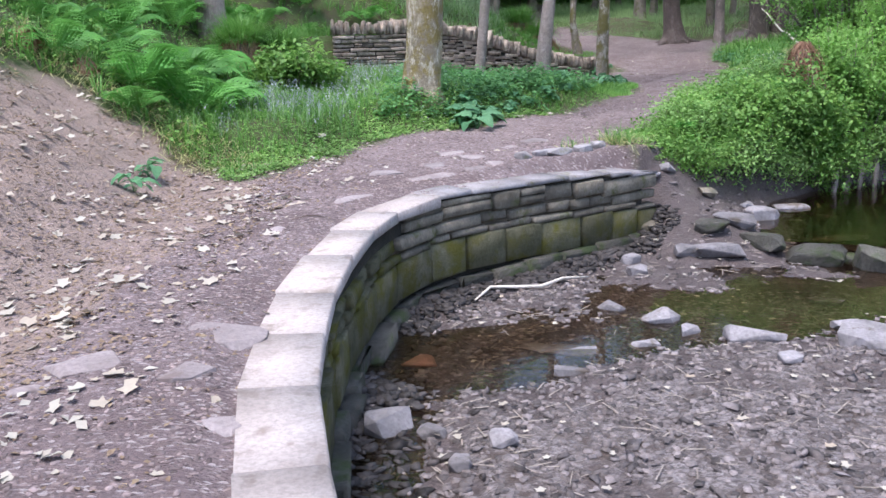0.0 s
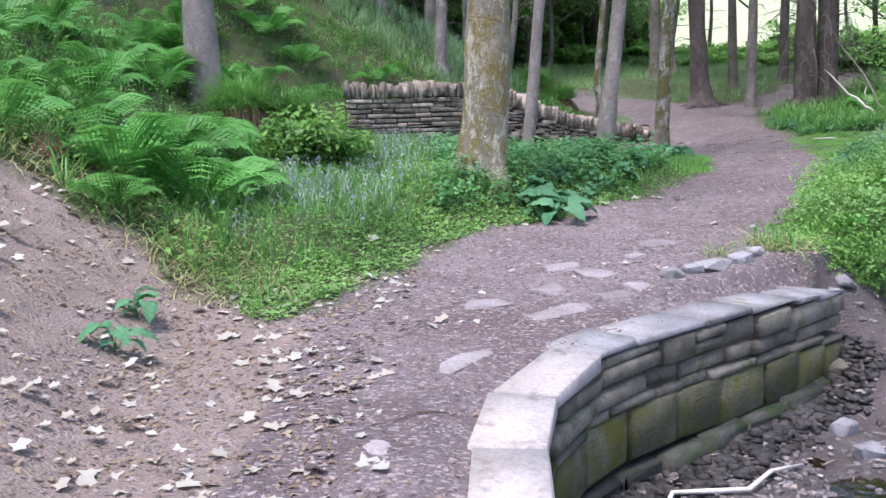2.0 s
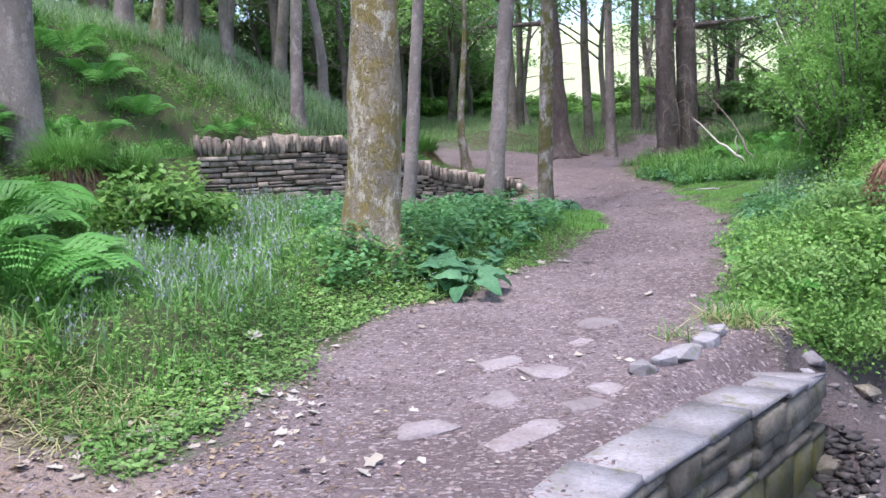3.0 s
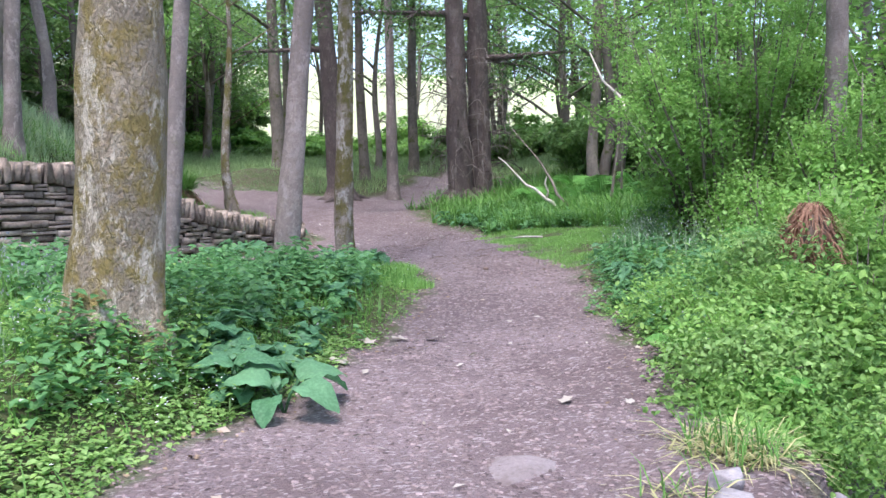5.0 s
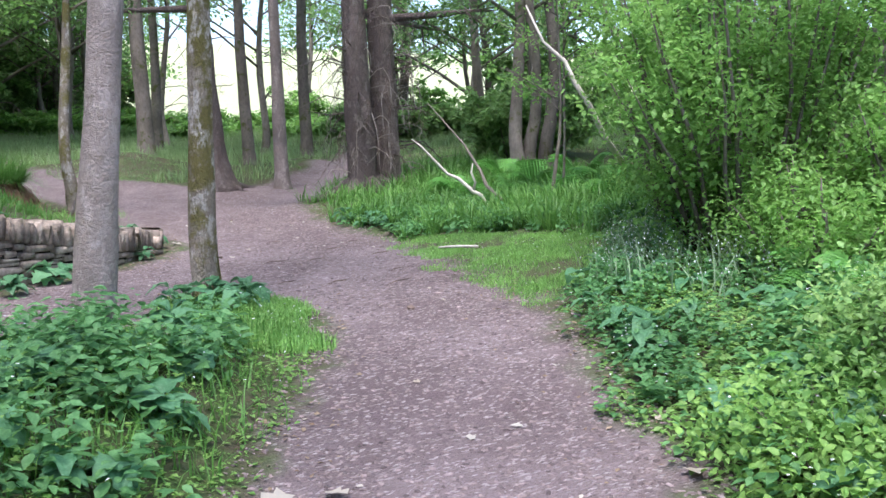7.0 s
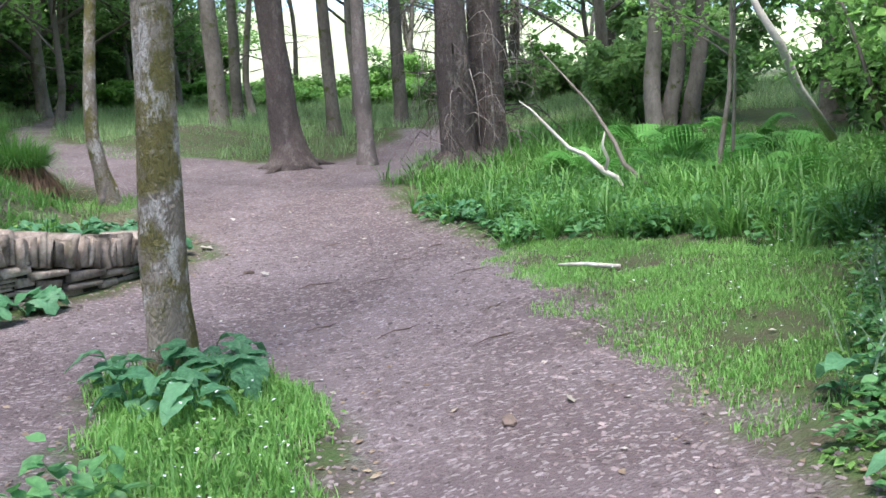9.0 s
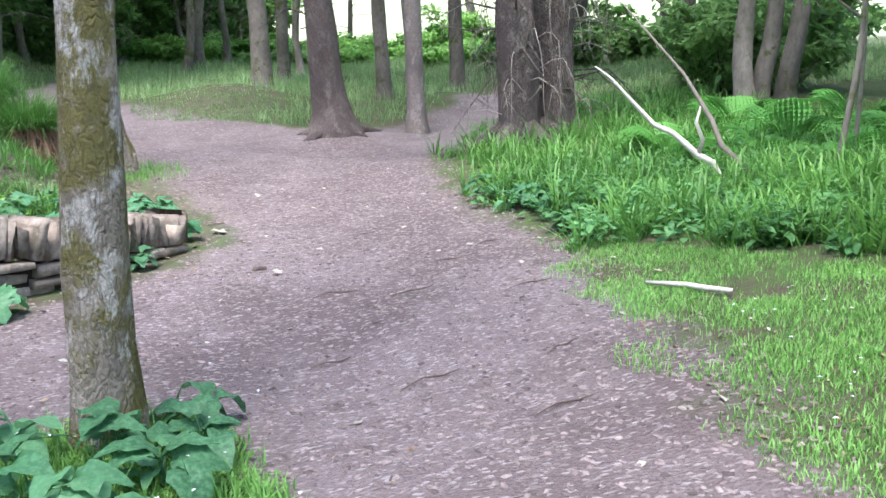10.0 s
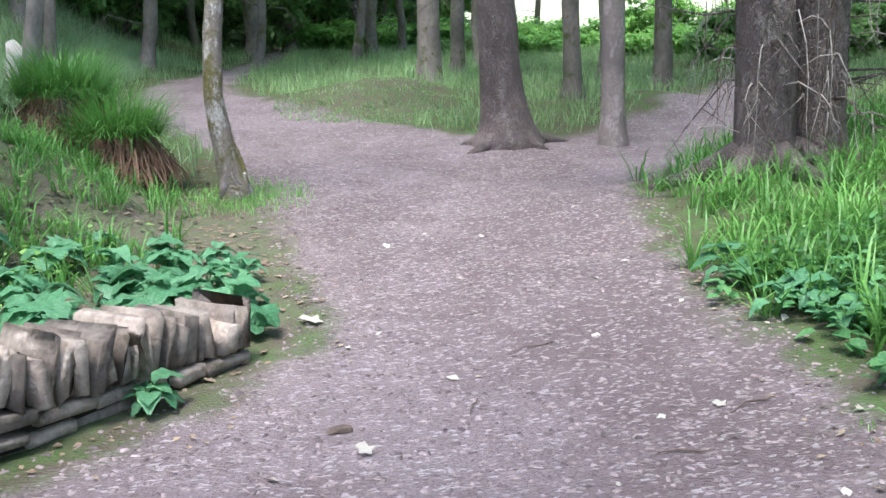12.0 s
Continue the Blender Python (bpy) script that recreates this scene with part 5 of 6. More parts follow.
for i, (x, y, h) in enumerate([(-1.6, 44.0, 3.8), (1.0, 45.5, 4.2), (3.4, 49.5, 4.4), (5.4, 47.5, 3.6), (6.9, 50.0, 4.0), (-4.5, 41.5, 3.6), (2.2, 44.0, 2.6), (8.6, 51.0, 3.6), (5.0, 52.5, 5.0)]):
    shrub(x, y, 1.9, 1.3, h, 22, 60, LEAF_TREE, 0.2, "tall dark-green thicket closing the wood", 150 + i)
shrub(-7.5, 25.5, 2.0, 1.5, 1.6, 16, 50, LEAF_TREE, 0.16, "dark undergrowth bush on the slope", 14)
shrub(-4.5, 33.0, 2.4, 1.6, 2.0, 16, 55, LEAF_TREE, 0.2, "dark undergrowth bush in the wood", 15)
shrub(-0.8, 38.5, 2.4, 1.6, 2.4, 18, 55, LEAF_TREE, 0.2, "dark undergrowth bush in the wood", 16)
shrub(1.0, 20.9, 0.45, 0.35, 0.45, 12, 30, LEAF_COVER, 0.07, "small bright herb bush on top of the wall", 17)
for i, (x, y, q, h) in enumerate([(2.62, 10.6, 0.4, 0.2), (2.8, 11.0, 0.4, 0.22), (3.05, 11.3, 0.45, 0.25), (3.3, 11.35, 0.45, 0.22), (3.6, 11.6, 0.5, 0.28), (4.0, 11.65, 0.5, 0.28), (4.35, 11.9, 0.4, 0.15), (4.9, 12.3, 0.45, 0.25), (5.2, 12.55, 0.6, 0.7), (5.7, 12.95, 0.7, 0.9), (3.4, 12.0, 0.5, 0.2), (4.1, 12.15, 0.45, 0.2), (2.7, 10.4, 0.4, 0.25), (3.1, 10.85, 0.45, 0.3), (3.55, 11.15, 0.5, 0.35), (4.05, 11.3, 0.5, 0.35), (4.6, 11.7, 0.55, 0.4), (5.2, 12.15, 0.6, 0.45), (5.8, 12.6, 0.6, 0.5), (6.4, 12.9, 0.7, 0.6)]):
    shrub(x, y, q, q * 0.8, h * (0.7, 1.0, 1.5)[i % 3], 14, 34, LEAF_CREEP if i % 2 else LEAF_COVER, 0.038, "leafy herbs spilling down the stream bank", 60 + i, pattern=BROAD, low=0.0, thick=0.25)
for i, (x, y, q, h) in enumerate([(4.55, 11.65, 0.42, 1.3), (5.15, 12.3, 0.6, 1.5), (3.75, 11.45, 0.4, 0.55), (5.9, 12.7, 0.7, 1.6), (3.2, 11.1, 0.35, 0.4), (6.6, 13.0, 0.7, 1.8)]):
    shrub(x, y, q, q * 0.8, h, 18, 46, LEAF_SHRUB if i % 2 else LEAF_COVER, 0.065, "leafy green bush hanging over the stream bank", 40 + i, pattern=BROAD, low=0.12, thick=0.6)
shrub(-2.35, 14.0, 0.5, 0.5, 0.75, 12, 30, LEAF_COVER, 0.09, "bright leafy herbs before the dry-stone wall", 21, pattern=BROAD, low=0.1)


# ---- ferns, docks, tussocks ----
def frond_mesh(seed, ln=1.0, pairs=17, material=LEAF_FERN):
    """An arching fern frond: stalk and two rows of toothed leaflets."""
    r = np.random.default_rng(seed)
    so = Soup()
    f = np.linspace(0, 1, 12)
    X = lambda t: ln * (0.78 * t)
    Z = lambda t: ln * (0.95 * t - 0.72 * t * t * t)
    tube(so, [(0, X(t), Z(t)) for t in f], [0.007 * (1 - 0.8 * t) for t in f], 4)
    for i in range(pairs):
        t = 0.16 + 0.82 * i / (pairs - 1)
        w = ln * 0.30 * (math.sin(math.pi * min(1, (t - 0.05) * 0.95)) ** 0.75) * (1.05 - 0.45 * t)
        y0, z0 = X(t), Z(t)
        for sgn in (-1, 1):
            steps = 5
            tip = np.array((sgn * w, y0 + w * 0.35, z0 - w * r.uniform(0.1, 0.32)))
            root = np.array((0, y0, z0))
            d = (tip - root)
            side = np.array((0.0, 1.0, 0.9 - 1.6 * t * t))
            side /= np.linalg.norm(side)
            for k in range(steps):
                a, b = k / steps, (k + 1) / steps
                hw = 0.27 * w * (1 - a) + 0.006
                p, q = root + d * a, root + d * b
                m = root + d * (a + 0.75 * (b - a))
                so.add([p, m + side * hw, q, m - side * hw], [(0, 1, 2), (0, 2, 3)])
    return so.mesh("frond", material)


FRONDS = [frond_mesh(i) for i in range(4)]


def fern(x, y, size, n, label, seed, group="ferns on the bank", turn=None, spreadout=6.28):
    r = random.Random(seed)
    t = thing("fern", pose(*at(x, y, -0.01)), label, "fern", group)
    for i in range(n):
        a = (turn or 0) + (i + r.uniform(-0.3, 0.3)) / n * spreadout
        s = size * r.uniform(0.75, 1.15)
        part("frond", FRONDS[r.randrange(4)], t, m=Matrix.LocRotScale((0, 0, 0), Euler((r.uniform(-0.25, 0.3), r.uniform(-0.25, 0.25), a)), (s, s, s)))
    return t


BIG_FERN = "large bright green fern arching over the path's verge"
for i, (x, y, s, n) in enumerate([(-2.85, 10.5, 0.95, 11), (-2.7, 11.0, 0.8, 9), (-3.3, 10.9, 0.9, 10), (-3.5, 12.2, 0.95, 9), (-4.1, 11.3, 0.9, 9), (-3.7, 13.4, 0.9, 9), (-4.6, 12.8, 1.0, 9), (-4.9, 14.3, 0.9, 9), (-3.2, 14.4, 0.8, 8), (-5.3, 11.5, 0.9, 8), (-3.25, 9.6, 0.55, 8), (-4.2, 9.9, 0.7, 8), (-5.0, 16.6, 0.9, 8), (-4.3, 17.9, 0.8, 8), (-3.4, 16.9, 0.7, 8), (-5.8, 13.5, 0.9, 8), (-5.2, 18.5, 0.9, 8), (-4.4, 19.8, 0.9, 8), (-5.6, 20.6, 0.9, 8)]):
    fern(x, y, s, n, BIG_FERN if i < 3 else "green fern growing thickly on the shaded bank", 40 + i)
rf = random.Random(77)
for i in range(34):
    y = rf.uniform(10.2, 20.5)
    fern(float(np.interp(y, TOE_Y, TOE_X)) - 0.3 - 3.6 * rf.random(), y, rf.uniform(0.6, 0.95), 8, "green fern growing thickly on the shaded bank", 900 + i)
for i, (x, y, s, n) in enumerate([(8.0, 20.4, 0.7, 8), (8.7, 20.9, 0.8, 8), (7.7, 21.3, 0.7, 8), (8.3, 19.6, 0.6, 8), (9.3, 20.0, 0.8, 8), (9.0, 22.0, 0.8, 8), (9.8, 21.2, 0.8, 8), (7.9, 18.4, 0.6, 7), (10.4, 19.2, 0.8, 7), (3.15, 10.95, 0.45, 7), (2.75, 11.35, 0.35, 7), (4.0, 11.9, 0.45, 7), (2.65, 10.75, 0.4, 7), (3.5, 11.5, 0.5, 7), (3.8, 12.4, 0.4, 7), (4.9, 12.9, 0.5, 7), (5.2, 13.4, 0.5, 7)]):
    fern(x, y, s, n, "green fern in the damp grass beneath the trees", 80 + i, "ferns in the grass")


def dock_leaf_mesh(seed, lobes=0.0):
    """A broad wavy leaf on a stalk, folded along its midrib."""
    r = np.random.default_rng(seed)
    so = Soup()
    nu, nv = 8, 6
    vs, fs = [], []
    for i in range(nu + 1):
        u = i / nu
        w = (0.40 if lobes < 0.3 else 0.5) * (math.sin(math.pi * min(1, u * 0.93 + 0.05)) ** 0.7) * (1.15 - 0.5 * u) * (1 + lobes * (i % 2))
        y = 0.45 + u * 0.95
        z = 0.50 + 0.28 * u - 0.62 * u * u
        for j in range(nv + 1):
            v = 2 * j / nv - 1
            vs.append((v * w, y, z + abs(v) * w * 0.35 - 0.25 * v * v * w + 0.03 * math.sin(u * 17 + v * 3 + seed) * abs(v) + r.uniform(-0.006, 0.006)))
    for i in range(nu):
        for j in range(nv):
            a = i * (nv + 1) + j
            fs.append((a, a + 1, a + nv + 2, a + nv + 1))
    so.add(vs, fs)
    tube(so, [(0, 0, 0), (0, 0.2, 0.3), (0, 0.45, 0.495), (0, 0.9, 0.49), (0, 1.3, 0.24)], [0.022, 0.018, 0.014, 0.01, 0.004], 5)
    return so.mesh("leaf", LEAF_DOCK, True)


DOCK_LEAVES = [dock_leaf_mesh(i, 0.1 * (i % 2)) for i in range(5)]
LOBED_LEAVES = [dock_leaf_mesh(10 + i, 0.42 + 0.1 * i) for i in range(4)]


def dock(x, y, size, n, label, seed, group="docks", leaves=DOCK_LEAVES):
    r = random.Random(seed)
    t = thing("dock_plant", pose(*at(x, y, -0.01)), label, "plant", group)
    for i in range(n):
        a = (i + r.uniform(-0.4, 0.4)) / n * 6.28 * 2
        s = size * r.uniform(0.45, 1.0)
        part("leaf", leaves[r.randrange(len(leaves))], t, m=Matrix.LocRotScale((0, 0, 0), Euler((r.uniform(-0.2, 0.7), r.uniform(-0.3, 0.3), a)), (s, s, s * r.uniform(1.1, 1.9))))
    return t


rd = random.Random(9)
DOCKS = [(0.12, 11.85, 0.30, 8), (0.28, 12.1, 0.3, 8), (0.42, 12.35, 0.22, 8), (0.15, 12.3, 0.26, 8), (0.5, 12.3, 0.24, 8), (0.2, 12.4, 0.26, 8), (0.8, 12.8, 0.22, 8), (0.45, 12.95, 0.25, 8), (1.05, 13.35, 0.22, 8), (0.65, 13.6, 0.25, 8), (1.4, 13.9, 0.22, 8), (1.0, 14.2, 0.25, 8),
         (1.7, 14.5, 0.22, 8), (1.3, 14.7, 0.25, 8), (0.8, 14.8, 0.22, 8), (1.75, 15.1, 0.24, 8), (0.4, 14.1, 0.22, 7), (0.1, 13.3, 0.22, 7), (-0.2, 12.6, 0.2, 7), (0.6, 15.3, 0.2, 7)]
DOCKS += [(x + rd.uniform(-0.25, 0.1), y + rd.uniform(-0.2, 0.3), s * rd.uniform(0.7, 1.1), n) for x, y, s, n in DOCKS[3:]]
for i, (x, y, s, n) in enumerate(DOCKS):
    lobed = i > 1 and i % 5
    dock(x, y, s * (0.56 if lobed else 0.8), n + 7, "lobed dark-green hogweed leaves massed beside the path" if lobed else "broad blue-green dock leaves massed beside the path", 500 + i, "leafy plants along the path", LOBED_LEAVES if lobed else DOCK_LEAVES)
dock(0.33, 11.62, 0.3, 8, "large ribbed dock leaves at the very edge of the path", 555, "leafy plants along the path")
for i, (x, y, s) in enumerate([(2.55, 16.7, 0.2), (2.78, 16.8, 0.2), (2.4, 16.9, 0.2), (2.95, 17.1, 0.18), (2.62, 16.5, 0.18), (2.95, 17.4, 0.16), (2.35, 17.3, 0.18), (2.66, 17.1, 0.2)]):
    dock(x, y, s, 9, "broad dock leaves round the foot of the young tree", 560 + i, "docks round the tree")
for i, (x, y, s) in enumerate([(2.0, 21.2, 0.22), (2.3, 21.5, 0.22), (2.6, 21.6, 0.2), (1.7, 21.6, 0.22), (2.1, 22.0, 0.22), (2.85, 21.9, 0.2), (3.05, 21.6, 0.2), (2.5, 22.2, 0.2), (1.5, 21.1, 0.2), (3.2, 21.9, 0.18), (2.2, 21.75, 0.2), (2.7, 22.1, 0.2), (3.0, 22.2, 0.18), (1.9, 22.3, 0.2), (2.4, 21.2, 0.18), (2.75, 21.3, 0.18), (1.3, 21.9, 0.2), (3.25, 21.5, 0.16), (1.6, 22.7, 0.2), (2.0, 22.8, 0.2), (2.4, 22.7, 0.18), (2.75, 22.6, 0.18), (3.0, 22.8, 0.15), (1.3, 22.5, 0.2), (2.2, 23.1, 0.16), (2.65, 23.0, 0.15), (2.9, 20.55, 0.16), (1.75, 19.25, 0.2), (1.35, 18.7, 0.2), (2.1, 19.55, 0.18), (3.2, 22.4, 0.17)]):
    dock(x, y, s * 0.95, 15, "blue-green dock leaves behind and against the dry-stone wall", 580 + i, "docks at the wall", LOBED_LEAVES if i % 2 else DOCK_LEAVES)
for i in range(36):
    y = rd.uniform(11.7, 15.2)
    dock(float(np.interp(y, EDGE_Y, EDGE_X)) + 0.3 + 1.5 * rd.random() ** 1.5, y, rd.uniform(0.12, 0.2), 7, "blue-green dock leaves among low herbs", 620 + i, "docks on the far verge")
for i in range(16):
    y = rd.uniform(19.4, 21.6)
    dock(5.75 + rd.uniform(0, 0.35) + max(0, y - 20.5) * 0.1, y, rd.uniform(0.12, 0.18), 7, "small dock leaves at the grass edge", 660 + i, "docks at the grass edge")
for i, (x, y) in enumerate([(-2.5, 7.35), (-2.6, 8.0)]):
    dock(x, y, 0.16, 9, "small bright-leaved plant alone on the bare bank", 690 + i, "plants on the bare bank")


def tussock(x, y, rad, h, label, seed, green=True):
    """A shaggy hummock: low earth core, a spreading skirt of dead fronds and, on some, a spilling head of grass."""
    r = np.random.default_rng(seed)
    bx, by, bz = at(x, y)
    t = thing("tussock", Matrix.Translation((bx, by, bz)), label, "tussock")
    so = Soup()
    zs = np.linspace(-0.12, h * 0.85, 7)
    wide = lambda z: rad * (1.0 - 0.75 * np.clip(z / h, 0, 1) ** 1.6)
    tube(so, [(0, 0, z) for z in zs], [float(wide(z)) * 0.85 for z in zs], 12, 0.5, seed)
    part("core", so.mesh("core", TWIG, True), t)
    n = 1500
    a = r.uniform(0, 6.28, n)
    zz = h * r.uniform(0.05, 1.0, n)
    rr = wide(zz) * r.uniform(0.8, 1.08, n)
    P = np.stack([np.cos(a) * rr, np.sin(a) * rr, zz], 1)
    V, G = spread(BLADE, P, a - 1.57 + r.uniform(-0.9, 0.9, n), -np.pi + r.uniform(0.1, 1.2, n), rad * r.uniform(0.3, 0.9, n), r.uniform(0.006, 0.018, n))
    part("dead_fronds", mesh_np("dead_fronds", V, G, DEADFROND), t, "drooping reddish dead fronds")
    n = 1400 if green else 40
    a = r.uniform(0, 6.28, n)
    q = rad * 0.75 * np.sqrt(r.uniform(0, 1, n))
    P = np.stack([np.cos(a) * q, np.sin(a) * q, h * (0.95 - 0.5 * (q / rad) ** 2)], 1)
    V, G = spread(BLADE, P, a - 1.57 + r.uniform(-0.8, 0.8, n), -r.uniform(0.0, 1.5, n), (0.46 if green else 0.14) * r.uniform(0.5, 1.2, n), r.uniform(0.006, 0.014, n))
    part("grass_head", mesh_np("grass_head", V, G, LEAF_GRASS if green else STRAW), t)
    return t


tussock(4.5, 12.15, 0.29, 0.66, "shaggy reddish-brown stump of dead fern fronds", 1, False)
tussock(1.98, 25.5, 0.5, 0.42, "grass tussock with a skirt of dead fronds by the path", 2)
tussock(1.45, 25.9, 0.55, 0.5, "grass tussock with a skirt of dead fronds by the path", 3)
tussock(-2.95, 15.7, 0.45, 0.6, "dark overhanging grass tussock beside the wall", 4)
tussock(-3.5, 15.2, 0.5, 0.6, "dark overhanging grass tussock beside the wall", 5)
tussock(-3.9, 9.95, 0.14, 0.16, "straw-coloured grass tuft on the bank", 6, False)
tussock(-4.4, 9.75, 0.16, 0.18, "straw-coloured grass tuft on the bank", 7, False)


# ---- ground plants, litter and gravel ----
def sow(n, x0, x1, y0, y1, keep):
    """Places at random in a rectangle, where keep(x, y) allows."""
    x, y = rng.uniform(x0, x1, n), rng.uniform(y0, y1, n)
    k = keep(x, y) > rng.uniform(0, 1, n)
    x, y = x[k], y[k]
    return np.stack([x, y, gz(x, y)], 1)


def off_path(x, y, soft=0.2):
    return smooth01((-signed(x, y, PATHLINE) + 0.10 * ripple(x, y, 0.8, 1) + 0.08) / soft)


def dry(x, y):
    return (gz(x, y, False) > -0.1) * 1.0


def patchy(x, y, wave=1.2):
    return np.clip(0.55 + 0.6 * ripple(x, y, wave, 2), 0.05, 1)


def bank_bare(x, y):
    return smooth01((bank_border(x) - y + 0.12 * ripple(x, y, 0.6, 1)) / 0.35) * (x < -1.5) * (x > -4.2)


def left_verge(x, y):
    return off_path(x, y) * dry(x, y) * (x < np.interp(y, EDGE_Y, EDGE_X) - 0.6) * (1 - bank_bare(x, y))


def tufts(name, P, per, size, width, material, label, spread_r=0.05, lay=(-0.7, 0.25), pattern=ARCH):
    """Grass in tufts: blades that fan out and arch over from each place of P."""
    n = len(P) * per
    yaw = rng.uniform(0, 6.28, n)
    Q = np.repeat(P, per, 0)
    off = spread_r * np.sqrt(rng.uniform(0, 1, n))
    Q[:, 0] += -np.sin(yaw) * off
    Q[:, 1] += np.cos(yaw) * off
    Q[:, 2] -= 0.01
    scale = np.repeat(rng.uniform(0.7, 1.2, len(P)), per)
    return stuff(name, pattern, Q, yaw + rng.normal(0, 0.5, n), rng.uniform(*lay, n), rng.uniform(*size, n) * scale, material, label, "grass", width=rng.uniform(*width, n))


def herb_plants(name, P, leaves, height, size, material, label, pattern=BROAD, reach=0.06):
    """Leafy herbs: a few tiers of broad leaves round each upright stem."""
    n = len(P) * leaves
    Q = np.repeat(P, leaves, 0)
    yaw = rng.uniform(0, 6.28, n)
    tier = np.tile(np.linspace(0.25, 1.0, leaves), len(P))
    tall = np.repeat(rng.uniform(*height, len(P)), leaves)
    off = reach * rng.uniform(0.1, 1.0, n) * (1.2 - 0.7 * tier)
    Q[:, 0] += -np.sin(yaw) * off
    Q[:, 1] += np.cos(yaw) * off
    Q[:, 2] += tall * tier
    return stuff(name, pattern, Q, yaw, rng.uniform(-0.55, 0.35, n), rng.uniform(*size, n) * (1.25 - 0.45 * tier), material, label, "herbs", roll=rng.uniform(-0.4, 0.4, n))


HOLLOW = [(-2.7, 9.6), (-2.1, 9.4), (-1.2, 10.7), (-0.6, 12.2), (0.0, 14.0), (-0.2, 16.2), (-1.6, 16.9), (-2.7, 15.8), (-2.9, 12.5)]


def in_hollow(x, y):
    return smooth01((signed(x, y, HOLLOW) + 0.1 + 0.2 * ripple(x, y, 0.9, 3)) / 0.4)


# low herbs along the left verge and round the trees
P = sow(150000, -3.4, 3.2, 7.4, 17.9, lambda x, y: left_verge(x, y) * np.maximum(patchy(x, y), 0.45) * (1 - 0.65 * in_hollow(x, y)) * np.clip(1.4 - 0.45 * np.abs(signed(x, y, PATHLINE)), 0.4, 1))
n = len(P)
P[:, 2] += rng.uniform(0.005, 0.15, n) * np.clip(-signed(P[:, 0], P[:, 1], PATHLINE) * 1.3, 0.2, 1)
stuff("low_herbs", LEAF, P, rng.uniform(0, 6.28, n), rng.uniform(-0.5, 0.5, n), rng.uniform(0.016, 0.045, n), LEAF_COVER, "bright green low herbs carpeting the path's verge", "herbs", roll=rng.uniform(-0.5, 0.5, n))
P = sow(60000, -3.4, 3.2, 7.4, 17.9, lambda x, y: left_verge(x, y) * (1.15 - patchy(x, y)) * np.clip(-signed(x, y, PATHLINE) * 2, 0.1, 1))
n = len(P)
stuff("verge_grass", BLADE, P, rng.uniform(0, 6.28, n), rng.uniform(-0.8, 0.3, n), rng.uniform(0.06, 0.2, n), LEAF_GRASS, "soft green grass filling gaps between the verge herbs", "grass", width=rng.uniform(0.005, 0.011, n))
P = sow(9000, -1.4, 0.6, 11.3, 13.4, lambda x, y: off_path(x, y) * np.exp(-(np.hypot(x + 0.41, y - 12.35) / 0.6) ** 2))
n = len(P)
P[:, 2] += rng.uniform(0.02, 0.24, n)
stuff("low_herbs", LEAF, P, rng.uniform(0, 6.28, n), rng.uniform(-0.6, 0.5, n), rng.uniform(0.022, 0.055, n), LEAF_COVER, "herbs crowding the foot of the mossy tree", "herbs", roll=rng.uniform(-0.5, 0.5, n))
# pale creeping herbs right at the verge's edge, taller herbs behind
P = sow(60000, -2.9, 1.2, 7.6, 13.0, lambda x, y: left_verge(x, y) * smooth01((0.75 + signed(x, y, PATHLINE)) / 0.4) * np.maximum(patchy(x, y, 0.6), 0.3))
n = len(P)
P[:, 2] += rng.uniform(0.004, 0.06, n)
stuff("creeping_herbs", BROAD, P, rng.uniform(0, 6.28, n), rng.uniform(-0.4, 0.4, n), rng.uniform(0.02, 0.05, n), LEAF_CREEP, "yellow-green creeping herbs along the path's edge", "herbs", roll=rng.uniform(-0.4, 0.4, n))
P = sow(3600, -0.9, 2.2, 10.6, 16.2, lambda x, y: left_verge(x, y) * patchy(x, y, 0.9) * np.clip(-signed(x, y, PATHLINE) * 2.5 - 0.6, 0.02, 1))
herb_plants("nettles", P, 9, (0.12, 0.34), (0.05, 0.10), LEAF_NETTLE, "dark-green leafy herbs crowding under the slim trees")
P = sow(700, -0.9, 3.2, 10.6, 17.9, lambda x, y: left_verge(x, y) * patchy(x, y, 0.6))
P[:, 2] += rng.uniform(0.1, 0.3, len(P))
stuff("small_white_flowers", LEAF, P, rng.uniform(0, 6.28, len(P)), rng.uniform(-0.3, 0.3, len(P)), rng.uniform(0.014, 0.024, len(P)), WHITEBELL, "tiny white flowers among the dark leaves", "flowers")


# the other verge: creeping herbs in the light, darker leafy herbs under the shrubs
def right_verge(x, y):
    e = np.interp(y, EDGE_Y, EDGE_X)
    return off_path(x, y, 0.35) * dry(x, y) * (x > e - 0.5) * np.where(y > 14.8, smooth01((x - e - (y - 14.8) * 0.75) / 0.35), 1)


P = sow(120000, 1.9, 6.0, 9.9, 15.0, lambda x, y: right_verge(x, y) * smooth01((14.0 - y + 0.8 * ripple(x, y, 1.2, 2)) / 1.5) * np.maximum(patchy(x, y, 0.8), 0.3))
n = len(P)
P[:, 2] += rng.uniform(0.005, 0.11, n) * np.clip(-signed(P[:, 0], P[:, 1], PATHLINE) * 1.3, 0.15, 1)
stuff("creeping_herbs", BROAD, P, rng.uniform(0, 6.28, n), rng.uniform(-0.5, 0.5, n), rng.uniform(0.02, 0.055, n), LEAF_CREEP, "bright yellow-green creeping herbs spilling over the verge", "herbs", roll=rng.uniform(-0.5, 0.5, n))
P = sow(60000, 2.2, 6.8, 10.5, 17.0, lambda x, y: right_verge(x, y) * patchy(x, y))
n = len(P)
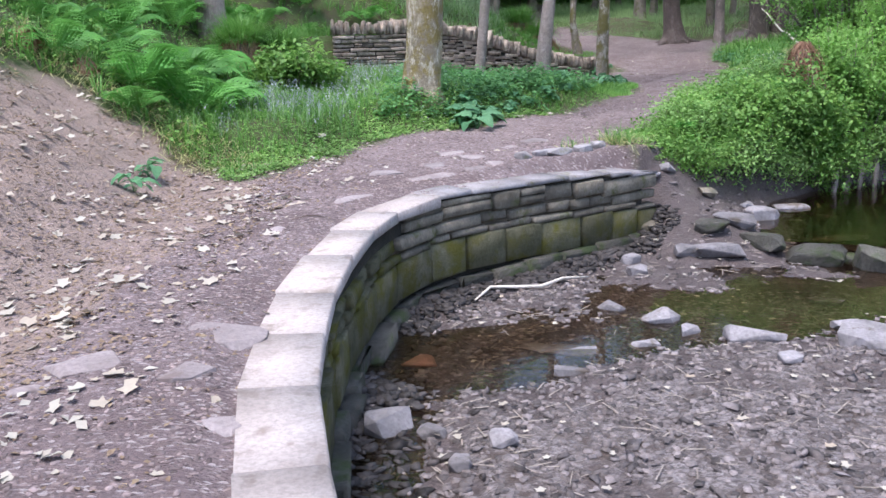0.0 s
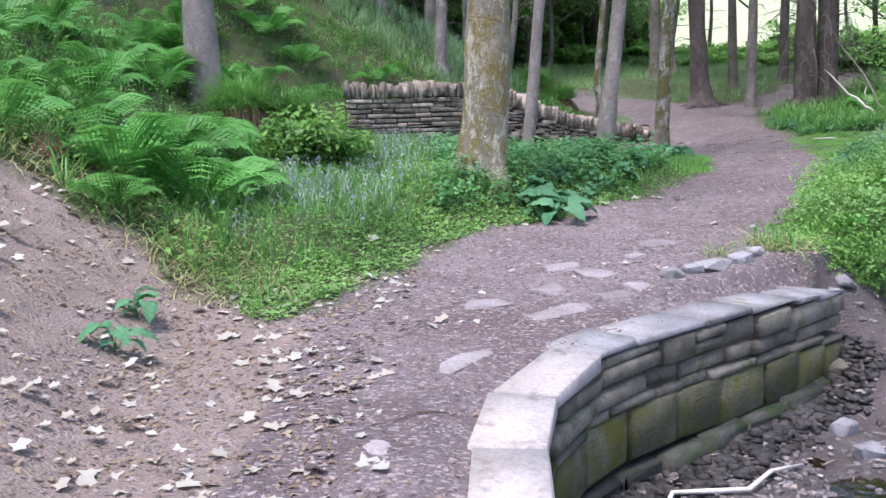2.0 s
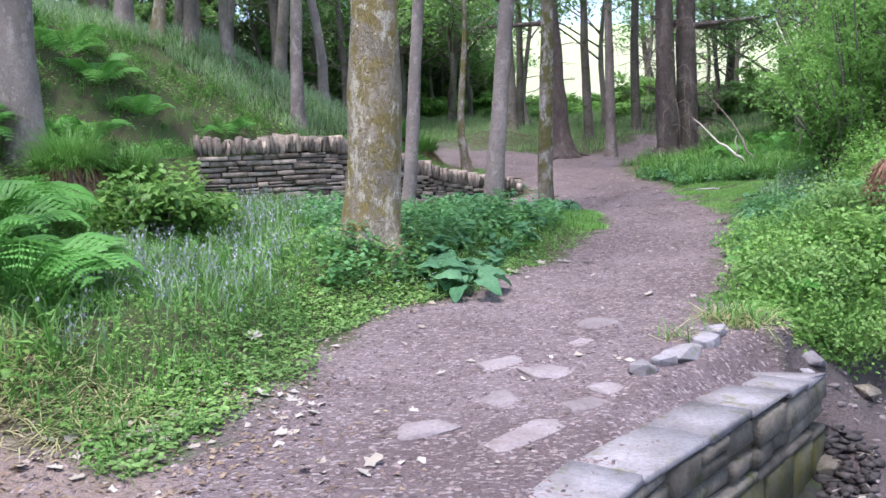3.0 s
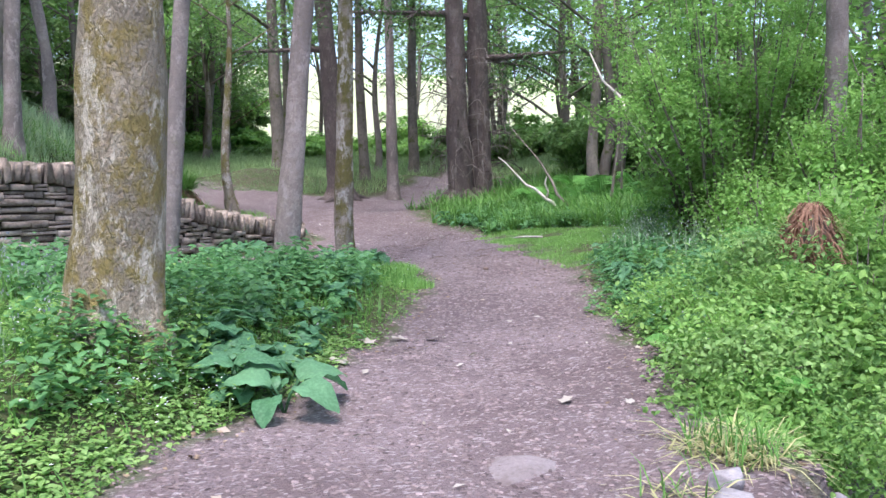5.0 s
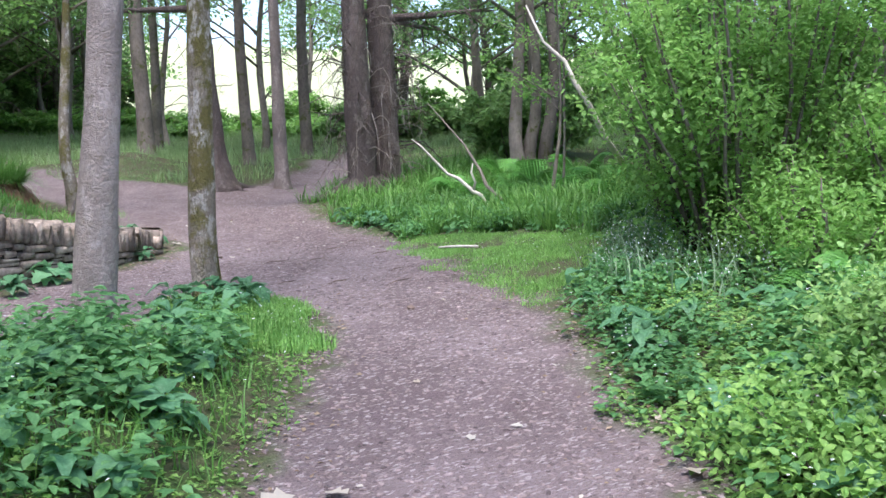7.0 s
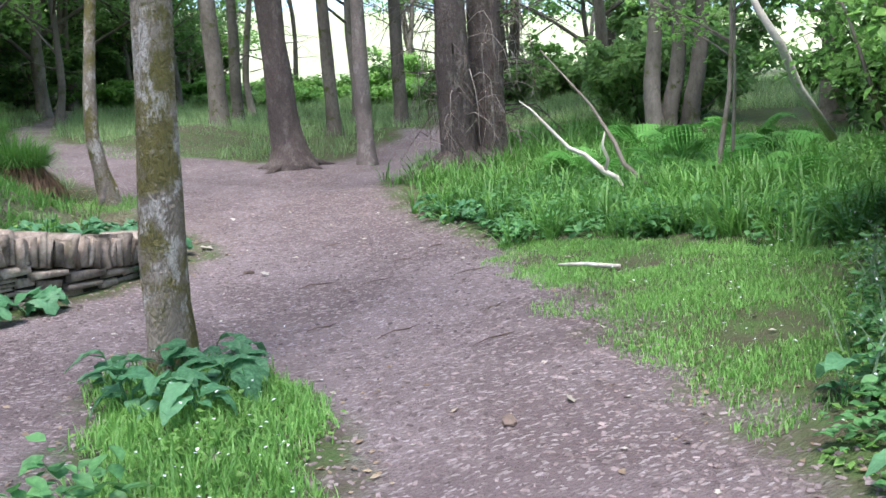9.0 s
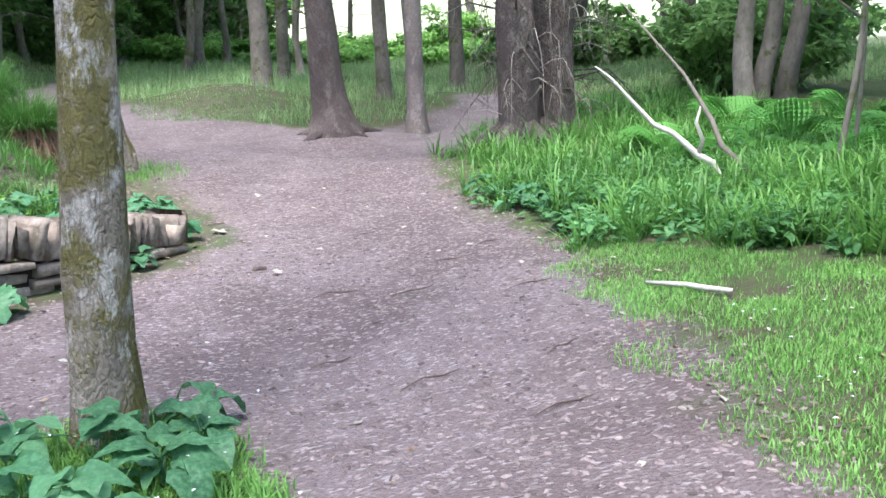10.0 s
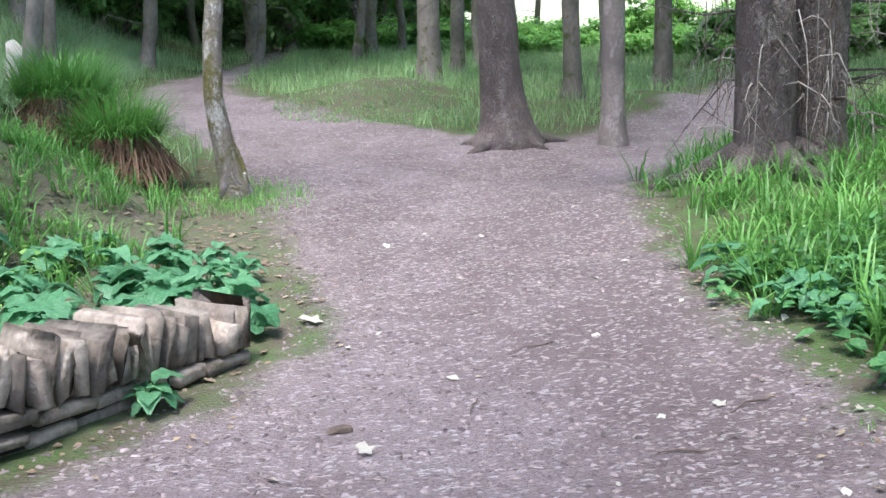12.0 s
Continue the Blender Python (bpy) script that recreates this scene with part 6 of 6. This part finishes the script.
P[:, 2] += rng.uniform(0.005, 0.12, n) * np.clip(-signed(P[:, 0], P[:, 1], PATHLINE) * 1.3, 0.2, 1)
stuff("low_herbs", LEAF, P, rng.uniform(0, 6.28, n), rng.uniform(-0.5, 0.5, n), rng.uniform(0.018, 0.05, n), LEAF_COVER, "green low herbs on the shaded verge", "herbs", roll=rng.uniform(-0.5, 0.5, n))
P = sow(5200, 2.6, 7.2, 11.6, 17.2, lambda x, y: right_verge(x, y) * patchy(x, y, 0.9) * smooth01((y - 11.4 + 0.5 * ripple(x, y, 0.8, 1)) / 1.2))
herb_plants("nettles", P, 9, (0.08, 0.26), (0.035, 0.07), LEAF_NETTLE, "dark-green leafy herbs below the light-green shrubs")
P = sow(1000, 4.6, 6.4, 13.6, 16.6, lambda x, y: right_verge(x, y) * patchy(x, y, 0.8))
n = len(P)
hgt = rng.uniform(0.25, 0.45, n)
stuff("bluebell_stalks", BLADE, P, rng.uniform(0, 6.28, n), rng.uniform(-0.35, 0.1, n), hgt, LEAF_BLUE, "grey-green seeding bluebell stalks beside the lawn", "flowers", width=rng.uniform(0.007, 0.014, n))
B = np.repeat(P, 2, 0)
B[:, 2] += np.repeat(hgt, 2) * rng.uniform(0.55, 1.0, len(B))
B[:, :2] += rng.uniform(-0.05, 0.05, (len(B), 2))
stuff("faded_bluebells", LEAF, B, rng.uniform(0, 6.28, len(B)), rng.uniform(-1.6, -0.6, len(B)), rng.uniform(0.012, 0.02, len(B)), WHITEBELL, "tiny pale flower heads beside the lawn", "flowers")
# tiny white flowers
P = sow(2600, 2.4, 6.2, 10.4, 17.0, lambda x, y: off_path(x, y) * dry(x, y) * patchy(x, y, 0.9) ** 2)
P[:, 2] += rng.uniform(0.12, 0.24, len(P))
stuff("small_white_flowers", LEAF, P, rng.uniform(0, 6.28, len(P)), rng.uniform(-0.3, 0.3, len(P)), rng.uniform(0.012, 0.022, len(P)), WHITEBELL, "tiny white flowers scattered over the herbs", "flowers")
# short lawn
lawn = lambda x, y: smooth01((signed(x, y, [(4.25, 15.2), (4.6, 16.2), (4.75, 17.0), (5.0, 18.2), (5.5, 19.3), (5.75, 19.15), (6.2, 17.9), (6.5, 17.1), (6.5, 16.5), (5.6, 15.6), (5.0, 14.8)]) + 0.12 + 0.22 * ripple(x, y, 0.7, 1)) / 0.4)
P = sow(150000, 4.2, 8, 15, 20, lambda x, y: lawn(x, y) * np.clip(0.7 + 0.8 * ripple(x, y, 0.9, 3), 0.06, 1))
n = len(P)
stuff("short_grass", BLADE, P, rng.uniform(0, 6.28, n), rng.uniform(-0.5, 0.3, n), rng.uniform(0.018, 0.045, n), LEAF_LAWN, "short bright grass patch at the path's edge", "grass", width=rng.uniform(0.003, 0.007, n))
P = sow(16000, 2.0, 3.3, 15.2, 17.5, lambda x, y: off_path(x, y) * 1.0)
n = len(P)
stuff("short_grass", BLADE, P, rng.uniform(0, 6.28, n), rng.uniform(-0.5, 0.3, n), rng.uniform(0.03, 0.09, n), LEAF_LAWN, "short grass round the young tree", "grass", width=rng.uniform(0.004, 0.009, n))
# long strap grass by the dead branch and the twin conifer
tall_bed = lambda x, y: off_path(x, y) * smooth01((x - 5.5 - np.clip(19.3 - y, 0, 9) * 0.37 + 0.25 * ripple(x, y, 0.9, 1)) / 0.35)
P = sow(5200, 5.4, 11, 16.4, 27, lambda x, y: tall_bed(x, y) * patchy(x, y, 0.9) * np.where(y > 22.2, 0.4, 1) * np.clip(0.25 - 1.2 * signed(x, y, PATHLINE), 0.1, 1))
tufts("strap_grass", P, 15, (0.18, 0.40), (0.008, 0.017), LEAF_GRASS, "long glossy strap-leaved grass below the trees", 0.07)
P = sow(2600, 5.5, 9.5, 16.6, 21.5, lambda x, y: tall_bed(x, y) * patchy(x, y, 0.7))
herb_plants("bed_herbs", P, 8, (0.08, 0.24), (0.05, 0.11), LEAF_NETTLE, "dark leafy herbs between the strap grass")
P = sow(900, 6.8, 12, 12.0, 19, lambda x, y: off_path(x, y) * dry(x, y) * (1 - lawn(x, y)))
tufts("strap_grass", P, 12, (0.25, 0.55), (0.01, 0.02), LEAF_GRASS, "long grass under the shrubs", 0.08)
# pale woodland grass further on
P = sow(150000, -3, 22, 26.5, 46, lambda x, y: (np.hypot((x - 4.7) / 1.3, (y - 29.9) / 1.0) > 1) * off_path(x, y, 0.4) * patchy(x, y, 2.5) * np.where(x < 3.0, 0.6, 1))
n = len(P)
stuff("woodland_grass", BLADE, P, rng.uniform(0, 6.28, n), rng.uniform(-0.6, 0.3, n), rng.uniform(0.12, 0.34, n), LEAF_MEADOW, "pale thin woodland grass between the trunks", "grass", width=rng.uniform(0.006, 0.014, n))
P = sow(9000, 3.2, 6.2, 28.7, 31.1, lambda x, y: (np.hypot((x - 4.7) / 1.4, (y - 29.9) / 1.1) < 1) * patchy(x, y, 0.5))
n = len(P)
stuff("mound_grass", BLADE, P, rng.uniform(0, 6.28, n), rng.uniform(-0.9, 0.3, n), rng.uniform(0.02, 0.06, n), LEAF_MEADOW, "short sparse grass and moss over the low earth mound", "grass", width=rng.uniform(0.006, 0.014, n))
# bank undergrowth
P = sow(8000, -9, 2.8, 8.3, 30, lambda x, y: (x < np.interp(y, TOE_Y, TOE_X) + 0.3) * (1 - bank_bare(x, y)) * off_path(x, y) * patchy(x, y) * smooth01((25 - y) / 3))
tufts("bank_grass", P, 12, (0.14, 0.38), (0.008, 0.018), LEAF_GRASS, "long green grass covering the wooded bank", 0.08)
P = sow(90000, -9, 2.8, 8.3, 30, lambda x, y: (x < np.interp(y, TOE_Y, TOE_X) + 0.3) * (1 - bank_bare(x, y)) * off_path(x, y) * patchy(x, y, 2.0) * smooth01((24 - y) / 3))
n = len(P)
P[:, 2] += rng.uniform(0.02, 0.25, n)
stuff("bank_herbs", LEAF, P, rng.uniform(0, 6.28, n), rng.uniform(-0.6, 0.5, n), rng.uniform(0.03, 0.08, n), LEAF_COVER, "green undergrowth covering the wooded bank", "herbs", roll=rng.uniform(-0.5, 0.5, n))
P = sow(110000, -6, 2.9, 21.5, 38, lambda x, y: (x < np.interp(y, TOE_Y, TOE_X) + 0.2) * off_path(x, y) * patchy(x, y, 1.6) * smooth01(np.hypot((x - 2.5) / 1.5, (y - 24.0) / 2.2) - 0.8))
n = len(P)
stuff("slope_grass", BLADE, P, rng.uniform(0, 6.28, n), rng.uniform(-0.8, 0.3, n), rng.uniform(0.18, 0.45, n), LEAF_SLOPE, "tall pale grass on the slope above the path", "grass", width=rng.uniform(0.008, 0.018, n))
P = sow(5000, 1.0, 3.6, 20.8, 26.5, lambda x, y: off_path(x, y, 0.5) * patchy(x, y, 0.8))
n = len(P)
P[:, 2] += 0.006
stuff("leaf_litter", LOBED, P, rng.uniform(0, 6.28, n), rng.uniform(-0.3, 0.3, n), rng.uniform(0.02, 0.06, n), DRY_LITTER, "brown litter on bare soil", "leaves")
P = sow(520, 0.6, 3.1, 22.3, 25.2, lambda x, y: off_path(x, y, 0.5) * patchy(x, y, 0.6) * smooth01((2.9 - x) / 1.2))
tufts("soft_grass", P, 14, (0.10, 0.26), (0.006, 0.013), LEAF_GRASS, "soft green grass tufts on the bare corner by the crooked tree", 0.08)
P = sow(4000, 2.6, 3.7, 24.3, 26.2, lambda x, y: np.exp(-(np.hypot(x - 3.1, y - 25.0) / 0.45) ** 2))
n = len(P)
stuff("short_grass", BLADE, P, rng.uniform(0, 6.28, n), rng.uniform(-0.5, 0.3, n), rng.uniform(0.03, 0.09, n), LEAF_LAWN, "short grass round the foot of the crooked tree", "grass", width=rng.uniform(0.004, 0.009, n))
# faded bluebells in the hollow before the wall
P = sow(5200, -3.2, 0.4, 9.2, 17.2, lambda x, y: in_hollow(x, y) * patchy(x, y, 0.9))
n = len(P)
hgt = rng.uniform(0.14, 0.32, n)
yaw = rng.uniform(0, 6.28, n)
stuff("bluebell_stalks", BLADE, P, yaw, rng.uniform(-0.35, 0.1, n), hgt, LEAF_BLUE, "grey-green bluebell stalks going over", "flowers", width=rng.uniform(0.007, 0.014, n))
B = np.repeat(P[::2], 4, 0)
hb = np.repeat(hgt[::2], 4)
yb = np.repeat(yaw[::2], 4)
B[:, 2] += hb * rng.uniform(0.6, 1.0, len(B))
B[:, 0] += -np.sin(yb) * hb * 0.22 + rng.uniform(-0.02, 0.02, len(B))
B[:, 1] += np.cos(yb) * hb * 0.22 + rng.uniform(-0.02, 0.02, len(B))
stuff("faded_bluebells", LEAF, B, rng.uniform(0, 6.28, len(B)), rng.uniform(-1.6, -0.6, len(B)), rng.uniform(0.018, 0.034, len(B)), BELL, "faded grey-blue bluebell heads", "flowers")
P = sow(9000, -3.2, 0.4, 9.2, 17.2, lambda x, y: in_hollow(x, y) * patchy(x, y, 1.3))
n = len(P)
stuff("strap_grass", BLADE, P, rng.uniform(0, 6.28, n), rng.uniform(-0.9, 0.0, n), rng.uniform(0.12, 0.3, n), LEAF_GRASS, "strap leaves of bluebells in the hollow", "grass", width=rng.uniform(0.008, 0.016, n))
# straw-pale grass on the bank's lip and by the end of the stream wall
lip = [(-4.6, 9.5), (-3.7, 9.85), (-2.8, 9.5), (-2.2, 8.9)]
P = sow(16000, -4.8, -1.8, 8, 10.8, lambda x, y: smooth01((0.45 - dist_line(x, y, lip)) / 0.3) * patchy(x, y, 0.5))
P2 = sow(5000, 1.2, 2.5, 9.2, 10.8, lambda x, y: smooth01((0.32 - np.hypot(x - 1.9, y - 10.1)) / 0.25) + 0.4 * smooth01((0.2 - np.hypot(x - 1.35, y - 9.75)) / 0.2))
P = np.concatenate([P, P2])
n = len(P)
stuff("straw_grass", BLADE, P, rng.uniform(0, 6.28, n), rng.uniform(-1.6, -0.8, n), rng.uniform(0.14, 0.36, n), STRAW, "dry straw-coloured grass on the bank and wall end", "grass", width=rng.uniform(0.005, 0.012, n))
stuff("green_tufts", BLADE, P2[::2], rng.uniform(0, 6.28, len(P2[::2])), rng.uniform(-0.8, 0, len(P2[::2])), rng.uniform(0.1, 0.26, len(P2[::2])), LEAF_GRASS, "green grass tuft at the end of the stream wall", "grass", width=0.008)
# dead leaves
litter_where = lambda x, y: np.where(x < -1.0, np.where(x < -2.6, 0.8, 1.0), 0.08) * (y < 9.5) * np.clip(0.5 + 0.7 * ripple(x, y, 1.1, 3), 0.03, 1) + 0.03
P = sow(24000, -4.2, 6.0, 2, 24, lambda x, y: litter_where(x, y) * dry(x, y) * ((signed(x, y, PATHLINE) > -0.6) | (bank_bare(x, y) > 0.5)))
n = len(P)
P[:, 2] += 0.008
half = n // 2
stuff("dead_leaves", LOBED, P[:half], rng.uniform(0, 6.28, half), rng.uniform(-0.35, 0.35, half), rng.uniform(0.03, 0.11, half) * np.where(P[:half, 0] < -0.8, 1, 0.62), LITTER, "pale dry lobed leaves fallen on the earth", "leaves", roll=rng.uniform(-0.5, 0.5, half))
stuff("dead_leaves", LEAF, P[half:], rng.uniform(0, 6.28, n - half), rng.uniform(-0.35, 0.35, n - half), rng.uniform(0.02, 0.08, n - half), LITTER, "small dry brown and pale leaves on the earth", "leaves", roll=rng.uniform(-0.5, 0.5, n - half))
P = sow(26000, -4.4, -0.6, 2, 9.6, lambda x, y: dry(x, y) * ((signed(x, y, PATHLINE) > -0.6) | (bank_bare(x, y) > 0.4)) * np.where(x < -1.2, 1, 0.25) * np.clip(0.45 + 0.8 * ripple(x, y, 0.7, 2), 0.08, 1))
n = len(P)
P[:, 2] += 0.005
stuff("leaf_crumbs", LEAF, P, rng.uniform(0, 6.28, n), rng.uniform(-0.4, 0.4, n), rng.uniform(0.012, 0.045, n), DRY_LITTER, "crumbled brown leaf litter on the bare bank", "leaves", roll=rng.uniform(-0.5, 0.5, n))
# wood chips and grit on the path
P = sow(120000, -2.8, 6.5, 1.5, 27, lambda x, y: ((signed(x, y, PATHLINE) > -0.15) | (bank_bare(x, y) > 0.3)) * dry(x, y) * np.clip(1.25 - y / 34, 0.35, 1))
n = len(P)
stuff("wood_chips", CHIPS, P, rng.uniform(0, 6.28, n), rng.uniform(-0.2, 0.2, n), rng.uniform(0.006, 0.02, n), CHIP, "pale wood chips and grit trodden into the path", "wood chips", width=rng.uniform(0.012, 0.042, n))
def cobble_pattern(seed):
    """A worn pebble one unit across, as vertices and faces."""
    r = random.Random(seed)
    bm = bmesh.new()
    for _ in range(12):
        v = Vector((r.gauss(0, 1), r.gauss(0, 1), r.gauss(0, 1))).normalized()
        bm.verts.new((v.x * 0.5, v.y * 0.5, v.z * 0.24))
    out = bmesh.ops.convex_hull(bm, input=bm.verts)
    bmesh.ops.delete(bm, geom=[g for g in out["geom_interior"] if isinstance(g, bmesh.types.BMVert)], context="VERTS")
    bm.verts.index_update()
    shape = (np.array([tuple(v.co) for v in bm.verts]), [tuple(v.index for v in f.verts) for f in bm.faces])
    bm.free()
    return shape


for k in range(3):
    P = sow(1500, -0.4, 4.6, 2.6, 10.6, lambda x, y: (gz(x, y, False) < -0.3) * np.clip(0.5 + 0.9 * ripple(x, y, 0.9, 1), 0.1, 1) * np.where((x > 1.4) & (y > 7.6), 0.25, 1))
    n = len(P)
    P[:, 2] += 0.006
    stuff("bed_stones", cobble_pattern(k), P, rng.uniform(0, 6.28, n), rng.uniform(-0.25, 0.25, n), 0.035 + 0.11 * rng.uniform(0, 1, n) ** 3, PEBBLE, "flat grey and lilac stones strewn on the stream bed", "gravel", width=0.04 + 0.12 * rng.uniform(0, 1, n) ** 3)
    P = sow(4200, -0.7, 2.4, 3.0, 9.9, lambda x, y: smooth01((0.5 - dist_line(x, y, W_LINE)) / 0.3) * (gz(x, y, False) < -0.5))
    n = len(P)
    P[:, 2] += 0.012
    stuff("wall_foot_stones", cobble_pattern(10 + k), P, rng.uniform(0, 6.28, n), rng.uniform(-0.4, 0.4, n), rng.uniform(0.05, 0.13, n), DARKSTONE, "wet black stones heaped along the foot of the wall", "gravel", width=rng.uniform(0.05, 0.16, n))
P = sow(900, -0.3, 4.6, 2.8, 9.5, lambda x, y: (gz(x, y, False) < -0.4) * 1.0)
n = len(P)
P[:, 2] += 0.012
stuff("bed_twigs", CHIPS, P, rng.uniform(0, 6.28, n), rng.uniform(-0.1, 0.1, n), rng.uniform(0.005, 0.01, n), PALETWIG, "pale twig scraps drifted over the gravel", "twigs", width=rng.uniform(0.06, 0.22, n))
# gravel
bedp = lambda x, y: (gz(x, y, False) < -0.6) * 1.0
P = sow(17000, -0.4, 4.8, 2.5, 11.2, lambda x, y: (gz(x, y, False) < -0.25) * np.where((x > 1.4) & (y > 7.6), 0.2, 1))
n = len(P)
P[:, 2] += -0.002
stuff("gravel", CHIPS, P, rng.uniform(0, 6.28, n), rng.uniform(-0.2, 0.2, n), rng.uniform(0.015, 0.05, n), PEBBLE, "grey and pinkish flat gravel of the stream bed", "gravel", width=rng.uniform(0.015, 0.06, n))
P = sow(260, -0.3, 4.2, 3.0, 9.0, bedp)
n = len(P)
P[:, 2] += 0.02
stuff("dead_leaves", LOBED, P, rng.uniform(0, 6.28, n), rng.uniform(-0.2, 0.2, n), rng.uniform(0.03, 0.07, n), LITTER, "pale dry leaves lying on the gravel", "leaves")

P = sow(30000, -2.8, 7.0, 6.5, 27, lambda x, y: np.exp(-(signed(x, y, PATHLINE) / 0.28) ** 2) * dry(x, y) * patchy(x, y, 0.9))
n = len(P)
P[:, 2] += 0.006
stuff("edge_litter", LEAF, P, rng.uniform(0, 6.28, n), rng.uniform(-0.4, 0.4, n), rng.uniform(0.015, 0.045, n), DRY_LITTER, "brown leaf litter gathered along the path's edge", "leaves", roll=rng.uniform(-0.5, 0.5, n))
P = sow(700, -1.3, 0.6, 11.2, 13.0, lambda x, y: off_path(x, y) * np.exp(-((x + 0.4) / 0.6) ** 2))
P[:, 2] += rng.uniform(0.08, 0.2, len(P))
stuff("small_white_flowers", LEAF, P, rng.uniform(0, 6.28, len(P)), rng.uniform(-0.3, 0.3, len(P)), rng.uniform(0.012, 0.02, len(P)), WHITEBELL, "tiny white flowers round the foot of the mossy tree", "flowers")
